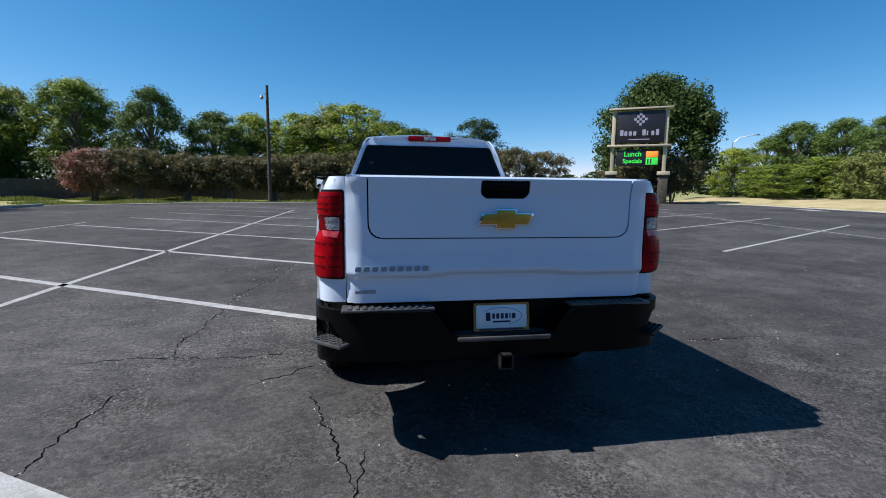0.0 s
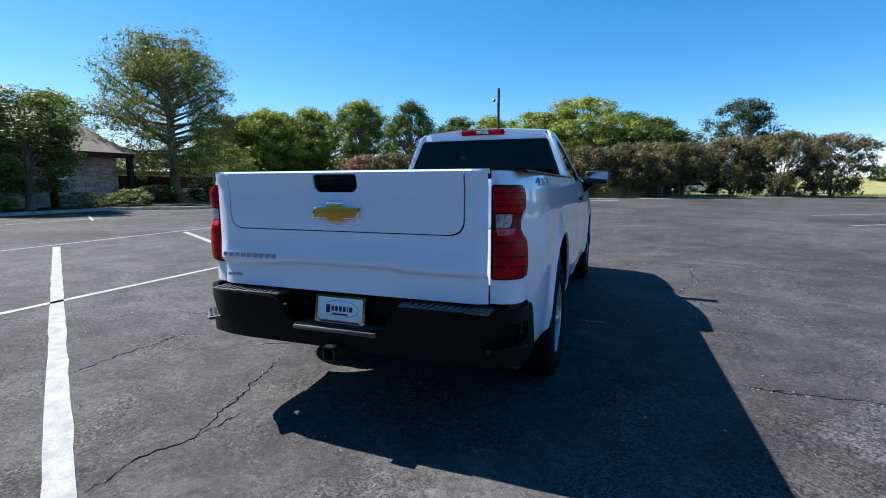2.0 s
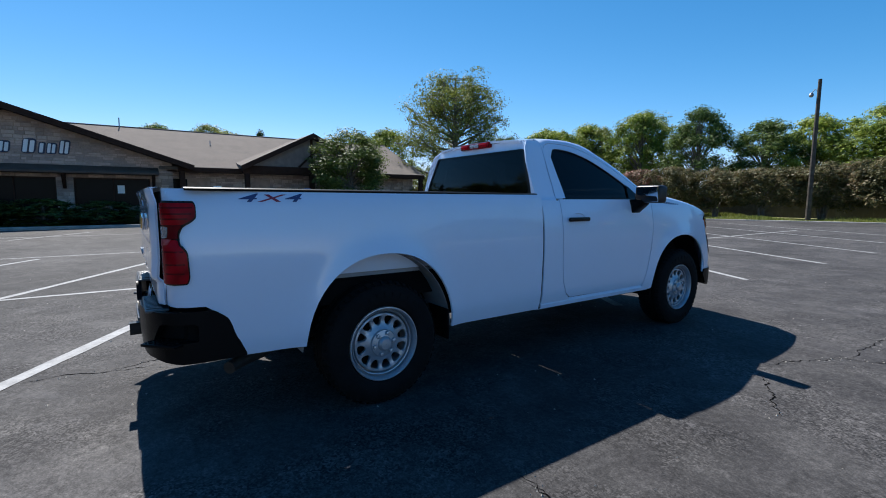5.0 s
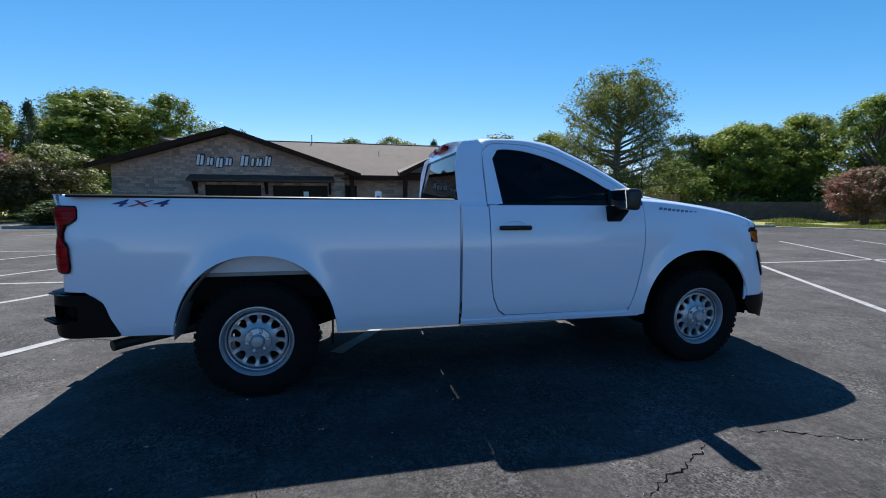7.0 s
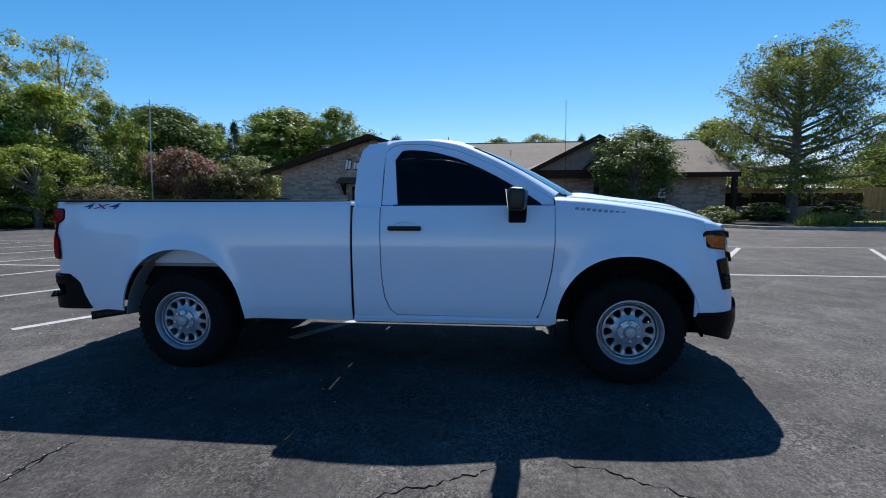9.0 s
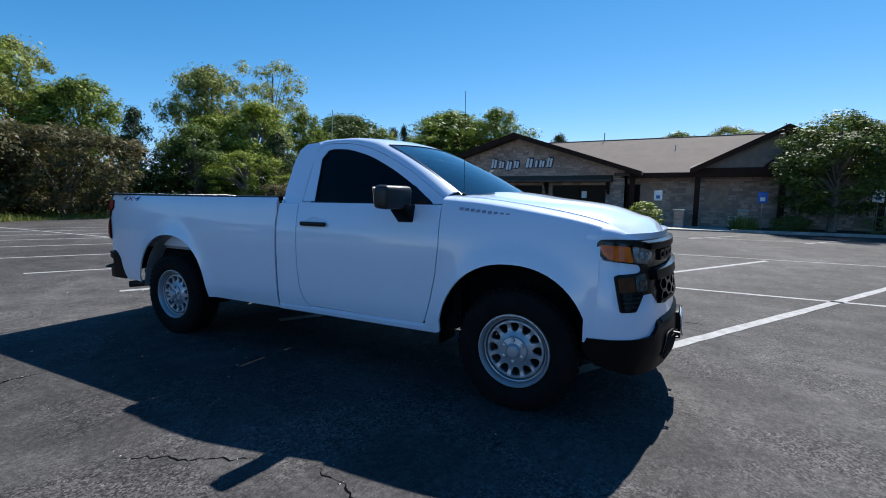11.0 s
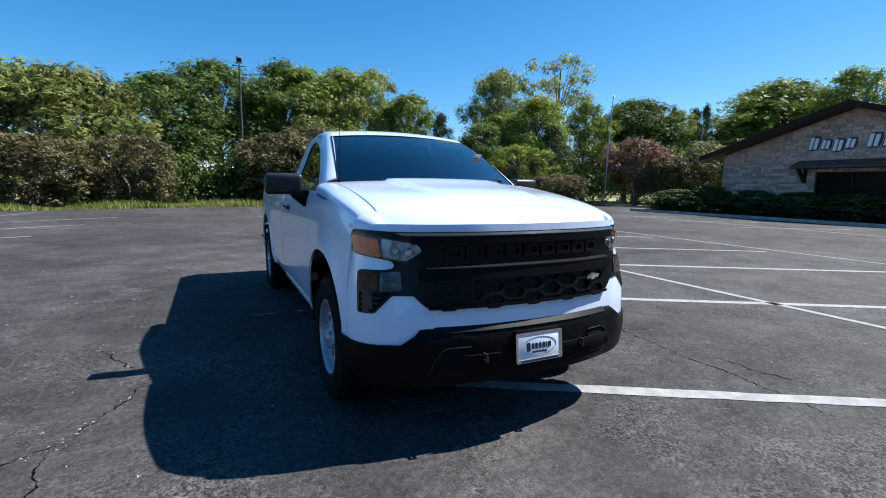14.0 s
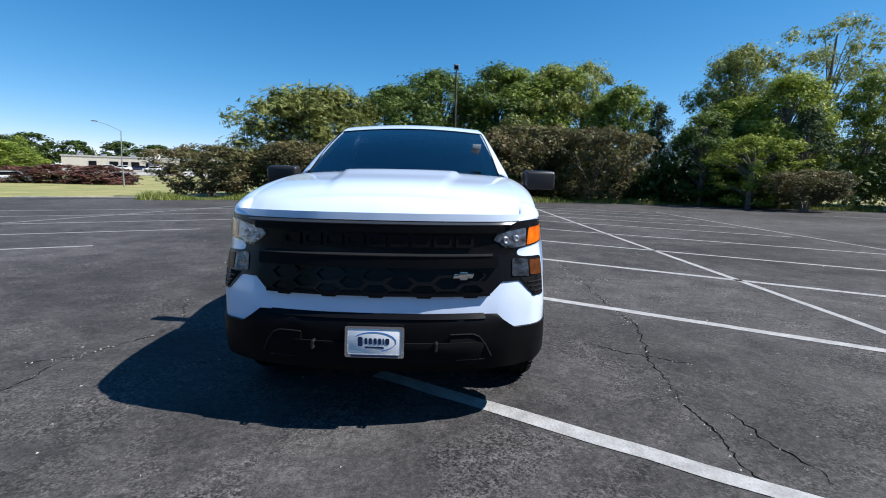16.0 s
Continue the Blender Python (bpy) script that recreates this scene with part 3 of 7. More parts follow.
def wheel_parts(holder, side):
    tyre_profile = [(0.240, 0.095), (0.250, 0.119), (0.266, 0.132), (0.300, 0.139), (0.335, 0.137), (0.365, 0.126), (0.386, 0.112),
                    (0.396, 0.092), (0.398, 0.05), (0.390, 0.046), (0.390, 0.034), (0.399, 0.030), (0.399, -0.030), (0.390, -0.034),
                    (0.390, -0.046), (0.398, -0.05), (0.396, -0.092), (0.386, -0.112), (0.365, -0.126), (0.320, -0.139), (0.262, -0.131), (0.240, -0.095)]
    b = lathe(tyre_profile, 64)
    lug = bmesh.new()
    for k in range(48):
        for s in (-1, 1):
            m = Matrix.Rotation(2 * math.pi * (k + (0.5 if s > 0 else 0)) / 48, 4, "X") @ pose(s * 0.095, 0, 0.3945, 0, s * 28, 0)
            lug = join(lug, moved(box(-0.02, 0.02, -0.015, 0.015, -0.006, 0.0085), m))
    for k in range(36):
        m = Matrix.Rotation(2 * math.pi * k / 36, 4, "X") @ pose(0.1385, 0, 0.325, 0, 0, 0)
        lug = join(lug, moved(box(-0.002, 0.0025, -0.004, 0.004, -0.02, 0.02), m))
    part("tyre", b, RUBBER, holder, "black all-terrain tyre")
    tagged(part("tread", lug, RUBBER, holder), kind="stuff")
    rim = lathe([(0.203, -0.03), (0.204, 0.070), (0.207, 0.082), (0.212, 0.084), (0.214, 0.064), (0.221, 0.062), (0.224, 0.088), (0.228, 0.112), (0.236, 0.123), (0.242, 0.122), (0.245, 0.115), (0.238, 0.104), (0.228, 0.06), (0.218, -0.10), (0.200, -0.10), (0.200, 0.01)], 64, closed=True)
    disc = wheel_disc()
    part("rim", join(rim, disc), STEEL, holder, "silver steel wheel with twelve slots")
    hub = lathe([(0.001, 0.138), (0.034, 0.136), (0.044, 0.128), (0.050, 0.112), (0.086, 0.104), (0.092, 0.096), (0.094, 0.075)], 32)
    part("hub_cap", hub, STEEL, holder, "silver centre cap")
    for k in range(6):
        a = 2 * math.pi * k / 6
        part("lug_nut", moved(lathe([(0.001, 0.126), (0.014, 0.123), (0.0165, 0.098)], 6), pose(0, 0.070 * math.cos(a), 0.070 * math.sin(a))), STEEL, holder)
    part("brake_drum", lathe([(0.001, 0.02), (0.165, 0.02), (0.17, -0.06), (0.001, -0.06)], 32), DARK, holder)


for nm, cx, cy in (("wheel", 0.842, 0.0), ("wheel", 0.842, WHEELBASE), ("wheel", -0.842, 0.0), ("wheel", -0.842, WHEELBASE)):
    hold = new(nm)
    hold.parent = truck
    hold.matrix_basis = pose(cx, cy, 0.397, 11 + 40 * cy, 0, 0) if cx > 0 else pose(cx, cy, 0.397, 25, 0, 180)
    if cx > 0 and cy == 0.0:
        first_wheel = hold
        wheel_parts(hold, 1)
    else:
        for c in first_wheel.children:
            twin = share(c.name.split(".")[0], c.data, hold)
            if c.name.startswith("tread"):
                tagged(twin, kind="stuff")

# bed sides, fenders, cab sides and doors
zb = curve([-1.2, 1.43], [1.385, 1.372])


lobe = curve([0.88, 0.91, 0.98, 1.07, 1.13, 1.17, 1.22, 1.28, 1.33], [0.1, 0.8, 1.0, 0.8, 0.12, 0.12, 0.75, 1.0, 0.5])


def corner_skin(s, out=0.0):
    """Bed side and rear corner: u runs from the tailgate's edge round to the side, where y = u - 1.30."""
    ux = curve([0.0, 0.045, 0.082, 0.115, 0.15, 0.20, 0.30], [0.779, 0.824, 0.857, 0.881, 0.896, 0.904, 0.9125])
    uy = curve([0.0, 0.045, 0.082, 0.115, 0.15, 0.20, 0.30], [-1.192, -1.186, -1.171, -1.147, -1.117, -1.073, -1.000])

    def at(u, z):
        if u >= 0.30:
            y = u - 1.30
            return (s * (side_bed(z) - taper(y) + flare(y, z) + out), y, z)
        lean = side_bed(z) - 0.955
        k = min(1.0, max(0.0, u / 0.12))
        puff = out + (0.016 * lobe(z) * math.sin(math.pi * min(1.0, u / 0.21)) if out else 0.0)
        return (s * (ux(u) + lean * k + puff * k), uy(u) - puff * (1 - min(1, max(0, (u - 0.06) / 0.1))), z)

    return at


for s in (1, -1):
    cor = [(0.0, 0.775), (0.26, 0.770), (0.33, 0.735), (0.38, 0.62), (0.44, 0.475), (0.78, 0.475)]
    poly = cor + [(y + 1.30, z) for y, z in ARCH_R] + [(1.84, 0.43), (2.734, 0.43), (2.734, zb(1.42)), (1.4, zb(0.1)), (0.0, 1.387)]
    part("bed_side", sheet(poly, corner_skin(s), 0.05, 0.05, 0.014), PAINT, truck)
    # tail lamp wrapped round the corner
    lamp_edge = [(0.003, 1.325), (0.22, 1.322), (0.232, 1.30), (0.232, 1.235), (0.205, 1.215), (0.155, 1.19), (0.135, 1.15), (0.137, 1.105),
                 (0.155, 1.085), (0.172, 1.06), (0.178, 0.93), (0.165, 0.893), (0.003, 0.888)]
    lamp_edge = rounded(lamp_edge, 0.014, 3)
    lampbody = part("tail_lamp", sheet(lamp_edge, corner_skin(s, 0.004), 0.03, 0.04, 0.006), GLOSSBLACK, truck, "smoked red tail lamp wrapped round the bed corner")
    up = rounded([(0.012, 1.314), (0.215, 1.311), (0.224, 1.295), (0.224, 1.242), (0.195, 1.222), (0.150, 1.20), (0.012, 1.20)], 0.012, 3)
    lo = rounded([(0.012, 1.125), (0.128, 1.125), (0.130, 1.10), (0.148, 1.08), (0.164, 1.055), (0.170, 0.935), (0.160, 0.902), (0.012, 0.898)], 0.012, 3)
    mid = rounded([(0.012, 1.196), (0.150, 1.196), (0.130, 1.165), (0.128, 1.129), (0.012, 1.129)], 0.006, 2)
    part("lens", sheet(up, corner_skin(s, 0.011), 0.025, 0.03, 0.006), REDLENS, lampbody, "red lens")
    part("lens", sheet(lo, corner_skin(s, 0.011), 0.025, 0.03, 0.006), REDLENS, lampbody, "red lens")
    part("lens", sheet(mid, corner_skin(s, 0.010), 0.025, 0.03, 0.006), REDDARK, lampbody, "dark red lens")
    for z_, u1 in ((1.284, 0.21), (1.252, 0.20), (1.226, 0.18), (1.06, 0.15), (0.995, 0.155), (0.948, 0.15)):
        part("lens_band", sheet([(0.018, z_), (u1, z_), (u1, z_ + 0.009), (0.018, z_ + 0.009)], corner_skin(s, 0.0125), 0.03, 0.03, 0.003), REDDARK, lampbody)
    # a pale patch paints the glint below the reversing lens
    part("lens_glint", sheet([(0.022, 1.128), (0.10, 1.128), (0.085, 1.100), (0.030, 1.094)], corner_skin(s, 0.0135), 0.03, 0.03, 0.003), REDLIGHT, lampbody)
    part("reversing_lens", sheet(rounded([(0.022, 1.192), (0.088, 1.192), (0.078, 1.134), (0.022, 1.130)], 0.008, 2), corner_skin(s, 0.0135), 0.03, 0.03, 0.004), CLEARLENS, lampbody, "clear reversing lens")
    # rail cap, bed wall
    cap = grid([[(s * x, y, z) for x, z in ((0.917, zb(y) - 0.008), (0.918, zb(y) + 0.000), (0.912, zb(y) + 0.003), (0.86, zb(y) + 0.005), (0.835, zb(y) + 0.003), (0.832, zb(y) - 0.03))] for y in np.linspace(-1.10, 1.40, 18)])
    if s < 0:
        bmesh.ops.reverse_faces(cap, faces=cap.faces[:])
    part("bed_rail_cap", thicken(cap, 0.006), BLACK, truck, "black plastic bed rail cap")
    part("bed_inner_wall", box(*sorted((s * 0.80, s * 0.832)), -1.18, 1.36, 0.86, 1.378, 0.006), PAINT, truck)
    # wheelhouses
    wh = grid([[(s * x, 0.01 + 0.535 * math.cos(t), 0.39 + 0.60 * math.sin(t)) for x in (0.60, 0.78, 0.925)] for t in np.linspace(math.pi * 0.02, math.pi * 0.98, 22)])
    part("wheelhouse", thicken(wh, 0.004), PRIMER, truck, "grey painted inner wheelhouse")
    part("wheelhouse_wall", sheet([(-0.52, 0.46), (0.53, 0.46), (0.53, 0.55), (0.40, 0.84), (0.20, 0.97), (-0.18, 0.97), (-0.38, 0.84), (-0.52, 0.6)], lambda y, z: (s * 0.62, y, z), 0.2, 0.2, 0.01), DARK, truck)
    whf = grid([[(s * x, WHEELBASE - 0.03 + 0.53 * math.cos(t), 0.39 + 0.59 * math.sin(t)) for x in (0.50, 0.75, 0.925)] for t in np.linspace(math.pi * 0.0, math.pi, 22)])
    part("wheel_liner", thicken(whf, 0.004), DARK, truck, "black wheel-arch liner")
    part("mud_flap", box(*sorted((s * 0.70, s * 0.958)), 0.50, 0.512, 0.34, 0.56, 0.004), BLACK, truck)
    part("mud_flap", box(*sorted((s * 0.72, s * 0.955)), 3.005, 3.017, 0.36, 0.54, 0.004), BLACK, truck)
    # fender up to the bonnet edge
    hood_edge = curve([2.95, 3.24, 3.65, 4.0, 4.18], [1.408, 1.388, 1.334, 1.266, 1.205])
    top_line = [(y, hood_edge(y) - 0.055) for y in np.linspace(4.06, 2.995, 12)]
    door_front = [(2.995, 1.05), (2.975, 0.85), (2.935, 0.66), (2.885, 0.50), (2.87, 0.44), (2.985, 0.44)]
    poly = [(4.06, 0.565)] + top_line + door_front + [(3.01, 0.45)] + ARCH_F[1:-1] + [(4.03, 0.55)]
    part("front_fender", sheet(poly, skin(side_low, s), 0.05, 0.05, 0.014), PAINT, truck)
    roll_rows = []
    for y in np.linspace(2.995, 4.06, 16):
        z0 = hood_edge(y) - 0.055
        x0 = side_low(z0) - taper(y, z0) + flare(y, z0)
        xin = 0.784
        roll_rows.append([(s * (x0 + (xin - x0) * (1 - math.cos(a))), y, z0 + 0.053 * math.sin(a)) for a in np.linspace(0, math.pi / 2, 7)])
    fr = grid(roll_rows)
    part("fender_top", thicken(fr if s < 0 else (bmesh.ops.reverse_faces(fr, faces=fr.faces[:]), fr)[1], 0.01), PAINT, truck)
    # rocker
    rk = grid([[(s * x, y, z) for x, z in ((0.930, 0.484), (0.946, 0.462), (0.94, 0.43), (0.90, 0.412), (0.84, 0.405))] for y in (1.45, 2.2, 2.98)])
    part("rocker_panel", thicken(rk if s > 0 else (bmesh.ops.reverse_faces(rk, faces=rk.faces[:]), rk)[1], 0.008), PAINT, truck)
    part("inner_sill", box(*sorted((s * 0.80, s * 0.915)), 1.46, 3.0, 0.425, 0.60), DARK, truck)
    # cab rear quarter
    poly = [(1.455, 0.44), (1.795, 0.44), (1.795, 0.487), (1.74, 0.53), (1.697, 0.63), (1.676, 0.80), (1.668, 1.15), (1.665, 1.325), (1.452, 1.325)]
    part("cab_corner", sheet(poly, skin(side_low, s), 0.06, 0.05, 0.012), PAINT, truck)
    quarter = [(1.452, 1.325), (1.665, 1.325), (1.663, 1.60), (1.672, 1.76), (1.70, 1.815), (1.66, 1.845), (1.53, 1.838), (1.475, 1.78), (1.445, 1.65), (1.44, 1.45)]
    part("cab_pillar", sheet(quarter, lambda y, z: (s * (side_top(z) + 0.04 * max(0, 1.345 - z) - 0.10 * max(0.0, 1.56 - y) ** 1.5), y, z), 0.05, 0.05, 0.012), PAINT, truck)
    # door
    low = [(1.803, 0.492), (2.862, 0.487), (2.885, 0.52), (2.928, 0.665), (2.967, 0.85), (2.988, 1.05), (2.990, 1.335), (1.672, 1.335), (1.675, 1.15), (1.683, 0.80), (1.704, 0.635), (1.747, 0.535)]
    door = part("door", sheet(low, skin(side_low, s), 0.06, 0.045, 0.02), PAINT, truck, "white cab door")
    z_out = curve([1.672, 1.72, 1.80, 1.97, 2.20, 2.46, 2.73, 2.99], [1.755, 1.805, 1.826, 1.822, 1.780, 1.682, 1.540, 1.375])
    top = [(y, z_out(y)) for y in np.linspace(1.672, 2.99, 26)]
    outer = [(2.990, 1.342)] + top[::-1] + [(1.672, 1.342)]
    z_in = curve([1.752, 1.775, 1.86, 1.97, 2.19, 2.44, 2.71, 2.89], [1.70, 1.765, 1.782, 1.776, 1.728, 1.625, 1.475, 1.355])
    pane = [(2.86, 1.332 + 0.012), (1.795, 1.344)] + [(y, z_in(y)) for y in np.linspace(1.752, 2.88, 24)]
    upper = lambda d: (lambda y, z: (s * (side_top(z) - d), y, z))  # noqa: E731
    part("window_frame", sheet(outer, upper(-0.002), 0.09, 0.06, 0.02, [pane]), PAINT, door)
    part("window_seal", sheet(pane, upper(0.004), 0.2, 0.1, 0.006, [[(y + (2.25 - y) * 0.022, z + (1.52 - z) * 0.05) for y, z in pane]]), GLOSSBLACK, door, "black window surround")
    part("window_pane", sheet(pane, upper(0.012), 0.1, 0.08, 0.004), TINT, door, "dark tinted side window")
    part("belt_strip", box(*sorted((s * 0.868, s * 0.884)), 1.76, 2.90, 1.318, 1.345, 0.005), GLOSSBLACK, door)
    part("mirror_sail", sheet([(2.70, 1.345), (2.90, 1.345), (2.72, 1.475)], upper(-0.004), 0.1, 0.1, 0.006), GLOSSBLACK, door)
    # handle in its cup
    hx = 0.958
    part("handle_cup", moved(lathe([(0.001, 0.0), (0.05, 0.001), (0.062, 0.006), (0.066, 0.012)], 24), Matrix.LocRotScale((s * (hx - 0.012), 1.865, 1.168), None, (s, 1.45, 0.75))), PAINT, door)
    part("door_handle", box(*sorted((s * (hx + 0.006), s * (hx + 0.034))), 1.735, 1.995, 1.147, 1.183, 0.011), GLOSSBLACK, door, "black pull handle")
    # mirror (the one on the passenger side is turned in a little)
    mx, my = (1.098, 2.71) if s > 0 else (1.155, 2.685)
    mir = part("door_mirror", moved(box(-0.14, 0.14, -0.06, 0.06, -0.08, 0.08, 0.03, None, 3), pose(s * mx, my, 1.384, -4, 0, -s * 8)), MIRRORCAP, truck, "black door mirror")
    part("mirror_glass", moved(box(-0.12, 0.12, -0.002, 0.002, -0.068, 0.068, 0.0), pose(s * mx, my - 0.061, 1.384, 7, 0, -s * 9)), CHROME, mir, "mirror glass")
    part("mirror_arm", prism([(0.88, 1.195), (0.95, 1.205), (1.05, 1.29), (1.05, 1.34), (0.98, 1.34), (0.88, 1.33)], 0.13, Matrix.LocRotScale((0, my - 0.06, 0), None, (s, 1, 1)), 0.012), BLACK, mir)
    # roof rail between door top and roof, down the windscreen pillar
    rows = []
    zr = curve([1.52, 1.72, 2.0, 2.22, 2.46, 2.73, 3.08], [1.842, 1.868, 1.873, 1.852, 1.764, 1.625, 1.408])
    xr = curve([1.52, 1.72, 2.0, 2.25, 3.08], [0.595, 0.615, 0.618, 0.628, 0.770])
    for y in np.linspace(1.672, 3.04, 30):
        ya = min(y, 2.985)
        a = Vector((s * (side_top(z_out(ya)) + 0.002), ya, z_out(ya) + 0.004))
        c = Vector((s * xr(y), y, zr(y)))
        mid_ = (a + c) / 2 + Vector((s * 0.010, 0, 0.010))
        rows.append([a, a * 0.5 + mid_ * 0.5 + Vector((s * 0.003, 0, 0.002)), mid_, mid_ * 0.5 + c * 0.5 + Vector((s * 0.001, 0, 0.003)), c])
    rr = grid(rows)
    if s > 0:
        bmesh.ops.reverse_faces(rr, faces=rr.faces[:])
    part("roof_rail", thicken(rr, 0.012), PAINT, truck)

# roof, glass and rear wall of the cab
rows = []
for y in np.linspace(1.50, 2.37, 14):
    rows.append([(x * xr(y), y + (1 - x * x) * (0.058 * max(0.0, (y - 1.95) / 0.42) - (0.01 if y < 1.6 else 0)), zr(y) + 0.030 * (1 - x * x)) for x in np.linspace(-1, 1, 17)])
part("roof", thicken(grid(rows), 0.02), PAINT, truck, "white cab roof")
rows = []
for k in range(11):
    t = k / 10
    y, xw = 2.378 + t * 0.702, 0.652 + 0.116 * t
    rows.append([(x * xw, y + (0.06 + 0.12 * t) * (1 - x * x), zr(y) - 0.004 + 0.030 * (1 - x * x)) for x in np.linspace(-1, 1, 17)])
shield = part("windshield", thicken(grid(rows), 0.005), SHIELD, truck, "tinted windshield")
for i, line in enumerate(([r[0] for r in rows], [r[-1] for r in rows], rows[0])):
    part("windshield_seal", tube(line, 0.006, 6), GLOSSBLACK, shield)
part("inspection_sticker", moved(box(-0.035, 0.035, -0.001, 0.001, -0.04, 0.04), pose(-0.60, 2.735, 1.652, -59, 0, 0)), PLATE, shield, "small white sticker inside the glass")
back = [(-0.87, 1.34), (0.87, 1.34), (0.82, 1.46), (0.70, 1.76), (0.60, 1.845), (-0.60, 1.845), (-0.70, 1.76), (-0.82, 1.46)]
hole = rounded([(-0.80, 1.372), (0.80, 1.372), (0.775, 1.46), (0.655, 1.765), (-0.655, 1.765), (-0.775, 1.46)], 0.03, 4)
back_y = lambda x, z: (x, 1.450 + 0.20 * max(0.0, z - 1.37) ** 1.35 + 0.012 * x * x, z)  # noqa: E731
part("cab_back", sheet(back, back_y, 0.12, 0.08, 0.02, [hole]), PAINT, truck)
part("rear_window", sheet(hole, lambda x, z: (x, back_y(x, z)[1] - 0.004, z), 0.12, 0.1, 0.006), TINT, truck, "dark tinted rear window")
part("rear_window_seal", sheet(hole, lambda x, z: (x, back_y(x, z)[1] - 0.012, z), 0.3, 0.2, 0.006, [[(x * 0.972, 1.575 + (z - 1.575) * 0.93) for x, z in hole]]), GLOSSBLACK, truck)
part("cab_back_lower", box(-0.90, 0.90, 1.456, 1.478, 0.50, 1.35, 0.008), PAINT, truck)
stop = part("high_brake_lamp", box(-0.225, 0.225, 1.478, 1.52, 1.812, 1.868, 0.014), REDDARK, truck, "red high-mounted brake lamp")
for k in (-1, 0, 1):
    part("lens", box(k * 0.145 - 0.066, k * 0.145 + 0.066, 1.471, 1.482, 1.822, 1.858, 0.006), CLEARLENS if k == 0 else REDLENS, stop)

# nose: one bent surface on which lamps, grille and bumper sit
fx = curve([0, 0.25, 0.47, 0.62, 0.74, 0.85, 0.94, 1.03, 1.12, 1.20], [0, 0.25, 0.468, 0.615, 0.727, 0.816, 0.873, 0.904, 0.914, 0.918])
fy = curve([0, 0.25, 0.47, 0.62, 0.74, 0.85, 0.94, 1.03, 1.12, 1.20], [4.405, 4.396, 4.366, 4.331, 4.284, 4.219, 4.150, 4.066, 3.977, 3.900])

square_at = curve([0.60, 0.78, 0.92, 1.0, 1.08, 1.16], [0.0, 0.45, 1.0, 1.0, 0.4, 0.0])


def nose(d=0.0):
    def at(u, z):
        a = abs(u)
        k = min(1.0, max(0.0, (a - 0.75) / 0.35))
        lean = -0.07 * (z - 0.9)
        swell = 0.03 * max(0.0, min(1.0, (0.98 - z) / 0.3))
        square = low_down(z + 0.12) * square_at(a)
        return (math.copysign(fx(a) + k * (d + swell * 0.8 + 0.034 * low_down(z)) + 0.012 * square, u), fy(a) + (1 - k) * (d + swell) + lean * (1 - k) + 0.055 * square, z)

    return at


# bonnet with a raised middle
rows = []
lip_y = curve([0, 0.25, 0.5, 0.68, 0.80], [4.375, 4.362, 4.325, 4.262, 4.175])
cowl_y = curve([0, 0.4, 0.8], [3.215, 3.17, 3.0])
for k in range(33):
    t = 1 - (1 - k / 32) ** 1.25
    row = []
    for x in np.linspace(-0.795, 0.795, 61):
        ax = abs(x)
        y = cowl_y(ax) + t * (lip_y(ax) - cowl_y(ax))
        base = hood_edge(min(y, 4.18)) - 0.16 * max(0, y - 4.18)
        crown = 0.036 * (1 - (ax / 0.8) ** 2)
        e = min(1, max(0, (0.46 - 0.14 * t - ax) / 0.035))
        dome = 0.026 * e * e * (3 - 2 * e) * max(0.0, 1 - 1.15 * t) ** 0.7 * min(1.0, 0.5 + 6 * t)
        mid = 1 - (ax / 0.8) ** 2
        swell_ = min(1.0, max(0.0, (t - 0.25) / 0.55))
        bulge = 0.038 * swell_ * swell_ * (3 - 2 * swell_) * mid**0.6
        lip = (0.030 + 0.080 * mid**0.6) * max(0, (t - 0.88) / 0.12) ** 2
        row.append((x, y + 0.010 * mid * max(0, (t - 0.9) / 0.1), base + crown + dome + bulge - lip))
    rows.append(row)
part("hood", thicken(grid(rows), 0.014), PAINT, truck, "white hood with raised centre")
part("cowl", sheet([(-0.79, 0), (0.79, 0), (0.79, 0.10), (-0.79, 0.10)], lambda u, v: (u, cowl_y(abs(u)) - 0.10 + v, 1.392 + 0.02 * (1 - (u / 0.8) ** 2)), 0.1, 0.1, 0.01), BLACK, truck, "black cowl panel")
for x0, x1 in ((-0.62, 0.02), (0.05, 0.66)):
    w = [(x0 + (x1 - x0) * t, 3.165 - 0.05 * t - 0.06 * abs(x0 + (x1 - x0) * t), 1.432 + 0.012 * math.sin(t * 3)) for t in np.linspace(0, 1, 8)]
    part("wiper", tube(w, 0.008, 6), BLACK, truck, "black wiper")
mast = part("antenna", tube([(0.755, 3.085, 1.395), (0.752, 3.083, 1.75), (0.748, 3.08, 2.13)], 0.0019, 6), BLACK, truck, "thin black mast antenna")
part("antenna_foot", moved(lathe([(0.001, 0.035), (0.012, 0.03), (0.02, 0.0)], 12), pose(0.755, 3.085, 1.39, 0, -90, 0)), BLACK, mast)
part("roof_antenna", prism([(-0.06, 0), (0.06, 0), (0.03, 0.03), (-0.05, 0.055), (-0.06, 0.05)], 0.02, pose(-0.49, 2.13, 1.872, 0, 0, 90), 0.006), BLACK, truck, "black shark-fin antenna")

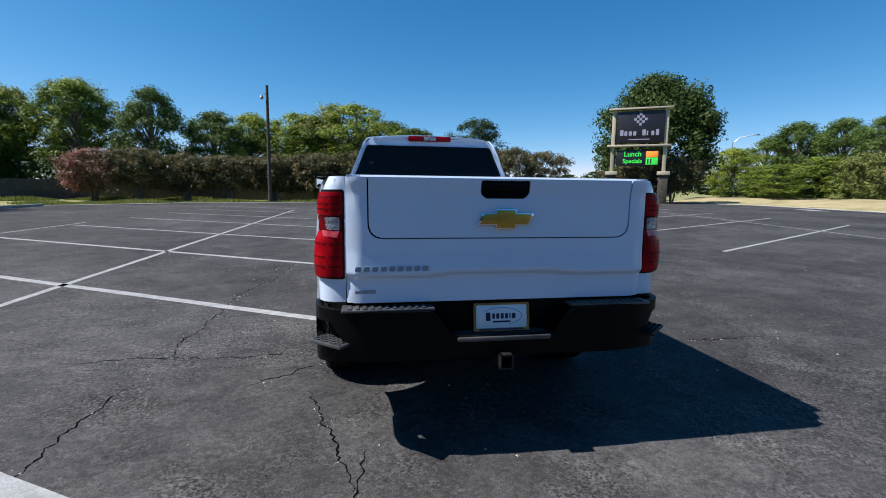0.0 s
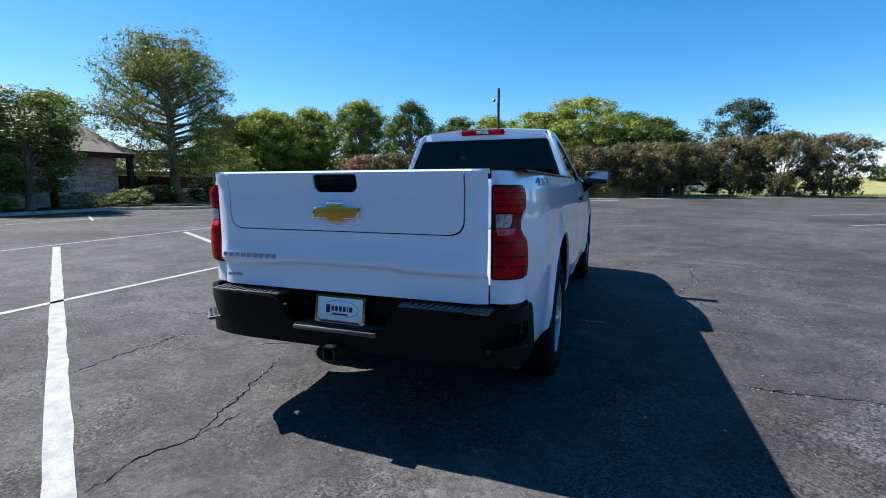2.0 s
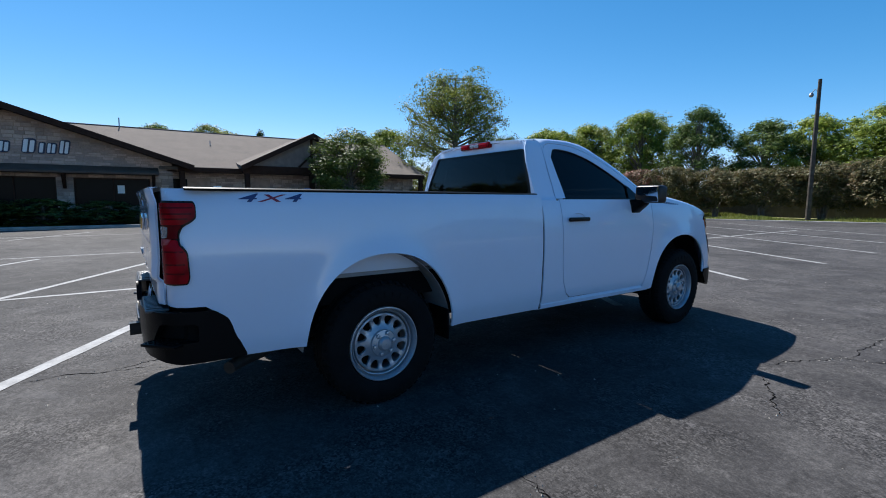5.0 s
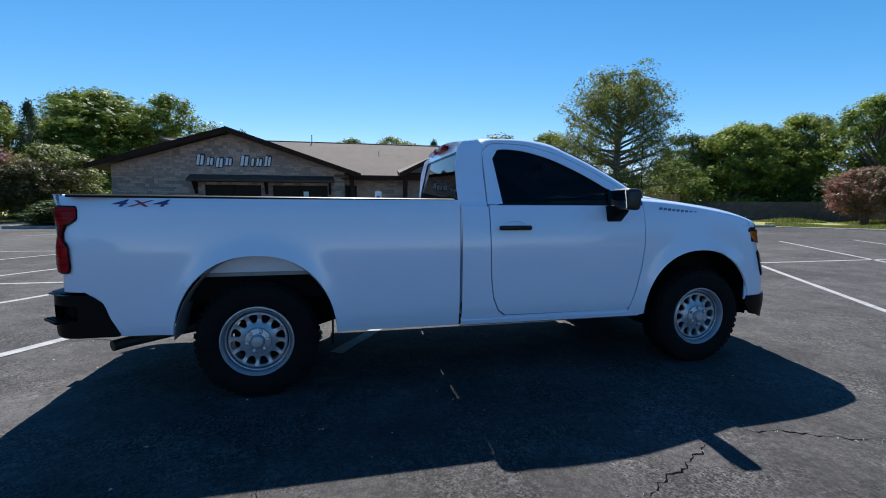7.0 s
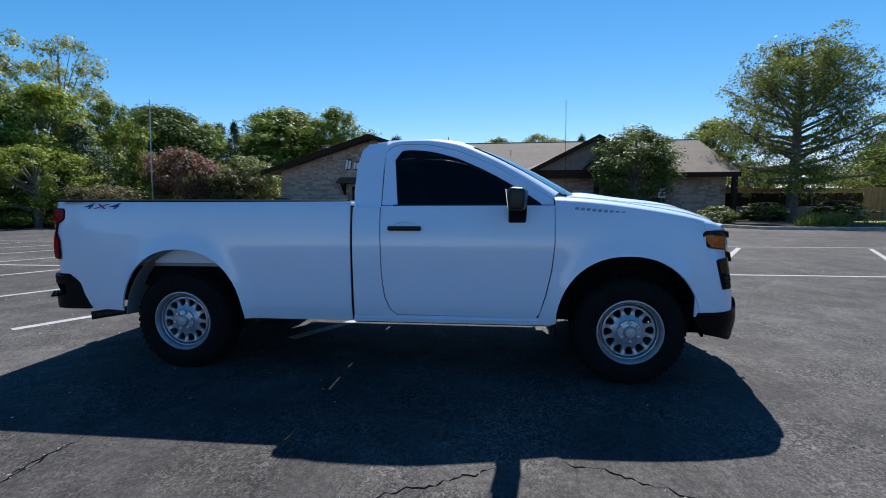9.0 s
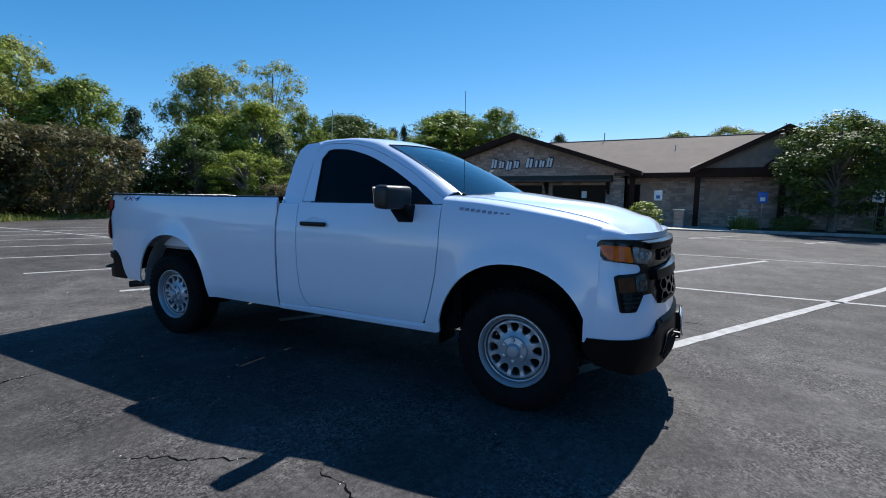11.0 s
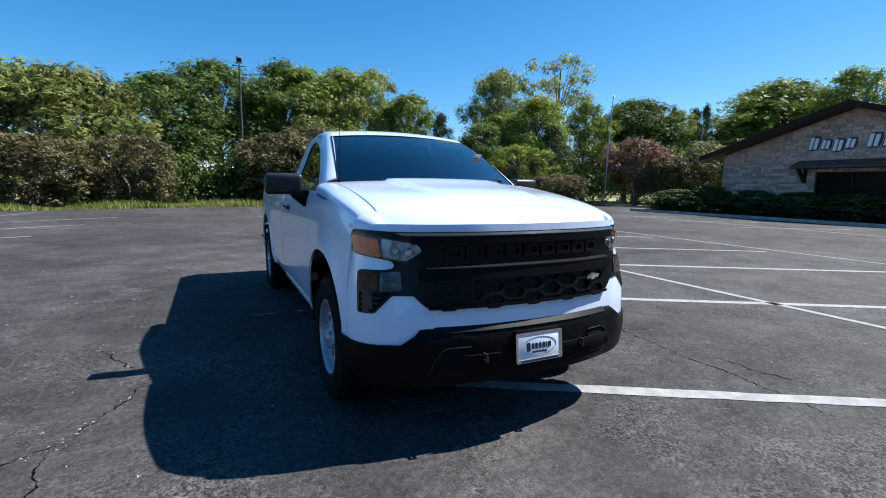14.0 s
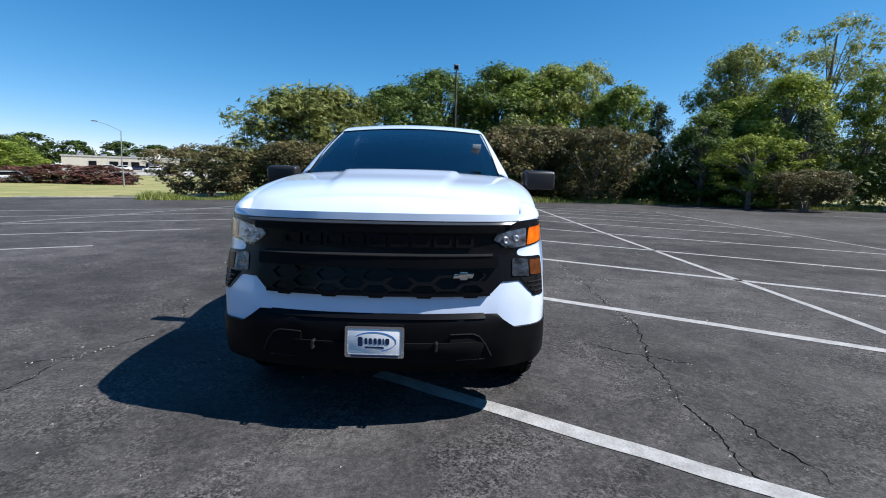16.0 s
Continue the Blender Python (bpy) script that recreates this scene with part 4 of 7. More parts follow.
# white corner between bonnet, fender and lamp
for s in (1, -1):
    rows = []
    for t in np.linspace(0, 1, 12):
        ya = 4.055 + 0.12 * t
        ht = (ya - 3.0) / 1.175
        a = Vector((s * 0.784, ya, hood_edge(min(ya, 4.18)) - 0.003 - 0.030 * max(0, (ht - 0.93) / 0.07) ** 2))
        c = Vector(nose(0.008)(s * (1.045 - 0.255 * t), 1.166 - 0.020 * t))
        rows.append([Vector((a.x + (c.x - a.x) * math.sin(q), a.y + (c.y - a.y) * math.sin(q), a.z + (c.z - a.z) * (1 - math.cos(q)))) for q in np.linspace(0, math.pi / 2, 8)])
    k = grid(rows)
    k.normal_update()
    if sum(f.normal.z for f in k.faces) < 0:
        bmesh.ops.reverse_faces(k, faces=k.faces[:])
    part("fender_nose", thicken(k, 0.01), PAINT, truck)

# tailgate
def gate_y(x, z):
    e = min(1.0, max(0.0, (0.36 - abs(x)) / 0.08))
    crease = 0.908 + 0.014 * e * e * (3 - 2 * e)
    u = min(1.0, max(0.0, (z - crease + 0.018) / 0.03))
    proud = 0.028 * u * u * (3 - 2 * u) * (1 - 0.35 * min(1, max(0, (z - crease) / 0.12)))
    w = min(1.0, max(0.0, (z - 1.30) / 0.08))
    edge = max(0.0, abs(x) - 0.70) / 0.085
    return -1.238 - proud - 0.014 * w * w * (3 - 2 * w) + 0.034 * edge**2


gfn = lambda x, z: (x, gate_y(x, z), z)  # noqa: E731
lowp = rounded([(-0.668, 1.385), (-0.666, 1.096), (0.666, 1.096), (0.668, 1.385)], 0.078, 6)[7:-7]
outer = [(-0.7745, 0.775), (0.7745, 0.775), (0.7745, 1.385), (0.675, 1.385)] + [(x * 1.0105, z - 0.0055) for x, z in lowp[::-1]] + [(-0.675, 1.385), (-0.7745, 1.385)]
gate = part("tailgate", sheet(outer, gfn, 0.04, 0.0135, 0.012), PAINT, truck, "white tailgate with gold emblem")
gate.location.y = 0.008
panel = [(-0.668, 1.385)] + [(x, z) for x, z in lowp] + [(0.668, 1.385)]
cup_hole = rounded([(-0.125, 1.376), (0.125, 1.376), (0.125, 1.312), (0.10, 1.288), (-0.10, 1.288), (-0.125, 1.312)], 0.012, 3)
part("gate_panel", sheet(panel, gfn, 0.05, 0.03, 0.012, [cup_hole]), PAINT, gate)
# core coloured dark to put shade into the panel gaps
part("gate_core", box(-0.762, 0.762, -1.212, -1.185, 0.79, 1.372, 0.008), DARK, gate)
part("gate_cap", grid([[(x, -1.258 + 0.022 * (max(0, abs(x) - 0.70) / 0.085) ** 2, 1.384), (x, -1.252, 1.394), (x, -1.20, 1.396), (x, -1.18, 1.375)] for x in np.linspace(-0.770, 0.770, 24)]), PAINT, gate)
part("handle_recess", box(-0.13, 0.13, -1.236, -1.224, 1.28, 1.38, 0.004), DARK, gate)
part("release_handle", box(-0.118, 0.118, -1.262, -1.232, 1.322, 1.374, 0.012), BLACK, gate, "black tailgate release handle")
bow = [(-0.145, -0.030), (-0.052, -0.030), (-0.052, -0.052), (0.052, -0.052), (0.052, -0.030), (0.123, -0.030), (0.145, 0.030), (0.052, 0.030), (0.052, 0.052), (-0.052, 0.052), (-0.052, 0.030), (-0.123, 0.030)]
part("emblem_edge", prism(bow, 0.014, pose(0.005, -1.272, 1.188), 0.003), CHROME, gate, "chrome rim of the emblem")
part("emblem_face", prism([(x * 0.9, z * 0.84) for x, z in bow], 0.012, pose(0.005, -1.276, 1.188), 0.003), GOLD, gate, "gold cross-shaped emblem")
for k in range(9):
    part("badge_bar", ring_shape(0.029, 0.024, 1.0, 0.004, pose(-0.735 + k * 0.0405, gate_y(-0.6, 0.955) - 0.005, 0.935), 0.15), BADGE, gate)
part("dealer_badge", prism([(0, 0), (0.10, 0), (0.10, 0.018), (0, 0.018)], 0.003, pose(-0.735, gate_y(-0.7, 0.83) - 0.003, 0.822), 0.001), BADGE, gate, "small silver badge bar")

# bed floor and front wall
for s in (1, -1):
    # upright dark strip added as the gap's shade; the low block is the mount
    part("bed_gap_seal", join(box(*sorted((s * 0.80, s * 0.88)), 1.404, 1.424, 0.44, 1.34), box(*sorted((s * 0.87, s * 0.925)), 1.41, 1.47, 0.435, 0.475)), DARK, truck)
part("bed_floor", box(-0.80, 0.80, -1.18, 1.37, 0.83, 0.86), PRIMER, truck)
part("bed_front_wall", box(-0.83, 0.83, 1.36, 1.40, 0.84, 1.362, 0.008), PAINT, truck)

# rear bumper: black, stepped, with a dropped middle
bx = curve([0.0, 0.55, 0.72, 0.84, 0.93, 1.02, 1.15, 1.45], [0.0, 0.55, 0.715, 0.815, 0.885, 0.930, 0.950, 0.945])
by = curve([0.0, 0.55, 0.72, 0.84, 0.93, 1.02, 1.15, 1.45], [-1.342, -1.337, -1.322, -1.290, -1.248, -1.185, -1.07, -0.77])


def bump_skin(d=0.0):
    return lambda u, z: (math.copysign(bx(abs(u)), u), by(abs(u)) + d + 0.10 * max(0.0, 0.60 - z) ** 1.3, z)


half = [(0.235, 0.612), (0.275, 0.63), (0.345, 0.725), (0.375, 0.742), (0.98, 0.752), (1.20, 0.75), (1.27, 0.70), (1.355, 0.475), (1.02, 0.475), (0.80, 0.50), (0.55, 0.50), (0.0, 0.505)]
outline = half + [(-u, z) for u, z in reversed(half[:-1])]
bumper = part("rear_bumper", sheet(rounded(outline, 0.02, 3), bump_skin(), 0.06, 0.05, 0.03, [rounded([(q * 0.82, 0.588), (q * 1.12, 0.588), (q * 1.12, 0.682), (q * 0.90, 0.690)], 0.02, 3) for q in (1, -1)]), BLACK, truck, "black plastic rear step bumper")
bumper.matrix_basis = Matrix.LocRotScale((0, 0.030, 0), None, (0.988, 1, 1))
part("bumper_core", box(-0.70, 0.70, -1.30, -1.20, 0.51, 0.595, 0.02), BLACK, bumper)
part("plate_recess", box(-0.38, 0.38, -1.225, -1.18, 0.58, 0.775, 0.01), BLACK, bumper)
part("centre_step", box(-0.245, 0.245, -1.352, -1.22, 0.585, 0.609, 0.008), PAD, bumper, "black centre step, lightened as if sunlit")
for s in (1, -1):
    part("step_pad", box(*sorted((s * 0.355, s * 0.81)), -1.325, -1.215, 0.742, 0.757, 0.006), PAD, bumper)
    for k in range(11):
        part("tread_rib", box(*sorted((s * (0.40 + k * 0.036), s * (0.418 + k * 0.036))), -1.318, -1.245, 0.756, 0.763, 0.002), PAD, bumper)
    part("corner_back", sheet([(s * 0.78, 0.57), (s * 1.17, 0.57), (s * 1.17, 0.71), (s * 0.82, 0.71)], lambda u, z: (bump_skin()(u, z)[0] * 0.94, bump_skin()(u, z)[1] + 0.06, z), 0.05, 0.05, 0.01), DARK, bumper)
    part("corner_pocket", moved(box(-0.085, 0.085, -0.03, 0.03, -0.055, 0.055, 0.02), pose(s * 0.800, -1.195, 0.645, 0, 0, s * 42)), DARK, bumper)
    # left step and ribs painted lighter as sunlit, right ones black as shaded
    part("corner_step", moved(box(-0.105, 0.105, -0.065, 0.05, -0.010, 0.008, 0.006), pose(s * 0.852, -1.238, 0.584, 0, 0, s * 42)), PAD if s < 0 else BLACK, bumper)
    for k in range(7):
        for j in range(4):
            part("tread_rib", moved(box(-0.009, 0.009, -0.003, 0.003, 0.008, 0.013, 0.001), pose(s * 0.852, -1.238, 0.584, 0, 0, s * 42) @ pose(-0.084 + k * 0.028, -0.048 + j * 0.024, 0, 0, 0, 45 if (j + k) % 2 else -45)), PAD if s < 0 else BLACK, bumper)
part("hitch_receiver", join(box(-0.034, 0.034, -1.365, -1.10, 0.520, 0.528), join(box(-0.034, 0.034, -1.365, -1.10, 0.453, 0.461), join(box(-0.034, -0.026, -1.365, -1.10, 0.453, 0.528), box(0.026, 0.034, -1.365, -1.10, 0.453, 0.528)))), SATIN, truck, "square hitch receiver tube")
part("hitch_crossbar", tube([(-0.55, -1.14, 0.48), (0.55, -1.14, 0.48)], 0.035, 10), DARK, truck)


def plate(m, parent):
    """A dealer plate: white, blue sweep and bars in a chrome frame."""
    pl = part("licence_plate", moved(box(-0.15, 0.15, -0.004, 0.004, -0.076, 0.076, 0.003), m), PLATE, parent, "white dealer plate with blue print")
    fr_ = sheet(rounded([(-0.157, -0.083), (0.157, -0.083), (0.157, 0.083), (-0.157, 0.083)], 0.012, 3), lambda u, v: (u, -0.006, v), 0.5, 0.5, 0.006,
                [rounded([(-0.142, -0.066), (0.142, -0.066), (0.142, 0.070), (-0.142, 0.070)], 0.01, 3)], (0, 1, 0))
    part("plate_frame", moved(fr_, m), CHROME, pl, "chrome plate frame")
    for i_, (x_, h_) in enumerate(((-0.088, 0.050), (-0.052, 0.032), (-0.030, 0.032), (-0.004, 0.032), (0.020, 0.032), (0.044, 0.032), (0.058, 0.032))):
        w_ = (0.032, 0.018, 0.022, 0.020, 0.020, 0.008, 0.026)[i_]
        part("print_bar", ring_shape(w_ * 0.8, h_, 1.0, 0.0016, m @ pose(x_, -0.0056, -0.012 - (0.012 if i_ == 0 else 0))), NAVY, pl)
    part("print_bar", moved(box(-0.050, 0.050, -0.0055, -0.004, -0.034, -0.024), m), NAVY, pl)
    part("print_bar", moved(box(-0.125, 0.125, -0.0075, -0.006, -0.080, -0.069), m), NAVY, pl)
    sweep = [(0.115 * math.cos(a), -0.004, 0.003 + 0.050 * math.sin(a)) for a in np.linspace(-1.2, 2.6, 22)]
    part("print_sweep", moved(tube(sweep, 0.0016, 5), m), BLUESIGN, pl)
    return pl


plate(Matrix.LocRotScale((0.0, -1.272, 0.688), Euler((radians(-9), 0, 0)), (0.95, 1, 0.86)), bumper)

half = [(0, 0.60), (0.66, 0.60), (0.80, 0.53), (1.12, 0.53), (1.12, 1.175), (0.80, 1.185), (0, 1.175)]
part("front_fascia", sheet(half[1:-1] + [(-u, z) for u, z in reversed(half[1:-1])], nose(), 0.05, 0.05, 0.012), PAINT, truck)
gr = [(0.80, 1.146), (0.72, 1.125), (0.665, 1.09), (0.675, 0.98), (0.715, 0.86), (0.70, 0.825), (0.63, 0.758), (0.58, 0.745), (0.0, 0.740)]
gro = gr + [(-u, z) for u, z in reversed(gr[:-1])]
grille = part("grille", sheet(gro, nose(0.006), 0.06, 0.05, 0.006), GLOSSBLACK, truck, "black grille with dark hexagon mesh")
for z, h, d, u1 in ((1.106, 0.042, 0.034, 0.70), (0.930, 0.064, 0.040, 0.665), (0.754, 0.016, 0.026, 0.62)):
    part("grille_bar", sheet(rounded([(-u1, z - h / 2), (u1, z - h / 2), (u1, z + h / 2), (-u1, z + h / 2)], 0.012, 3), nose(d), 0.08, 0.05, 0.036), BLACK, grille, "black grille bar")
part("grille_lip", sheet([(-0.78, 0.0), (0.78, 0.0), (0.74, 1.0), (-0.74, 1.0)], lambda u, v: nose(0.006 + 0.030 * v)(u, 1.142 - 0.012 * v), 0.06, 0.5, 0.006), LIP, grille, "polished lip under the hood edge")
part("bar_lip", sheet([(-0.63, 0.0), (0.63, 0.0), (0.63, 1.0), (-0.63, 1.0)], lambda u, v: nose(0.018 + 0.028 * v)(u, 0.972 - 0.008 * v), 0.06, 0.5, 0.005), LIP, grille)
mesh_edge = curve([0.72, 0.742, 0.825, 0.86, 0.98], [0.565, 0.615, 0.685, 0.70, 0.66])
for c in range(-5, 6):
    for r in range(3):
        u, z = c * 0.128, 0.776 + r * 0.080 + (0.040 if c % 2 else 0)
        if z > 0.905 or abs(u) > mesh_edge(z) - 0.080:
            continue
        fit_in = lambda p, q: (math.copysign(min(abs(p), mesh_edge(q)), p), max(q, 0.756))  # noqa: E731
        cell = lambda w, h: [fit_in(u + w * p, z + h * q) for p, q in ((1, 0), (0.5, 1), (-0.5, 1), (-1, 0), (-0.5, -1), (0.5, -1))]  # noqa: E731
        part("mesh_cell", sheet(cell(0.0855, 0.0398), nose(0.026), 0.2, 0.2, 0.020, [cell(0.070, 0.0300)]), GLOSSBLACK, grille)
for k in range(9):
    u = (k - 4) * 0.118
    part("badge_bar", sheet(rounded([(u - 0.050, 1.006), (u + 0.050, 1.006), (u + 0.050, 1.072), (u - 0.050, 1.072)], 0.01, 2), nose(0.024), 0.1, 0.1, 0.016, [rounded([(u - 0.032, 1.023), (u + 0.033, 1.023), (u + 0.033, 1.056), (u - 0.032, 1.056)], 0.006, 2)]), SHEEN, grille, "black block of the raised grille badge")
part("grille_emblem", prism([(x * 0.40, z * 0.42) for x, z in bow], 0.010, pose(-0.468, 4.420, 0.858, 0, 0, 190), 0.002), CHROME, grille, "small chrome emblem")
bp = [(0.0, 0.676), (0.55, 0.672), (0.640, 0.662), (0.700, 0.615), (0.775, 0.566), (1.10, 0.560), (1.12, 0.50), (1.06, 0.40), (0.90, 0.345), (0.60, 0.33), (0.0, 0.325)]


def chin(d=0.0):
    def at(u, z):
        x, y, zz = nose(0.0)(u, z)
        k = min(1.0, max(0.0, (abs(u) - 0.75) / 0.35))
        return (x + math.copysign(0.012 * k, u), y + (1 - k) * (0.026 + d - 0.05 * min(1.0, max(0.0, (z - 0.612) / 0.06))) - 0.28 * max(0.0, 0.47 - z) * (1 - 0.5 * k), zz)

    return at


fb = part("front_bumper", sheet(bp + [(-u, z) for u, z in reversed(bp[1:-1])], chin(), 0.06, 0.04, 0.02), BLACK, truck, "black plastic front bumper")
part("air_dam", sheet([(-0.62, 0.28), (0.62, 0.28), (0.68, 0.345), (-0.68, 0.345)], lambda u, z: (fx(abs(u)) * math.copysign(1, u), fy(abs(u)) - 0.12, z), 0.1, 0.1, 0.02), DARK, fb)
part("bumper_lip", sheet([(-0.60, 0.624), (0.60, 0.624), (0.58, 0.666), (-0.58, 0.666)], chin(0.006), 0.05, 0.012, 0.008), SHEEN, fb)
part("bumper_beam", join(box(-0.58, 0.58, 3.95, 4.34, 0.36, 0.64), join(box(-0.78, 0.78, 3.95, 4.21, 0.36, 0.66), box(-0.87, 0.87, 3.96, 4.07, 0.42, 0.60))), DARK, fb)
part("lower_intake", sheet(rounded([(-0.56, 0.37), (0.56, 0.37), (0.60, 0.50), (-0.60, 0.50)], 0.03, 3), chin(0.012), 0.04, 0.03, 0.010), DARK, fb)
for s in (1, -1):
    rim_line = [(0.405, 0.545), (0.46, 0.546), (0.53, 0.545), (0.565, 0.530), (0.60, 0.485), (0.635, 0.415)]
    hook = sheet(rounded([(s * u, z) for u, z in rim_line + [(0.405, 0.400)]], 0.012, 3), chin(0.006), 0.04, 0.03, 0.012)
    part("tow_pocket", hook, DARK, fb)
    part("pocket_edge", tube([chin(0.010)(s * u, z) for u, z in rim_line], 0.0035, 6), SATIN, fb)
    part("pocket_edge", tube([chin(0.010)(s * u, 0.398) for u in np.linspace(0.44, 0.60, 5)], 0.0025, 6), SATIN, fb)
    part("tow_hook", tube([chin(0.0)(s * 0.33, 0.50), Vector(chin(0.0)(s * 0.33, 0.50)) + Vector((0, 0.035, 0)), Vector(chin(0.0)(s * 0.33, 0.47)) + Vector((0, 0.035, 0)), chin(0.0)(s * 0.33, 0.465)], 0.009, 8), SATIN, fb)
    # headlamps
    sur = [(1.060, 1.132), (1.035, 1.150), (0.95, 1.152), (0.60, 1.140), (0.60, 0.815), (0.795, 0.818), (0.885, 0.726), (0.975, 0.724), (0.985, 0.935), (0.955, 0.946), (0.82, 0.950),
           (0.788, 0.957), (0.778, 0.975), (0.795, 0.995), (0.86, 1.006), (1.03, 1.026), (1.062, 1.08)]
    hl = part("headlamp", sheet(rounded([(s * u, z) for u, z in sur], 0.012, 3), nose(0.006), 0.04, 0.04, 0.006), GLOSSBLACK, truck, "headlamp in a black surround, amber outer marker")
    part("reflector", sheet(rounded([(s * u, z) for u, z in [(0.842, 1.109), (0.66, 1.082), (0.635, 1.045), (0.715, 0.997), (0.842, 1.007)]], 0.012, 3), nose(0.010), 0.05, 0.05, 0.004), SMOKED, hl, "bright faceted reflector")
    part("amber_marker", sheet(rounded([(s * u, z) for u, z in [(1.044, 1.120), (0.866, 1.108), (0.846, 1.012), (1.000, 1.032), (1.036, 1.070)]], 0.012, 3), nose(0.011), 0.04, 0.04, 0.004), AMBER, hl, "amber marker lens")
    for u, z, r in ((0.705, 1.042, 0.022), (0.772, 1.050, 0.022)):
        x, y, zz = nose(0.008)(s * u, z)
        part("projector", moved(lathe([(0.001, 0.006), (r * 0.7, 0.010), (r, 0.004), (r, -0.01)], 20), pose(x, y, zz, 0, 0, 90 - s * 28)), CLEARLENS, hl)
    part("lamp_cover", sheet(rounded([(s * u, z) for u, z in [(1.052, 1.140), (0.90, 1.128), (0.65, 1.092), (0.622, 1.04), (0.712, 0.988), (0.86, 1.003), (1.025, 1.024), (1.06, 1.08)]], 0.012, 3), nose(0.022), 0.05, 0.05, 0.003), LENS, hl, "clear headlamp cover")
    part("reflector", sheet(rounded([(s * u, z) for u, z in [(0.850, 0.934), (0.775, 0.944), (0.752, 0.940), (0.752, 0.845), (0.855, 0.840)]], 0.01, 3), nose(0.012), 0.05, 0.05, 0.004), SMOKEDIM, hl)
    part("amber_marker", sheet(rounded([(s * u, z) for u, z in [(0.968, 0.926), (0.862, 0.930), (0.862, 0.846), (0.966, 0.842)]], 0.01, 3), nose(0.012), 0.05, 0.05, 0.004), AMBERDIM, hl, "dull amber lower marker")
    vp = [(0.965, 0.832), (0.80, 0.832), (0.890, 0.736), (0.963, 0.734)]
    vent = part("air_curtain", sheet([(s * u, z) for u, z in vp], nose(0.009), 0.06, 0.06, 0.004), DARK, truck, "black bumper vent")
    for k in range(3):
        zf, uf = 0.752 + 0.026 * k, 0.885 - 0.02 * k
        part("vent_fin", sheet([(s * uf, zf), (s * 0.955, zf), (s * 0.955, zf + 0.006), (s * uf, zf + 0.006)], nose(0.016), 0.03, 0.1, 0.008), SATIN, vent)
plate(pose(-0.004, 4.516, 0.512, -6, 0, 180), fb)
part("plate_base", moved(box(-0.15, 0.15, -0.02, 0.02, -0.09, 0.09, 0.006), pose(-0.004, 4.488, 0.512, -6, 0, 180)), BLACK, fb)

# lettering on the sides
for s in (1, -1):
    m = pose(0, -0.69, 1.318, 0, 0, 90 * s)
    ink = [None, None]
    for word, along, size, wide, lift in (("4", -0.122, 0.064, 2.9, 0.0025), ("4", 0.118, 0.064, 2.9, 0.0025), ("X", 0.0, 0.058, 2.9, 0.0035)):
        t_ = text_bm(word, size, 0.0, m @ Matrix.Translation((along, 0, 0)) @ Matrix.Diagonal((wide, 1, 1, 1)), 0.3, 0.0008)
        bmesh.ops.triangulate(t_, faces=t_.faces[:])
        for v in t_.verts:
            v.co.x = s * (side_bed(v.co.z) - taper(v.co.y) + flare(v.co.y, v.co.z) + lift)
        ink[word == "X"] = join(ink[word == "X"], t_)
    lettering = part("drive_badge", ink[0], DECALBLUE, truck, "blue and red 4X4 decal")
    part("drive_badge_cross", ink[1], REDPRINT, lettering)
    for k in range(9):
        y = 3.135 + k * 0.041
        z = 1.303 - 0.05 * k * 0.041 * 2
        x = side_low(1.30) - taper(y) + 0.001
        q = ring_shape(0.028, 0.020, 1.0, 0.004, pose(s * (x + 0.004), y if s > 0 else y + 0.034, z, 0, 0, 90 * s), 0.15)
        part("badge_bar", q, BADGEBLUE, truck)

# inside of the cab
part("cab_floor", box(-0.86, 0.86, 1.46, 3.1, 0.46, 0.56), DARK, truck)
part("firewall", box(-0.84, 0.84, 3.05, 3.12, 0.50, 1.39), DARK, truck)
part("dashboard", prism([(2.72, 0.95), (3.06, 0.90), (3.10, 1.36), (2.95, 1.385), (2.76, 1.33), (2.70, 1.22)], 1.66, pose(0.83, 0, 0, 0, 0, 90), 0.03), SEAT, truck, "dark dashboard")
for x0 in (-0.44, 0.44):
    part("seat_base", box(x0 - 0.30, x0 + 0.30, 1.78, 2.34, 0.72, 0.90, 0.05), SEAT, truck)
    part("seat_back", moved(box(-0.30, 0.30, -0.08, 0.08, 0, 0.66, 0.06), pose(x0, 1.80, 0.84, 14, 0, 0)), SEAT, truck)
    part("headrest", moved(box(-0.13, 0.13, -0.05, 0.05, 0, 0.17, 0.045), pose(x0, 1.65, 1.50, 10, 0, 0)), SEAT, truck)
part("seat_middle", box(-0.13, 0.13, 1.74, 2.28, 0.72, 1.30, 0.05), SEAT, truck)
wheel_ring = [(-0.42 + 0.19 * math.cos(a), 2.60 - 0.06 * math.sin(a), 1.20 + 0.18 * math.sin(a)) for a in np.linspace(0, 2 * math.pi, 25)]
sw = part("steering_wheel", tube(wheel_ring, 0.016, 8), SEAT, truck)
part("steering_column", tube([(-0.42, 2.60, 1.20), (-0.42, 2.80, 1.14)], 0.045, 10), SEAT, sw)
part("rear_view_mirror", box(-0.13, 0.13, 2.44, 2.47, 1.66, 1.73, 0.012), BLACK, truck)

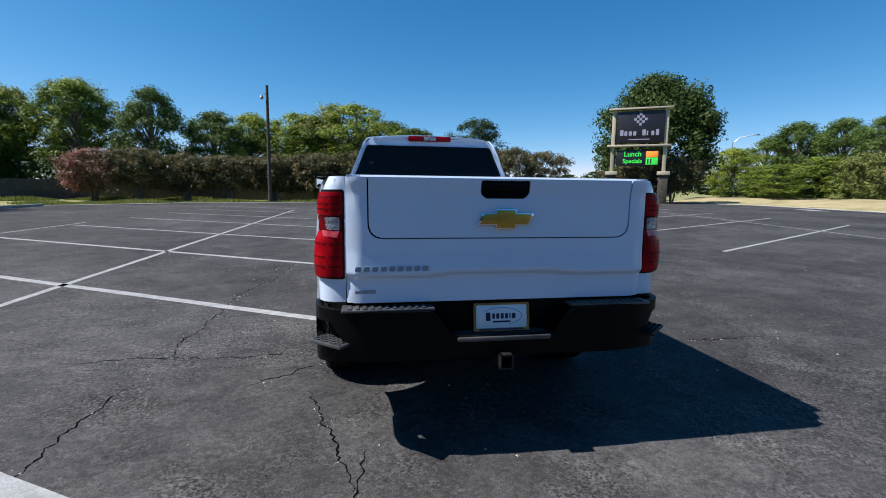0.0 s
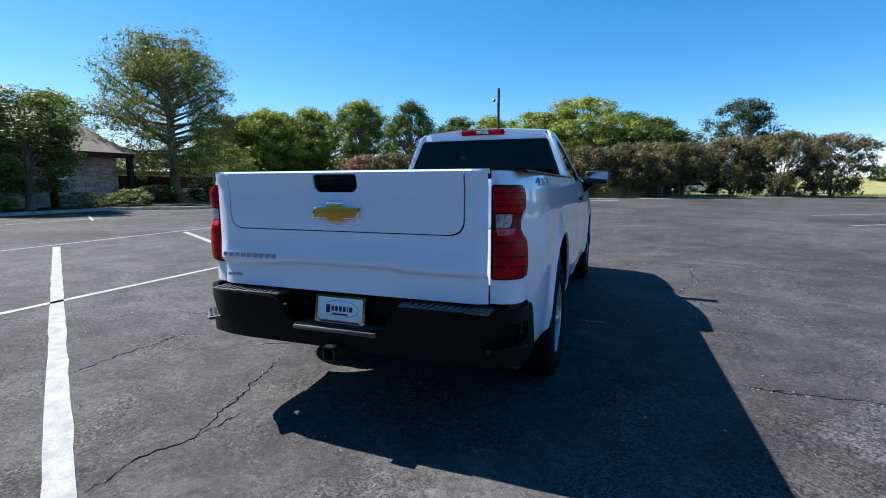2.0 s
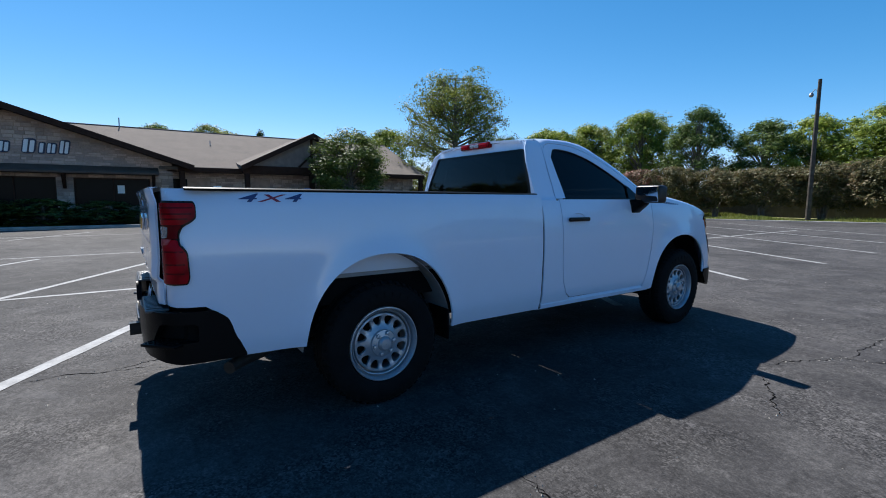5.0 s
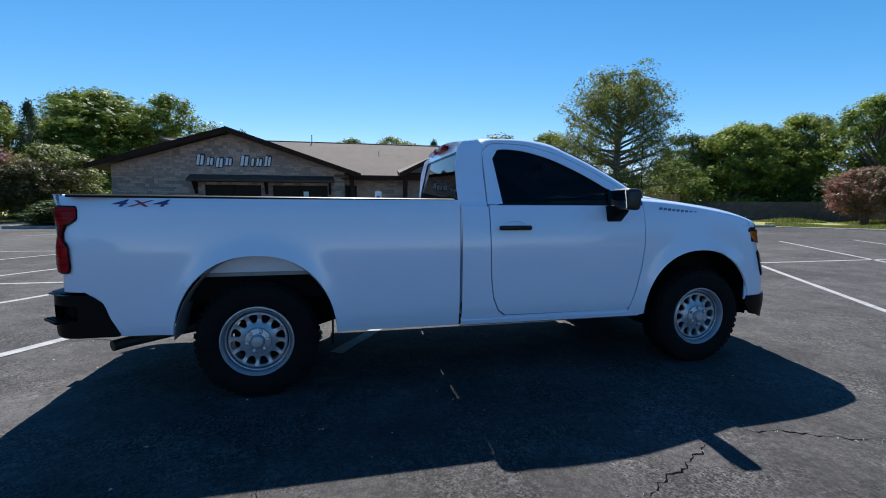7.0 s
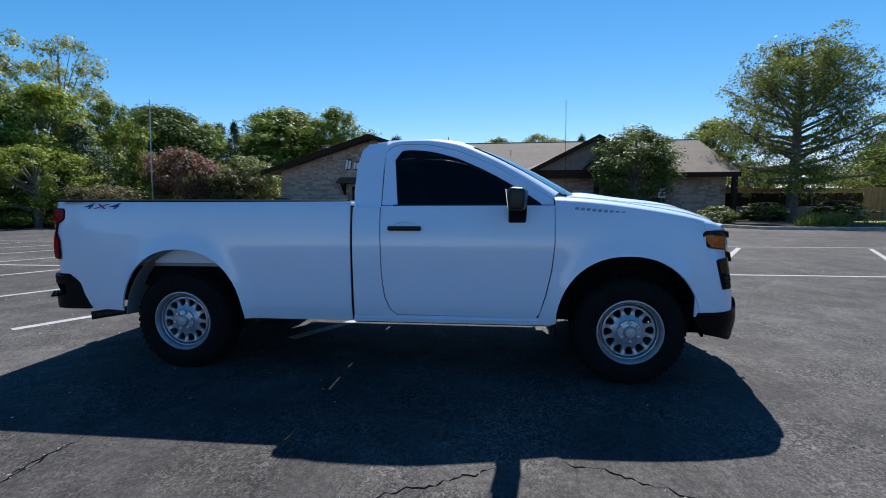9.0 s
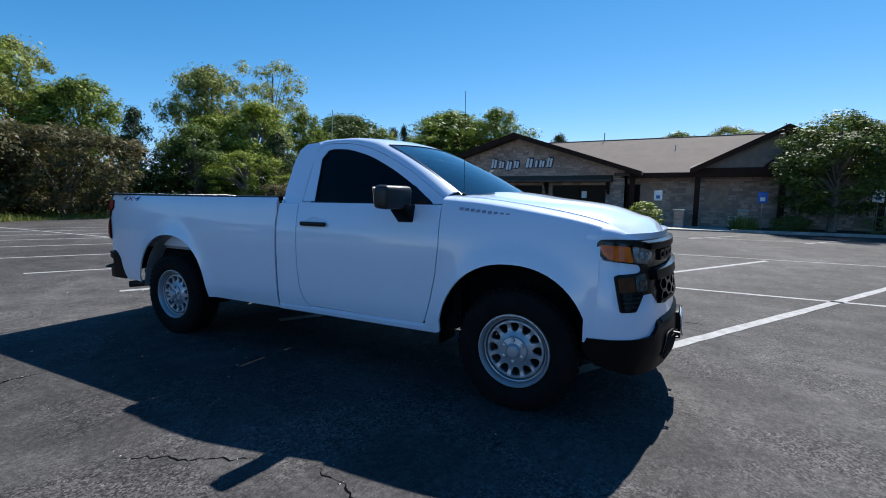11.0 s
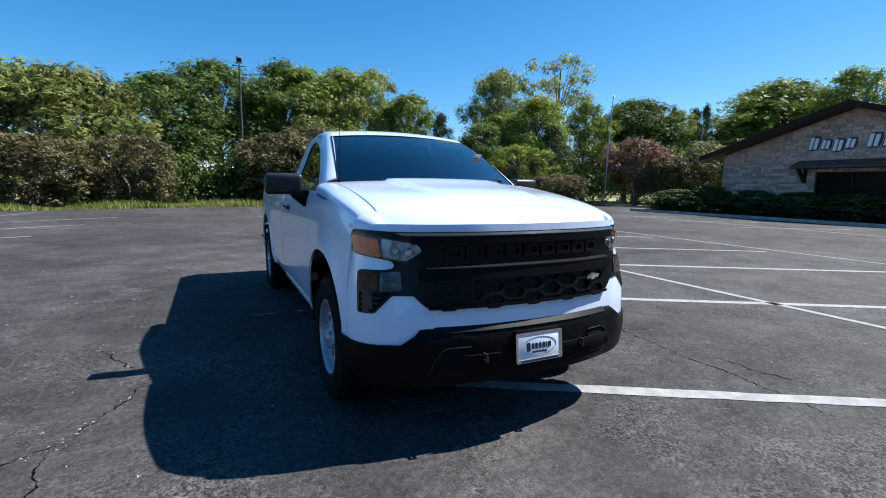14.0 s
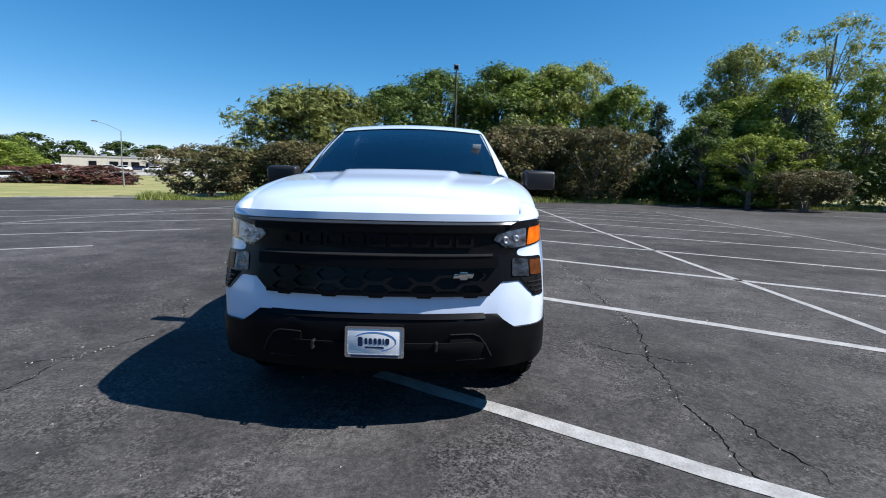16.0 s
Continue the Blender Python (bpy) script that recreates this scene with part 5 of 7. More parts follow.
# chassis
for s in (1, -1):
    part("chassis_rail", box(*sorted((s * 0.42, s * 0.52)), -1.15, 4.15, 0.46, 0.62, 0.01), DARK, truck)
for ya, yb in ((0.55, 1.36), (1.46, 3.0)):
    part("floor_pan", box(-0.86, 0.86, ya, yb, 0.50, 0.56), DARK, truck)
# unseen block added to shape the sun streak falling through the cab gap
part("crossmember", box(-0.32, 0.0, 1.30, 1.50, 0.45, 0.62, 0.01), DARK, truck)
part("bed_underside", box(-0.78, 0.78, -1.15, 1.375, 0.66, 0.83), DARK, truck)
part("engine_block", box(-0.70, 0.70, 3.1, 4.0, 0.42, 1.2), DARK, truck)
part("radiator_support", box(-0.76, 0.76, 4.0, 4.2, 0.45, 1.12), DARK, truck)
part("rear_axle", tube([(-0.80, 0, 0.39), (0.80, 0, 0.39)], 0.05, 12), DARK, truck)
part("differential", moved(lathe([(0.001, 0.13), (0.10, 0.10), (0.14, 0.0), (0.10, -0.10), (0.001, -0.13)], 20), pose(0.0, 0, 0.39)), DARK, truck)
part("front_axle", tube([(-0.80, WHEELBASE, 0.37), (0.80, WHEELBASE, 0.37)], 0.05, 12), DARK, truck)
part("fuel_tank", box(-0.70, -0.30, 0.75, 1.75, 0.40, 0.62, 0.04), DARK, truck)
part("tailpipe", tube([(0.60, -0.30, 0.47), (0.68, -0.62, 0.425), (0.80, -0.86, 0.40), (0.86, -0.92, 0.395)], 0.036, 12), EXHAUST, truck, "dull dark steel tailpipe")
part("spare_tyre", moved(lathe([(0.20, 0.09), (0.33, 0.11), (0.37, 0.06), (0.37, -0.06), (0.33, -0.11), (0.20, -0.09)], 32, closed=True), pose(0.0, -0.70, 0.56, 0, 90, 0)), RUBBER, truck)
for s in (1, -1):
    part("leaf_spring", tube([(s * 0.50, -0.75, 0.50), (s * 0.50, -0.3, 0.38), (s * 0.50, 0.0, 0.33), (s * 0.50, 0.3, 0.38), (s * 0.50, 0.70, 0.50)], 0.03, 6), DARK, truck)
    part("lower_arm", tube([(s * 0.38, WHEELBASE - 0.2, 0.36), (s * 0.74, WHEELBASE, 0.30), (s * 0.38, WHEELBASE + 0.2, 0.36)], 0.03, 8), DARK, truck)


# ---- ground, lot and markings ----
b = bmesh.new()
ring = [b.verts.new((1500 * math.cos(a), 1500 * math.sin(a), -0.04)) for a in [2 * math.pi * k / 48 for k in range(48)]]
b.faces.new(ring)
tagged(part("ground", b, GRASS, None), "dry mown grass reaching to the horizon", "ground", "", "structure")

LOT = [(-22.5, -15), (-22.5, 12.5), (-18.8, 15), (-18.6, 26), (-13, 31), (-5, 34), (3, 36), (12.5, 42), (24, 46), (30, 42), (34.5, 34), (33, 21), (34, 6),
       (40, -12), (23, -17.5), (13, -22.7), (4, -26), (-10, -29.5), (-22, -29.5), (-28, -24), (-29, -16)]
b = bmesh.new()
f = b.faces.new([b.verts.new((x, y, -0.06)) for x, y in LOT])
if f.normal.z < 0:
    f.normal_flip()
r = bmesh.ops.extrude_face_region(b, geom=[f])
for v in r["geom"]:
    if isinstance(v, bmesh.types.BMVert):
        v.co.z = 0.0
bmesh.ops.recalc_face_normals(b, faces=b.faces[:])
tagged(part("parking_lot", b, ASPHALT, None), "weathered cracked grey asphalt parking lot", "asphalt", "", "structure")


def stripe(a, c, width=0.11, name="parking_line"):
    """A painted line with slightly ragged edges."""
    a, c = Vector((*a, 0)), Vector((*c, 0))
    d = (c - a).normalized()
    n = Vector((-d.y, d.x, 0))
    k = max(2, int((c - a).length / 0.25))
    rnd = random.Random(int(a.x * 100 + a.y * 37))
    rows = []
    for i in range(k + 1):
        p = a + (c - a) * i / k
        w0, w1 = width / 2 + rnd.uniform(-0.006, 0.006), width / 2 + rnd.uniform(-0.006, 0.006)
        rows.append([p + n * w0 + Vector((0, 0, 0.004)), p - n * w1 + Vector((0, 0, 0.004))])
    bm_ = grid(rows)
    bm_.normal_update()
    for fc in bm_.faces:
        if fc.normal.z < 0:
            fc.normal_flip()
    return tagged(part(name, bm_, LINEPAINT, None), "worn white painted parking line on asphalt", "parking line", "parking lines", "structure")


stripe((-4.65, -25), (-4.62, 0), 0.10)
stripe((-4.62, 0), (-4.60, 23), 0.10)
stripe((-10.55, -17), (-10.3, -4), 0.08)
stripe((-10.3, -4), (-10.1, 14), 0.08)
for y0 in (-21.8, -19.6, -17.2, -14.7, -12.0, -8.75, -5.6, -2.654, 0.52, 3.745, 7.2, 10.75, 14.25, 17.8, 21.5):
    stripe((0.08, y0), (-9.85, y0 + 5.75), 0.125 if -3 < y0 < 5 else 0.105)
stripe((8.6, -19), (14.6, 10.0), 0.09)
stripe((14.6, 10.0), (18.2, 30), 0.09)
for y0 in (-15.0, -11.6, -8.2, -4.85, -1.68, 1.95, 5.6, 9.8, 14.2, 18.9):
    x0 = 6.55 + 0.1 * y0
    stripe((x0, y0), (x0 + 11.5, y0 + 6.9), 0.10)
for x0, y0 in ((-20.3, -9.5), (-20.0, -6.0), (-19.8, -2.5), (-19.9, 1.6), (-20, 6.6), (-20, 10.2), (-22.5, -14.5), (-21.5, -18.5), (-18.0, -21.5)):
    stripe((x0, y0), (x0 + 3.4, y0 - 2.0), 0.10)
stripe((-17.8, -11), (-17.4, 12), 0.09)
stripe((30.2, 24.0), (31.2, 26.6), 0.9)
stripe((-0.5, 32.2), (1.4, 32.4), 0.5)

# long cracks, each a jagged seam between two ends
CRACKS = [(-0.80, -2.05, -0.64, -1.22), (-0.74, -1.55, -1.06, -0.45), (-2.28, -1.35, -2.22, -0.2), (-2.98, 0.25, -1.1, 0.27), (-1.47, -0.37, -1.0, 0.05),
          (-2.18, 0.21, -2.24, 2.4), (2.5, 0.12, 2.05, 0.2), (2.5, 1.92, 2.17, 2.62), (2.05, 2.92, 2.36, 3.6), (2.36, 3.6, 2.4, 4.75), (2.36, 3.6, 2.62, 3.8),
          (-1.86, 5.15, -1.92, 3.9), (-1.92, 3.9, -2.25, 1.95), (-2.12, 4.15, -2.2, 4.85), (-1.5, 2.95, -2.3, 3.4), (2.1, 0.16, 3.1, 0.1)]
for x0, y0, x1, y1 in CRACKS:
    rnd = random.Random(int(1000 * (x0 + 7 * y0)))
    a, c = Vector((x0, y0, 0.0025)), Vector((x1, y1, 0.0025))
    n = Vector((-(c - a).y, (c - a).x, 0)).normalized()
    k = max(6, int((c - a).length / 0.026))
    off, rows = 0.0, []
    for i in range(k + 1):
        off = off * 0.92 + rnd.uniform(-0.020, 0.020)
        w = rnd.uniform(0.0010, 0.0068) * min(1, 4 * i / k + 0.2, 4 * (1 - i / k) + 0.2)
        p = a + (c - a) * i / k + n * off
        rows.append([p + n * w, p - n * w])
    cr = grid(rows)
    cr.normal_update()
    for fc in cr.faces:
        if fc.normal.z < 0:
            fc.normal_flip()
    tagged(part("pavement_crack", cr, CRACK, None), "dark jagged crack in the asphalt", "crack", "cracks", "structure")

# pale chips broken out along the cracks, and strewn over the lot
rng_c = np.random.default_rng(77)
vs_c = []
for x0, y0, x1, y1 in CRACKS:
    for k in range(int(34 * math.hypot(x1 - x0, y1 - y0)) + 6):
        if rng_c.random() < 0.55:
            t = rng_c.beta(0.7, 0.7)
            vs_c.append((x0 + (x1 - x0) * t + rng_c.normal() * 0.03, y0 + (y1 - y0) * t + rng_c.normal() * 0.03))
for k in range(700):
    vs_c.append((rng_c.uniform(-7, 7), rng_c.uniform(-6, 9)))
chip_v, chip_f = [], []
for x, y in vs_c:
    r_ = 0.003 + 0.009 * rng_c.random() ** 2.5
    a0 = rng_c.random() * 6.28
    n0 = len(chip_v)
    chip_v += [(x + r_ * math.cos(a0 + q) * (1 + 0.6 * (q < 1)), y + r_ * math.sin(a0 + q), 0.0005) for q in (0, 2.0, 4.1)] + [(x, y, 0.003 + r_ * 0.5)]
    chip_f += [(n0, n0 + 1, n0 + 3), (n0 + 1, n0 + 2, n0 + 3), (n0 + 2, n0, n0 + 3)]
me = bpy.data.meshes.new("stone_chips")
me.from_pydata(chip_v, [], chip_f)
me.materials.append(CHIPS)
tagged(new("stone_chips", me), "pale stone chips strewn on the asphalt", "gravel", "", "stuff")

# the bank of parched grass along the lot's east edge
bank_line = [(30.6, 42.4), (34.9, 34.2), (33.4, 21), (34.4, 6)]
rows = []
for (xa, ya), (xb, yb) in zip(bank_line, bank_line[1:]):
    for t in np.linspace(0, 1, 8):
        xe, ye = xa + (xb - xa) * t, ya + (yb - ya) * t
        rows.append([(xe + q, ye + 0.25 * q, 0.03 + 0.62 * math.sin(min(1.0, q / 9) * math.pi / 2) + 0.05 * math.sin(xe * 3 + ye * 1.3 + q) - (0.8 if q > 28 else 0)) for q in (0, 1.2, 3, 5, 9, 14, 20, 30)])
bank = grid(rows)
bank.normal_update()
for fc in bank.faces:
    if fc.normal.z < 0:
        fc.normal_flip()
tagged(part("grass_bank", bank, PARCHED, None), "low bank of parched tan grass beside the lot", "ground", "", "structure")

# a low grassy rise beyond the road
rows = [[(20 + 110 * t, 108 + 26 * t + 44 * q, -0.06 + 2.6 * math.sin(math.pi * q) ** 1.5 * math.sin(math.pi * t) ** 0.5) for q in np.linspace(0, 1, 9)] for t in np.linspace(0, 1, 15)]
rise = grid(rows)
rise.normal_update()
for fc in rise.faces:
    if fc.normal.z < 0:
        fc.normal_flip()
tagged(part("grass_rise", rise, GRASS, None), "low rise of dry grass beyond the road", "ground", "", "structure")

# kerbs
def kerb(pts, w=0.16, h=0.14):
    rows = []
    for i, p in enumerate(pts):
        p = Vector((*p, 0))
        d = (Vector((*pts[min(i + 1, len(pts) - 1)], 0)) - Vector((*pts[max(i - 1, 0)], 0))).normalized()
        n = Vector((-d.y, d.x, 0))
        rows.append([p - n * 0.0 + Vector((0, 0, -0.05)), p + Vector((0, 0, h - 0.02)), p + n * 0.02 + Vector((0, 0, h)), p + n * w + Vector((0, 0, h)), p + n * w + Vector((0, 0, -0.05))])
    k = grid(rows)
    k.verts.ensure_lookup_table()
    k.faces.new(k.verts[:5])
    k.faces.new(k.verts[-5:])
    bmesh.ops.recalc_face_normals(k, faces=k.faces[:])
    return tagged(part("kerb", k, CONCRETE, None), "grey concrete kerb", "kerb", "kerbs", "structure")


kerb([(-22.5, -15.5), (-22.5, -8), (-22.5, 3.2)])
kerb([(-22.5, 6.4), (-22.5, 12.4), (-21.6, 13.9), (-19.4, 14.8), (-18.8, 16), (-18.6, 26)])
kerb([(-29, -15.6), (-25, -15.6), (-22.5, -15.5)])
kerb([(-18.6, 26), (-13, 31), (-5, 34), (3, 36), (12.5, 42), (24, 46), (30, 42), (34.5, 34), (33, 21), (34, 6)], 0.3, 0.05)
kerb([(23, -17.5), (13, -22.7), (4, -26), (-10, -29.5), (-22, -29.5), (-28, -24), (-29, -16)][::-1], 0.25, 0.05)
tagged(part("planting_bed", box(-28.0, -22.66, -15.4, 3.2, -0.03, 0.10), DIRT, None), "bare mulch bed before the building", "planting bed", "", "structure")
tagged(part("planting_bed", box(-26.8, -22.66, 6.4, 17.0, -0.03, 0.10), DIRT, None), "bare mulch bed before the building", "planting bed", "", "structure")
tagged(part("planting_bed", box(-30.0, -18.8, 17.0, 22.0, -0.03, 0.09), DIRT, None), "shaded bed beside the lot", "planting bed", "", "structure")
tagged(part("walkway", box(-28.0, -22.5, 3.2, 6.4, -0.03, 0.07), CONCRETE, None), "pale concrete walkway to the building", "walkway", "", "structure")

# ---- the restaurant ----
rest = thing("restaurant", "low stone-faced restaurant with brown gabled roof and dark trim", "building")
WX = -27.0
gy0, gy1, apex_y, apex_z, eave_z, eave_l, eave_r, eave_zl = -12.5, 0.95, -5.9, 5.80, 3.18, -13.4, 1.95, 3.46
roof_z = lambda y: apex_z - ((apex_z - eave_zl) * (apex_y - y) / (apex_y - eave_l) if y < apex_y else (apex_z - eave_z) * (y - apex_y) / (eave_r - apex_y))  # noqa: E731
WINS = [(-7.45, -4.2, 0.35, 2.42), (-3.5, -0.15, 0.95, 2.42)]
face = [(gy0, -0.05), (gy1, -0.05), (gy1, roof_z(gy1) - 0.22), (apex_y, apex_z - 0.25), (gy0, roof_z(gy0) - 0.22)]
holes = [[(a, c), (b_, c), (b_, d), (a, d)] for a, b_, c, d in WINS]
part("gable_wall", sheet(face, lambda y, z: (WX, y, z), 50, 50, 0.3, holes, None), MORTAR, rest, "cream stone gable wall")
part("wing_wall", box(-28.4, -28.1, 0.95, 17.3, -0.05, 3.12), MORTAR, rest, "cream stone wing wall")
part("side_wall", box(-41, -27.3, -12.5, -12.2, -0.05, 3.2), MORTAR, rest)
part("side_wall", box(-27.3, -27.0, 0.66, 0.95, -0.05, 3.2), MORTAR, rest)
part("end_wall", sheet([(-28.1, -0.05), (-28.1, 3.1), (-33.5, 5.6), (-39, 3.1), (-39, -0.05)], lambda x, z: (x, 17.15, z), 50, 50, 0.2, (), (-33, 0, 2)), MORTAR, rest, "cream stone end wall")
part("back_wall", box(-41.0, -40.7, -12.5, 17.3, -0.05, 3.2), MORTAR, rest)
for a, b_, c, d in WINS:
    w = part("window", box(WX - 0.22, WX - 0.18, a, b_, c, d), DARKPANE, rest, "dark plate-glass window")
    for y in (a + 0.03, (a + b_) / 2, b_ - 0.03):
        part("window_bar", box(WX - 0.2, WX - 0.10, y - 0.03, y + 0.03, c, d), TRIMBROWN, w)
    for z in (c + 0.03, d - 0.03):
        part("window_bar", box(WX - 0.2, WX - 0.10, a, b_, z - 0.03, z + 0.03), TRIMBROWN, w)
    part("window_sill", box(WX - 0.05, WX + 0.07, a - 0.1, b_ + 0.1, c - 0.08, c), STONE, w)
part("window_notice", box(WX - 0.176, WX - 0.17, -1.66, -1.34, 1.62, 2.05), SIGNWHITE, rest, "white notice in the window")
# canopy over the windows with brackets
aw = part("canopy", prism([(0.0, 3.05), (0.95, 2.72), (0.95, 2.60), (0.0, 2.60)], 8.5, pose(WX + 0.02, -8.25, 0), 0.02), CANOPY, rest, "brown timber canopy over the windows")
for y in (-7.9, -3.85, 0.0):
    part("bracket", prism([(0, 1.85), (0.10, 1.85), (0.80, 2.50), (0.80, 2.60), (0.68, 2.60), (0.10, 2.08), (0.10, 2.60), (0, 2.60)], 0.14, pose(WX + 0.02, y - 0.07, 0), 0.01), TRIMBROWN, aw)


def roof_plane(name, a, b_, c, d, parent, t=0.16):
    """A slab with its top on four corners."""
    k = bmesh.new()
    f_ = k.faces.new([k.verts.new(p) for p in (a, b_, c, d)])
    k.normal_update()
    if f_.normal.z < 0:
        f_.normal_flip()
    r_ = bmesh.ops.extrude_face_region(k, geom=[f_])
    for v_ in r_["geom"]:
        if isinstance(v_, bmesh.types.BMVert):
            v_.co.z -= t
    bmesh.ops.recalc_face_normals(k, faces=k.faces[:])
    return part(name, k, SHINGLE, parent, "brown shingled roof slope")


XF, XB = WX + 1.05, -40.5
roof_plane("roof", (XF, eave_l, eave_zl), (XF, apex_y, apex_z), (XB, apex_y, apex_z), (XB, eave_l, eave_zl), rest)
roof_plane("roof", (XF, apex_y, apex_z), (XF, eave_r, eave_z), (XB, eave_r, eave_z), (XB, apex_y, apex_z), rest)
for y0, z0 in ((eave_l, eave_zl), (eave_r, eave_z)):
    k = bmesh.new()
    vs = [k.verts.new((XF + 0.02, y, z)) for y, z in ((y0, z0 - 0.28), (y0, z0 + 0.01), (apex_y, apex_z + 0.01), (apex_y, apex_z - 0.30))]
    k.faces.new(vs)
    part("fascia_board", thicken(k, 0.06), TRIMBROWN, rest, "dark brown fascia board")
RX, RZ = -33.5, 5.95
roof_plane("roof", (WX + 0.1, 0.4, 3.14), (RX, -12.0, RZ), (RX, 17.6, RZ), (WX + 0.1, 17.6, 3.14), rest)
roof_plane("roof", (RX, -12.0, RZ), (-40.6, -12.0, 3.1), (-40.6, 17.6, 3.1), (RX, 17.6, RZ), rest)
part("gutter_board", box(WX + 0.06, WX + 0.16, 1.2, 4.6, 2.84, 3.15, 0.01), TRIMBROWN, rest)
part("gutter_board", box(WX + 0.06, WX + 0.16, 13.1, 17.6, 2.84, 3.15, 0.01), TRIMBROWN, rest)
part("ridge_cap", tube([(RX, -12.0, RZ), (RX, 17.6, RZ)], 0.06, 6), SHINGLE, rest)
ent = [(4.45, 3.30), (8.86, 5.52), (13.27, 3.30)]
roof_plane("porch_roof", (WX + 0.7, 4.45, 3.30), (WX + 0.7, 8.86, 5.52), (-32.6, 8.86, 5.52), (-30.0, 4.45, 3.9), rest)
roof_plane("porch_roof", (WX + 0.7, 8.86, 5.52), (WX + 0.7, 13.27, 3.30), (-30.0, 13.27, 3.9), (-32.6, 8.86, 5.52), rest)
for (ya, za), (yb, zb_) in ((ent[0], ent[1]), (ent[1], ent[2])):
    k = bmesh.new()
    k.faces.new([k.verts.new((WX + 0.72, y, z)) for y, z in ((ya, za - 0.30), (ya, za + 0.01), (yb, zb_ + 0.01), (yb, zb_ - 0.30))])
    part("fascia_board", thicken(k, 0.06), TRIMBROWN, rest, "dark brown fascia board")
part("porch_gable", sheet([(4.9, 3.30), (8.86, 5.25), (12.8, 3.30)], lambda y, z: (WX + 0.25, y, z), 50, 50, 0.2, (), None), STUCCO, rest, "grey-brown stucco gable")
part("porch_beam", box(WX + 0.1, WX + 0.34, 4.6, 13.1, 2.86, 3.36, 0.02), TRIMBROWN, rest, "dark brown porch beam")
for y0, z0, y1, z1 in ((8.0, 3.36, 9.3, 4.6), (8.86, 3.36, 8.86, 5.2)):
    part("porch_brace", tube([(WX + 0.3, y0, z0), (WX + 0.3, y1, z1)], 0.09, 4), TRIMBROWN, rest)
for y in (1.4, 4.87, 8.86, 12.9, 17.2):
    part("porch_post", box(WX + 0.08, WX + 0.36, y - 0.14, y + 0.14, 0.05, 2.9, 0.015), TRIMBROWN, rest, "dark brown porch post")
part("entrance", box(-28.09, -28.0, 1.0, 1.75, 0.05, 2.5), DARKPANE, rest, "dark entrance door")
for x, y, z0, z1, r_ in ((-33.4, -1.4, 5.6, RZ + 0.55, 0.035), (-31.0, 3.5, 4.6, 5.15, 0.03)):
    part("vent_pipe", tube([(x, y, z0), (x, y, z1)], r_, 8), GALV, rest)
# eight white letter blocks on dark backing, over the canopy
xs = [-7.85, -7.28, -6.76, -6.22, -5.36, -4.74, -4.44, -3.96]
ws = [0.46, 0.42, 0.44, 0.42, 0.52, 0.20, 0.38, 0.42]
for i, (y, w) in enumerate(zip(xs, ws)):
    tall = 0.62 if i in (0, 4, 7) else 0.46
    drop = 0.12 if i == 2 else 0.0
    at_ = pose(WX + 0.15, y, 3.60 - drop, 0, 0, 90)
    blk = tagged(part("sign_letter_block", join(ring_shape(w * 0.32, tall + drop, 9.0, 0.06, at_, 0.16), ring_shape(w * 0.32, (tall + drop) * 0.92, 9.0, 0.06, at_ @ pose(w * 0.47, 0, 0), 0.16)) if w > 0.3 else ring_shape(w * 0.7, tall, 9.0, 0.06, at_, 0.16), SIGNWHITE, None), "white raised slanted bars of the wall sign, dark edged", "sign", "wall sign shapes")
    part("block_backing", ring_shape(w * 0.80 + 0.11, tall + drop + 0.11, 9.0, 0.08, pose(WX + 0.088, y - 0.063, 3.545 - drop, 0, 0, 90), 0.16), NAVY, blk, "navy backing")


def small_sign(x, y, z, material, w=0.42, h=0.55):
    s_ = thing("parking_sign", "small white parking sign on a thin metal post" if material is SIGNWHITE else "small blue accessible-parking sign on a post", "sign", "", "", pose(x, y, 0))
    part("sign_panel", box(0.02, 0.035, -w / 2, w / 2, z - h / 2, z + h / 2, 0.004), material, s_)
    part("sign_post", tube([(0, 0, 0.0), (0, 0, z + h / 2)], 0.025, 6), GALV, s_)
    part("sign_print", box(0.036, 0.04, -w * 0.25, w * 0.25, z - h * 0.32, z + h * 0.02), BLUESIGN if material is SIGNWHITE else SIGNWHITE, s_)


small_sign(-25.2, 2.95, 1.78, SIGNWHITE)
small_sign(-24.4, 7.75, 1.70, BLUESIGN)
small_sign(-25.0, 12.3, 1.80, SIGNWHITE)
for x, y in ((-25.1, 4.05), (-24.9, 7.0)):
    sp = thing("stone_post", "short square stone post beside the walkway", "stone post", "stone posts", "", pose(x, y, 0.05))
    for k in range(4):
        part("stone", box(-0.24 + 0.01 * (k % 2), 0.24 - 0.012 * (k % 2), -0.24, 0.24, k * 0.225, k * 0.225 + 0.215, 0.015), STONE, sp)
    part("cap_stone", box(-0.29, 0.29, -0.29, 0.29, 0.9, 0.98, 0.015), CONCRETE, sp)
chair = thing("garden_chair", "white slatted garden chair on the walkway", "chair", "", "", pose(-26.4, 6.9, 0.105, 0, 0, -60))
for k in range(5):
    part("seat_slat", box(-0.28, 0.28, -0.25 + k * 0.11, -0.16 + k * 0.11, 0.38, 0.405, 0.005), SIGNWHITE, chair)
    part("back_slat", moved(box(-0.045, 0.045, -0.01, 0.01, 0, 0.62, 0.005), pose(-0.24 + k * 0.12, 0.28, 0.36, -18, 0, 0)), SIGNWHITE, chair)
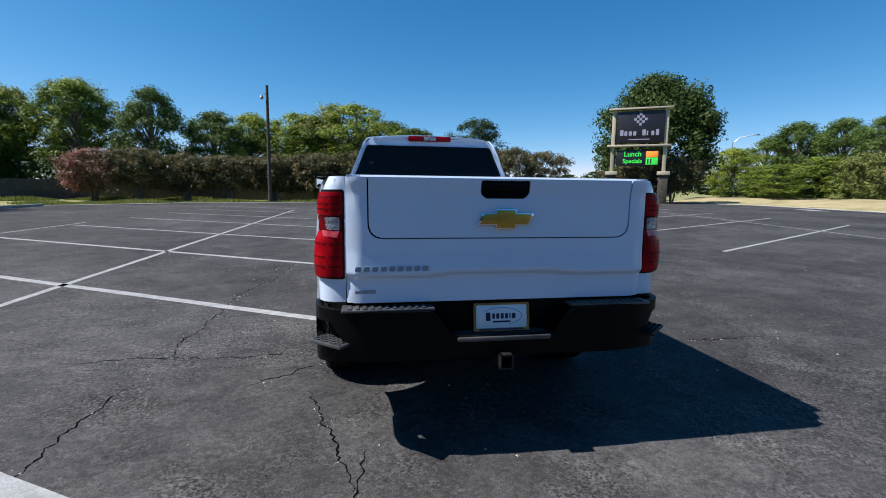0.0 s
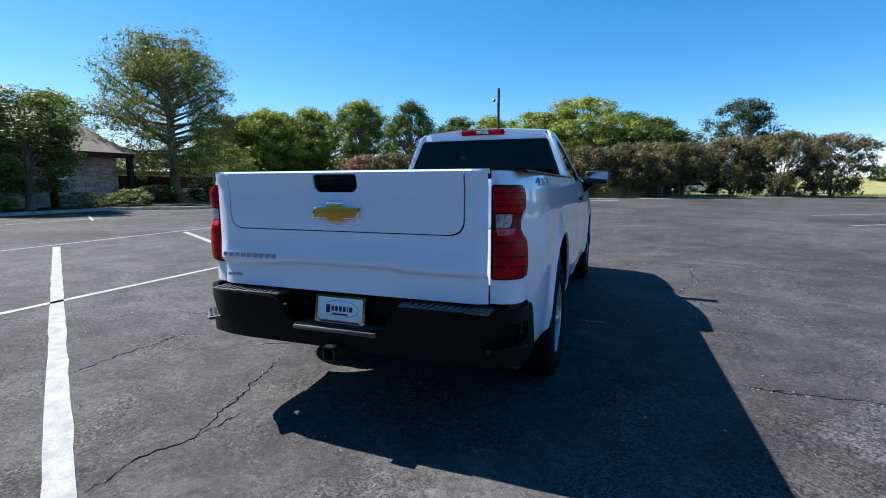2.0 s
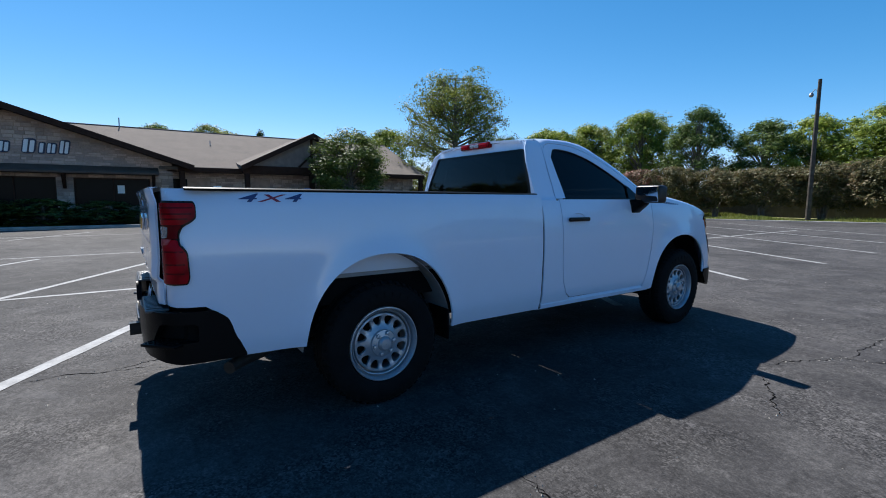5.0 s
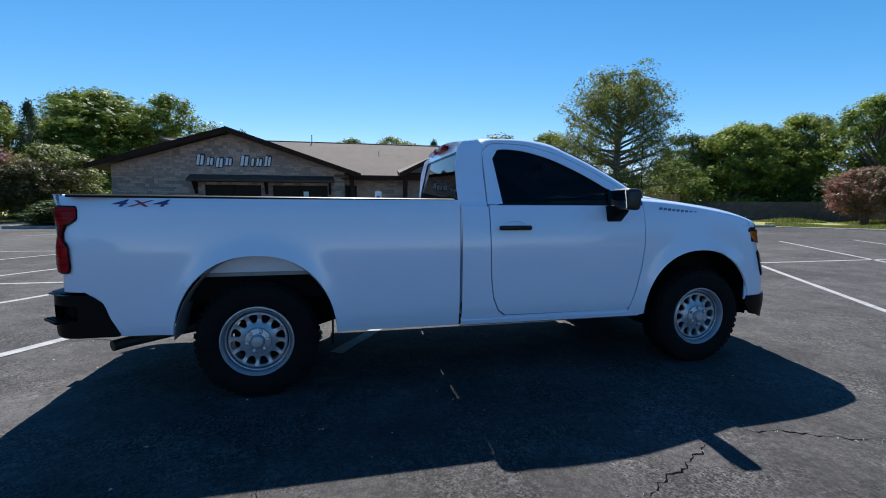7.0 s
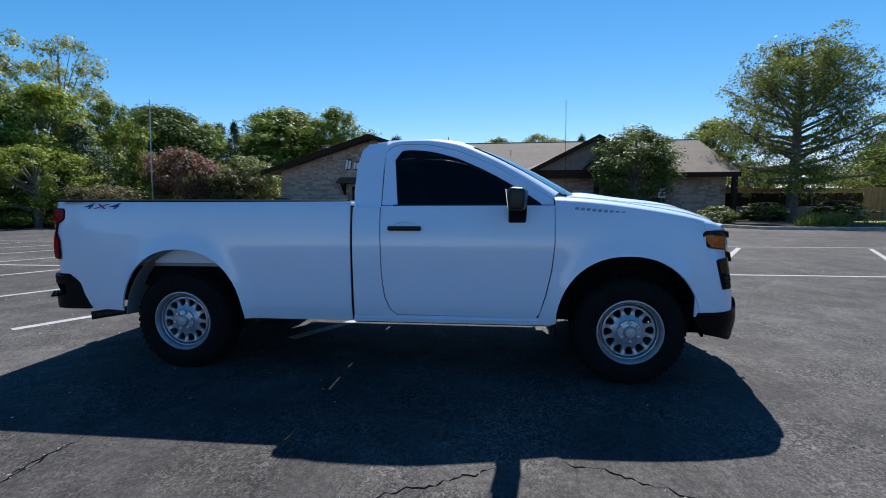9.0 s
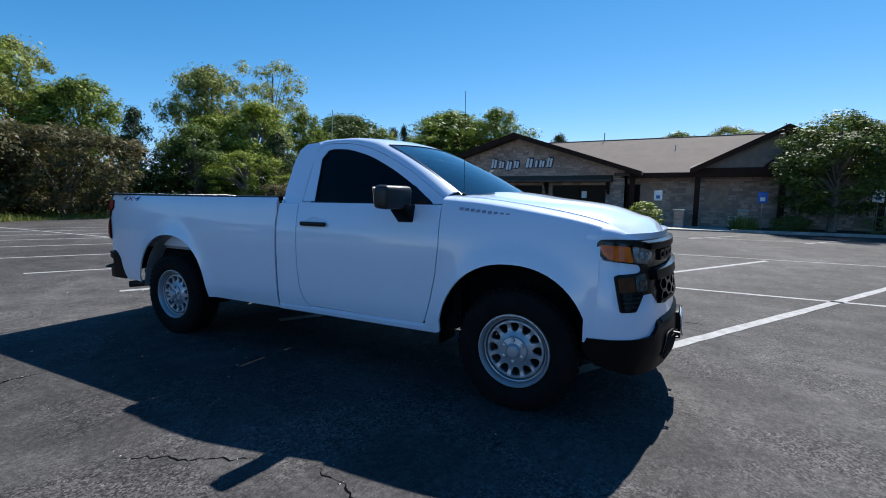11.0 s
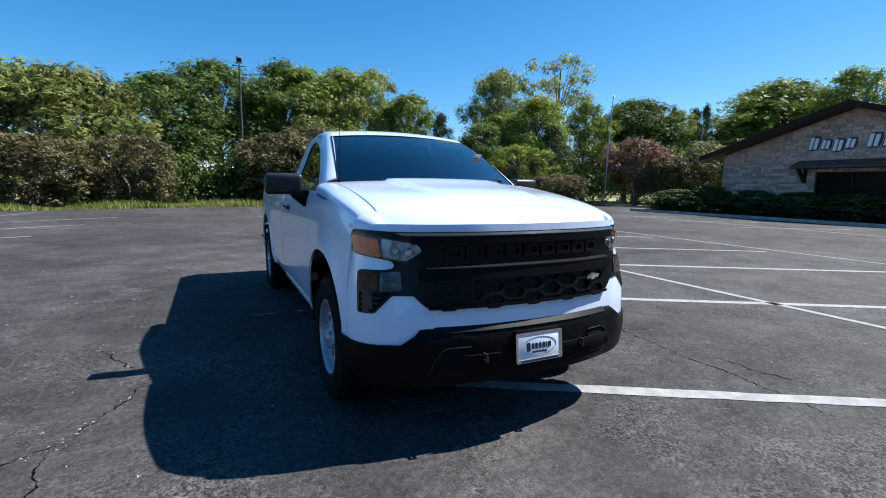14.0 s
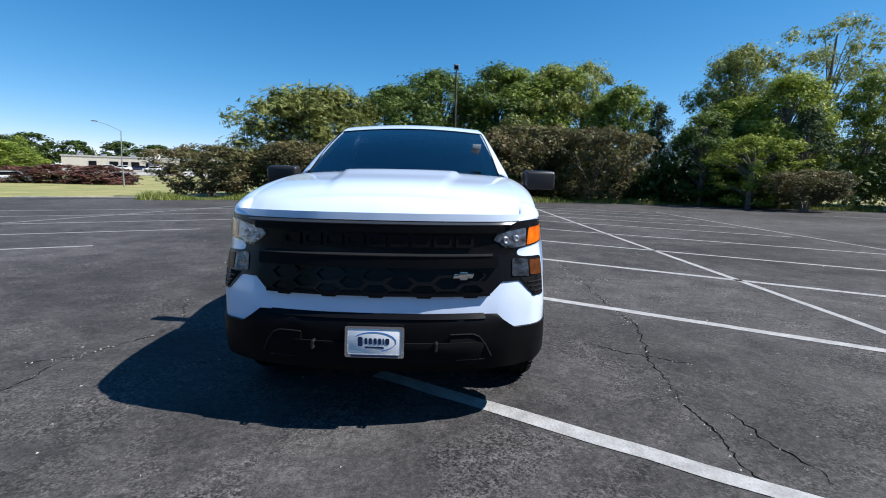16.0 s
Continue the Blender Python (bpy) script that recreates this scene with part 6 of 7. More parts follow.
for sx in (-1, 1):
    part("arm", box(sx * 0.34 - 0.05, sx * 0.34 + 0.05, -0.32, 0.34, 0.58, 0.605, 0.005), SIGNWHITE, chair)
    part("leg", box(sx * 0.31 - 0.02, sx * 0.31 + 0.02, -0.30, -0.24, 0, 0.58), SIGNWHITE, chair)
    part("leg", box(sx * 0.31 - 0.02, sx * 0.31 + 0.02, 0.26, 0.32, 0, 0.58), SIGNWHITE, chair)

# patio screen past the building and the board fences
pat = thing("patio_fence", "patio fence of low stone wall, dark timber panels and tan boards", "fence")
for i in range(5):
    x0, y0 = -29.2 - 0.5 * i, 17.6 + 2.1 * i
    part("low_wall", moved(box(-0.15, 0.15, 0, 2.08, -0.04, 0.95, 0.02), pose(x0, y0, 0, 0, 0, 13)), STONE, pat)
    part("dark_panel", moved(box(-0.04, 0.04, 0.05, 2.0, 0.95, 1.85), pose(x0, y0, 0, 0, 0, 13)), TRIMBROWN, pat)
    part("post", moved(box(-0.08, 0.08, -0.07, 0.07, 0, 2.1), pose(x0, y0, 0, 0, 0, 13)), TRIMBROWN, pat)
    part("top_board", moved(box(-0.06, 0.10, 0, 2.16, 1.86, 2.2), pose(x0, y0, 0, 0, 0, 13)), TANWOOD, pat)
for k in range(10):
    part("board", moved(box(-0.02, 0.02, 0.01, 0.22, -0.04, 2.25, 0.004), pose(-31.6 - 0.05 * k, 28.0 + 0.235 * k, 0, 0, 0, 13)), TANWOOD, pat, "tan upright board")


def board_fence(a, c, h, label):
    """Close-set upright boards on rails, too fine to tell apart singly."""
    fe = thing("board_fence", label, "fence", "board fences")
    a, c = Vector((*a, 0)), Vector((*c, 0))
    ln, yaw = (c - a).length, math.degrees(math.atan2((c - a).y, (c - a).x))
    rnd, k, x = random.Random(int(a.x * 10)), bmesh.new(), 0.0
    while x < ln:
        k = box(x, x + 0.135, -0.012 + rnd.uniform(-0.004, 0.004), 0.012, -0.04, h + rnd.uniform(-0.03, 0.02), 0, k)
        x += 0.142
    tagged(part("board_run", moved(k, pose(*a, 0, 0, yaw)), FENCEWOOD, fe), "", "", "", "stuff")
    part("rail", moved(box(0, ln, 0.012, 0.06, h * 0.7, h * 0.7 + 0.09), pose(*a, 0, 0, yaw)), FENCEWOOD, fe)


board_fence((-33.5, 31.5), (-25.5, 41.5), 1.6, "weathered grey board fence behind grass")
board_fence((-25.5, 41.5), (-8, 41.5), 1.7, "weathered grey board fence behind the myrtles")
board_fence((-8, 41.5), (5.5, 41.5), 1.7, "weathered grey board fence behind the myrtles")

# ---- poles and the roadside sign ----
pole = thing("utility_pole", "dark creosoted wooden pole with a small lamp", "utility pole", "", "", pose(-8.3, 35.6, -0.04))
part("shaft", tube([(0, 0, 0), (0.02, 0, 4.5), (0.05, 0, 9.0)], 0.15, 10, None, 0.68), POLEWOOD, pole)
part("lamp_head", moved(lathe([(0.001, 0.12), (0.10, 0.08), (0.14, -0.02), (0.09, -0.16), (0.001, -0.2)], 14), pose(-0.36, 0, 8.05, 0, 90, 0)), GALV, pole)
part("lamp_arm", tube([(0, 0, 8.3), (-0.2, 0, 8.4), (-0.36, 0, 8.2)], 0.025, 6), GALV, pole)
fl = thing("flagpole", "bare pale metal flagpole, slightly leaning", "flagpole", "", "", pose(-27.2, -22.6, -0.04, 0, 0, 0))
part("shaft", tube([(0, 0, 0), (-0.07, 0.05, 4.5), (-0.2, 0.14, 8.75)], 0.06, 8, None, 0.55), GALV, fl)
part("finial", moved(lathe([(0.001, 0.07), (0.06, 0), (0.001, -0.07)], 10), pose(-0.2, 0.14, 8.8, 0, 90, 0)), GALV, fl)
lp = thing("lot_lamp", "tall brown steel lot lamp with a floodlight", "lamp post", "", "", pose(-0.3, -32.5, -0.04))
part("shaft", tube([(0, 0, 0), (0, 0, 10.0)], 0.11, 10, None, 0.6), POLEWOOD, lp)
part("crossarm", tube([(-0.5, 0, 10.0), (0.5, 0, 10.0)], 0.035, 6), POLEWOOD, lp)
part("floodlight", box(-0.22, 0.22, -0.12, 0.14, 10.22, 10.66, 0.03), GALV, lp, "pale floodlight head")
part("light_glass", box(-0.16, 0.16, 0.138, 0.148, 10.28, 10.56, 0.004), DARKPANE, lp)
part("light_stem", tube([(0, 0, 9.95), (0, 0, 10.3)], 0.04, 6), POLEWOOD, lp)
st = thing("street_lamp", "tall grey street lamp with a curved arm", "street lamp", "", "", pose(48, 53.6, -0.04))
part("shaft", tube([(0, 0, 0), (0, 0, 7.9)], 0.10, 8, None, 0.6), GALV, st)
part("arm", tube([(0, 0, 7.7), (0.6, -0.5, 8.4), (2.0, -1.7, 8.7)], 0.05, 6), GALV, st)
part("lamp_head", box(1.8, 2.3, -1.95, -1.55, 8.62, 8.76, 0.04), GALV, st)
st2 = thing("street_lamp", "thin grey street lamp with a long arm", "street lamp", "", "", pose(34.5, -41.9, -0.04))
part("shaft", tube([(0, 0, 0), (0.05, 0, 3), (-0.1, 0, 5.8)], 0.07, 8, None, 0.6), GALV, st2)
part("arm", tube([(-0.1, 0, 5.75), (0.8, 0.6, 6.3), (1.7, 1.15, 6.6)], 0.025, 6), GALV, st2)
part("lamp_head", box(1.5, 2.0, 1.0, 1.3, 6.57, 6.66, 0.03), GALV, st2)

sg = thing("roadside_sign", "two-post roadside sign with dark panel and green and orange display", "sign", "", "", pose(25.4, 39.1, -0.04, 0, 0, -32))
for sx in (-1, 1):
    part("base_pillar", box(sx * 2.35 - 0.42, sx * 2.35 + 0.42, -0.4, 0.4, 0, 2.75, 0.03), POLEWOOD, sg, "dark pillar")
    part("pillar_cap", box(sx * 2.35 - 0.56, sx * 2.35 + 0.56, -0.54, 0.54, 2.75, 3.1, 0.03), SIGNPOST, sg)
    part("post", box(sx * 2.35 - 0.17, sx * 2.35 + 0.17, -0.17, 0.17, 3.1, 9.0, 0.03), SIGNPOST, sg, "beige post")
part("top_ledge", box(-2.85, 2.85, -0.5, 0.5, 8.98, 9.14, 0.03), SIGNPOST, sg)
part("middle_ledge", box(-2.85, 2.85, -0.5, 0.5, 5.48, 5.66, 0.03), SIGNPOST, sg)
part("upper_panel", box(-2.05, 2.15, -0.30, 0.30, 5.85, 8.8, 0.04), SIGNFACE, sg, "dark sign panel")
for i in range(5):
    for j in range(5):
        if (i + j) % 2 == 0 and math.hypot(i - 2, j - 2) < 2.6:
            part("emblem_square", moved(box(-0.12, 0.12, -0.02, 0, -0.12, 0.12), pose(0.05 + (i - 2) * 0.235, -0.302, 8.05 + (j - 2) * 0.235)), SIGNDIM, sg)
for i, w in enumerate((0.42, 0.36, 0.38, 0.36, 0, 0.44, 0.16, 0.34, 0.36)):
    if w:
        part("print_bar", ring_shape(w * 0.75, 0.56 if i in (0, 5, 8) else 0.42, 9.0, 0.027, pose(-1.75 + i * 0.40, -0.326, 6.52)), SIGNDIM, sg)
part("print_bar", box(-0.95, 0.95, -0.32, -0.298, 6.12, 6.2), SIGNDIM, sg)
part("display_cabinet", box(-1.95, 1.95, -0.28, 0.28, 3.65, 5.15, 0.03), SIGNFACE, sg, "black display cabinet")
for z, word, size in ((4.55, "Lunch", 0.66), (3.92, "Specials", 0.56)):
    part("green_letters", text_bm(word, size, 0.012, pose(-0.48, -0.30, z), 0.0, 0.012), LEDGREEN, sg)
part("orange_block", box(0.72, 1.78, -0.31, -0.28, 4.45, 5.02, 0.02), LEDORANGE, sg)
part("green_block", box(0.72, 1.78, -0.31, -0.28, 3.75, 4.42, 0.02), LEDGREEN, sg)
for x in (0.85, 1.1):
    part("dark_bar", box(x, x + 0.12, -0.32, -0.30, 3.85, 4.3), SIGNFACE, sg)

# ---- far side of the road ----
# the land rises towards the shops
def rise_z(r, a):
    side = min(1.0, max(0.0, (a - math.radians(-74)) / 0.12), max(0.0, (math.radians(-30) - a) / 0.12))
    return -0.06 + 2.5 * side * min(1.0, max(0.0, (r - 55) / 95)) ** 1.4


hill = grid([[(r * math.cos(a), r * math.sin(a), rise_z(r, a)) for r in (52, 65, 80, 95, 110, 130, 150, 190)] for a in np.linspace(math.radians(-74), math.radians(-30), 24)])
hill.normal_update()
for fc in hill.faces:
    if fc.normal.z < 0:
        fc.normal_flip()
tagged(part("grass_rise", hill, GRASS, None), "dry grass slope rising to the shops", "ground", "", "structure")
slab = grid([[(r * math.cos(a), r * math.sin(a), rise_z(r, a) + 0.06) for r in (108, 120, 132, 146)] for a in np.linspace(math.radians(-61), math.radians(-46), 10)])
slab.normal_update()
for fc in slab.faces:
    if fc.normal.z < 0:
        fc.normal_flip()
tagged(part("far_pavement", slab, CONCRETE, None), "pale concrete parking lot before the shops", "pavement", "", "structure")
far = thing("strip_mall", "long low tan commercial building far across the road", "building", "", "", pose(77, -121, 0, 0, 0, 33.7))
part("wall", box(-1.5, 24, -10, 0, 0, 5.4), FARWALL, far)
part("parapet", box(-1.7, 24.2, -10.1, 0.15, 5.4, 5.75), CONCRETE, far)
for a_, b_ in ((-0.5, 1.4), (5.3, 6.4), (7.8, 9.6), (10.3, 11.8), (12.4, 14.3), (17.0, 18.6)):
    part("window", box(a_, b_, -0.05, 0.12, 2.4, 4.4, 0.03), DARKPANE, far)
for x in (3.0, 8.5, 15.0, 20.0):
    part("roof_unit", box(x, x + 1.4, -6, -4.5, 5.7, 6.3, 0.05), GALV, far)
board = thing("pylon_sign", "white block sign before the shops", "sign", "", "", pose(77, -121, 0, 0, 0, 33.7))
part("sign_block", box(3.1, 6.0, 6.0, 6.4, 4.6, 6.6, 0.05), SIGNWHITE, board)
for x in (3.4, 5.6):
    part("post", box(x, x + 0.2, 6.1, 6.3, 1.5, 4.7), GALV, board)
part("sign_block", box(3.5, 5.6, 6.0, 6.4, 3.2, 4.4, 0.05), SIGNDIM, board)


def parked_car(x, y, yaw, paint, label, z=-0.04):
    c = thing("parked_car", label, "car", "far parked cars", "", pose(x, y, z, 0, 0, yaw))
    body = [(-2.2, 0.35), (2.2, 0.35), (2.25, 0.75), (1.25, 0.92), (0.55, 1.42), (-1.2, 1.45), (-1.9, 1.0), (-2.25, 0.9)]
    part("body", prism(body, 1.75, pose(0, -0.87, 0), 0.08), paint, c)
    part("glass", prism([(1.05, 0.95), (0.50, 1.36), (-1.1, 1.38), (-1.65, 1.0)], 1.80, pose(0, -0.9, 0), 0.03), DARKPANE, c)
    for wx in (-1.4, 1.4):
        for wy in (-0.8, 0.8):
            part("wheel", moved(lathe([(0.001, 0.1), (0.24, 0.1), (0.33, 0.06), (0.33, -0.06), (0.24, -0.1), (0.001, -0.1)], 20), pose(wx, wy, 0.33, 0, 0, 90)), RUBBER, c)


parked_car(50.5, -45.3, 35, CARWHITE, "white car far along the road")
parked_car(41.5, -50.5, 35, CARDARK, "dark car beside the red shrubs")
parked_car(78.7, -109.1, 34, CARDARK, "dark car before the shops", 1.95)
parked_car(81.0, -106.3, 34, CARWHITE, "white car before the shops", 1.92)
parked_car(84.1, -105.5, 34, CARWHITE, "white car before the shops", 1.96)
parked_car(74.5, -108.2, 34, CARWHITE, "white car before the shops", 1.84)
parked_car(72.7, -111.8, 34, CARDARK, "dark car before the shops", 1.91)
parked_car(9.3, 57.5, 10, CARWHITE, "white car beyond the myrtles")
parked_car(3.5, 58.5, 5, CARWHITE, "white car beyond the myrtles")
shed = thing("shed", "small pale-roofed shed beyond the fence", "shed", "", "", pose(-26.5, 46.5, -0.04, 0, 0, 15))
part("wall", box(-2.2, 2.2, -1.6, 1.6, 0, 1.7), STUCCO, shed)
part("roof", prism([(-2.5, 1.65), (2.5, 1.65), (2.2, 2.05), (-2.2, 2.05)], 3.6, pose(0, -1.8, 0), 0.02), GALV, shed)
house = thing("far_house", "pale house beyond the myrtles", "house", "", "", pose(7.5, 66, -0.04, 0, 0, 8))
part("wall", box(-5, 5, -3, 3, 0, 2.4), FARWALL, house)
part("roof", prism([(-5.5, 2.3), (5.5, 2.3), (4.0, 3.9), (-4.0, 3.9)], 7, pose(0, -3.5, 0), 0.03), GALV, house)


# ---- trees and shrubs ----
def leaf_mesh(name, centres, radii, count, size, material, rng, droop=0.0, flatten=0.75):
    """A crown: many small bent leaf sprays scattered round clump centres."""
    idx = rng.integers(0, len(centres), count)
    dirs = rng.normal(size=(count, 3))
    dirs /= np.linalg.norm(dirs, axis=1)[:, None]
    rad = radii[idx] * 1.45 * rng.random(count) ** 0.7
    pos = centres[idx] + dirs * rad[:, None] * np.array([1, 1, flatten])
    nrm = dirs * 0.9 + rng.normal(size=(count, 3)) * 0.42 + np.array([0, 0, 0.45])
    nrm /= np.linalg.norm(nrm, axis=1)[:, None]
    t = np.cross(nrm, rng.normal(size=(count, 3)) + np.array([0, 0, droop]))
    t /= np.linalg.norm(t, axis=1)[:, None] + 1e-9
    w = np.cross(nrm, t)
    s = size * rng.uniform(0.55, 1.25, count)[:, None]
    fold = nrm * s * 0.18
    a, b_, c = pos - t * s, pos + t * s * 0.7 + w * s * 0.75 + fold, pos + t * s * 0.7 - w * s * 0.75 + fold
    me = bpy.data.meshes.new(name)
    me.from_pydata(np.stack([a, b_, c], 1).reshape(-1, 3).tolist(), [], np.arange(3 * count).reshape(-1, 3).tolist())
    me.materials.append(material)
    return me


def trunk_mesh(name, limbs, material):
    k = None
    for pts, r0, r1 in limbs:
        k = tube(pts, r0, 7, k, r1 / r0, False)
    me = bpy.data.meshes.new(name)
    k.to_mesh(me)
    k.free()
    me.materials.append(material)
    for p in me.polygons:
        p.use_smooth = True
    return me


WIDE = {"vase": 5.0, "mass": 5.0, "dense": 4.5}        # crown radius of the unit tree, 3 m unless said here
SHAPES = {
    # name: crown radius against height (unit tree 10 m high, 3 m crown radius), clumps, clump radius, leaves, leaf size
    "broad": (curve([0.0, 0.15, 0.45, 0.75, 0.93, 1.0], [0.45, 0.85, 1.0, 0.85, 0.5, 0.1]), 170, 0.56, 21500, 0.14),
    "airy": (curve([0.0, 0.12, 0.4, 0.7, 0.92, 1.0], [0.35, 0.6, 0.85, 1.0, 0.6, 0.15]), 130, 0.46, 15000, 0.125),
    "open": (curve([0.0, 0.12, 0.4, 0.7, 0.92, 1.0], [0.55, 0.8, 0.95, 1.0, 0.62, 0.15]), 150, 0.60, 27000, 0.125),
    "thin": (curve([0.0, 0.45, 0.6, 0.8, 0.95, 1.0], [0.05, 0.1, 0.7, 1.0, 0.8, 0.3]), 120, 0.46, 13000, 0.105),
    "cone": (curve([0.0, 0.1, 0.4, 0.8, 1.0], [0.8, 1.0, 0.85, 0.4, 0.03]), 130, 0.45, 13000, 0.12),
    "vase": (curve([0.0, 0.2, 0.45, 0.75, 0.92, 1.0], [0.66, 0.84, 0.96, 1.0, 0.78, 0.25]), 170, 0.80, 16000, 0.25),
    "mass": (curve([0.0, 0.1, 0.5, 0.8, 1.0], [0.9, 1.0, 1.0, 0.8, 0.3]), 190, 0.85, 18000, 0.25),
    "dense": (curve([0.0, 0.1, 0.4, 0.7, 0.9, 1.0], [0.75, 0.92, 1.0, 0.92, 0.62, 0.2]), 230, 0.85, 62000, 0.135),
    "wind": (curve([0.0, 0.3, 0.55, 0.8, 0.95, 1.0], [0.35, 0.75, 1.0, 0.75, 0.45, 0.2]), 160, 0.52, 16000, 0.15),
}


def make_tree(shape, leaves, seed, low=0.10, full=1.0):
    rng = np.random.default_rng(seed)
    radius, clumps, cr, count, size = SHAPES[shape]
    count, size = int(count * full), size * full ** -0.4
    h = low + (1 - low) * rng.random(clumps) ** 0.85
    rel = (h - low) / (1 - low)
    ang = rng.random(clumps) * 2 * math.pi
    lobes = 1 + 0.22 * np.sin(ang * 2 + seed) + 0.16 * np.sin(ang * 3 + 2.1 * seed)
    rad = np.array([radius(x) for x in rel]) * WIDE.get(shape, 3.0) * np.sqrt(rng.uniform(0.2, 1.0, clumps)) * lobes
    if shape == "dense":
        rad = rad / lobes * (1 + 0.4 * (lobes - 1))
    if shape == "wind":
        rad = rad * (1 + 0.45 * np.cos(ang))
    cen = np.stack([rad * np.cos(ang), rad * np.sin(ang), h * 10 - 0.35], 1)
    rr = cr * rng.uniform(0.7, 1.35, clumps)
    crown = leaf_mesh("crown", cen, rr, count, size, LEAVES[leaves], rng, 0.0)
    limbs = []
    if shape == "vase":
        for k in range(6):
            a = 2 * math.pi * k / 6 + rng.random()
            limbs.append(([(0.25 * math.cos(a), 0.25 * math.sin(a), 0), (0.7 * math.cos(a), 0.7 * math.sin(a), 3), (2.6 * math.cos(a), 2.6 * math.sin(a), 7)], 0.18, 0.05))
    else:
        top = 9.0 if shape != "wind" else 7.5
        limbs.append(([(0, 0, 0), (0.08, 0.05, 3), (-0.05, 0.1, 6), (0.05, 0, top)], 0.26, 0.05))
        for k in range(0, clumps, 3):
            c = cen[k]
            z0 = max(1.0, c[2] * 0.62)
            limbs.append(([(0, 0, z0), (c[0] * 0.5, c[1] * 0.5, z0 + (c[2] - z0) * 0.6), tuple(c)], 0.034 if shape == "thin" else 0.07, 0.012))
    if shape == "vase":
        return [("stem", trunk_mesh("stem", [l_], BARK)) for l_ in limbs] + [("crown", crown)]
    return [("trunk", trunk_mesh("trunk", limbs, BARK)), ("crown", crown)]


KINDS = {
    "green": [make_tree("broad", "green", 3), make_tree("broad", "green", 8)],
    "yellow": [make_tree("broad", "yellow", 13), make_tree("airy", "yellow", 15)],
    "dark": [make_tree("broad", "dark", 21, 0.16)],
    "pale": [make_tree("airy", "pale", 31, 0.05)],
    "thin": [make_tree("thin", "pale", 37)],
    "olive": [make_tree("mass", "olive", 41, 0.02)],
    "rust": [make_tree("vase", "rust", 51, 0.33), make_tree("vase", "rust", 55, 0.26)],
    "pink": [make_tree("vase", "pink", 61, 0.28)],
    "cedar": [make_tree("cone", "cedar", 71, 0.03)],
    "pine": [make_tree("wind", "cedar", 81, 0.14)],
    "porch": [make_tree("open", "porch", 17, 0.24)],
    "hedge": [make_tree("mass", "hedge", 95, 0.02)],
    "elm": [make_tree("dense", "elm", 91, 0.14)],
}
LOW_KINDS = {k: [make_tree(shape_, "elm" if k == "dark" else k, 200 + i, 0.03, 0.3)] for i, (k, shape_) in enumerate((("green", "broad"), ("dark", "broad"), ("yellow", "broad"), ("olive", "mass"), ("pale", "airy"), ("hedge", "mass")))}
LOW_KINDS["rust"] = [make_tree("vase", "rust", 57, 0.08), make_tree("vase", "rust", 51, 0.12)]
TREE_WORDS = {
    "green": ("tree", "leafy green broadleaf tree", "tree"), "yellow": ("tree", "yellow-green broadleaf tree in early autumn", "tree"),
    "dark": ("tree", "dense dark green broadleaf tree", "tree"), "pale": ("tree", "airy pale green tree with thin crown", "tree"),
    "thin": ("tree", "tall thin tree with sparse crown", "tree"), "olive": ("shrub", "broad olive-green shrubby tree", "shrub"),
    "rust": ("crape_myrtle", "rusty green crape myrtle at the lot's edge", "shrub"), "pink": ("crape_myrtle", "crape myrtle with fading pink flowers", "shrub"),
    "cedar": ("cedar_tree", "dark conical cedar tree", "tree"), "pine": ("pine_tree", "dark windswept pine tree", "tree"), "porch": ("tree", "small multi-limbed green tree beside the porch", "tree"), "hedge": ("hedge", "clipped dark red roadside hedge", "hedge"), "elm": ("elm_tree", "big rounded dark green elm tree", "tree"),
}
tree_rng = random.Random(5)
tree_no = {}


def plant(x, y, h, r, kind, group):
    variants = LOW_KINDS[kind] if group in ("bed shrubs", "far trees") or (kind == "rust" and group in ("south woods", "east woods")) else KINDS[kind]
    tree_no[kind] = tree_no.get(kind, -1) + 1
    pieces = variants[tree_no[kind] % len(variants)]
    name, label, cat = TREE_WORDS[kind]
    grow = 1.2
    base_r = {"rust": 5.0, "pink": 5.0, "olive": 5.0, "hedge": 5.0, "elm": 4.5}.get(kind, 3.0)
    m = Matrix.LocRotScale((x, y, -0.06), Euler((0, 0, tree_rng.uniform(0, 6.28))), (r / base_r * grow, r / base_r * grow, h / 10.0))
    t = tagged(new(name), label, cat, group)
    t.matrix_basis = m
    for piece, me in pieces:
        share(piece, me, t)
    return t



NORTH = [
    (-32.0, 45.3, 9.9, 1.7, 'pale'), (-27.2, 45.8, 10.9, 3.0, 'green'), (-20.4, 44.6, 10.1, 2.6, 'dark'),
    (-16.1, 48.3, 8.7, 2.9, 'dark'), (-13.0, 50.1, 8.8, 2.8, 'yellow'), (-8.6, 51.9, 9.3, 3.4, 'yellow'),
    (-3.6, 50.4, 10.3, 3.6, 'pale'), (2.0, 52.5, 8.8, 3.3, 'dark'), (-34.3, 45.2, 10.3, 2.8, 'yellow'),
    (-37.9, 39.8, 9.0, 2.7, 'green'), (-1.8, 48.5, 9.9, 4.1, 'yellow'), (4.4, 46.5, 7.4, 3.2, 'dark'),
    (-28.9, 48.5, 11.5, 3.1, 'pale'), (-6.8, 50.7, 9.1, 3.3, 'green'), (4.6, 49.5, 7.7, 2.0, 'green'),
    (-37.5, 42.3, 9.0, 3.4, 'green'),
]
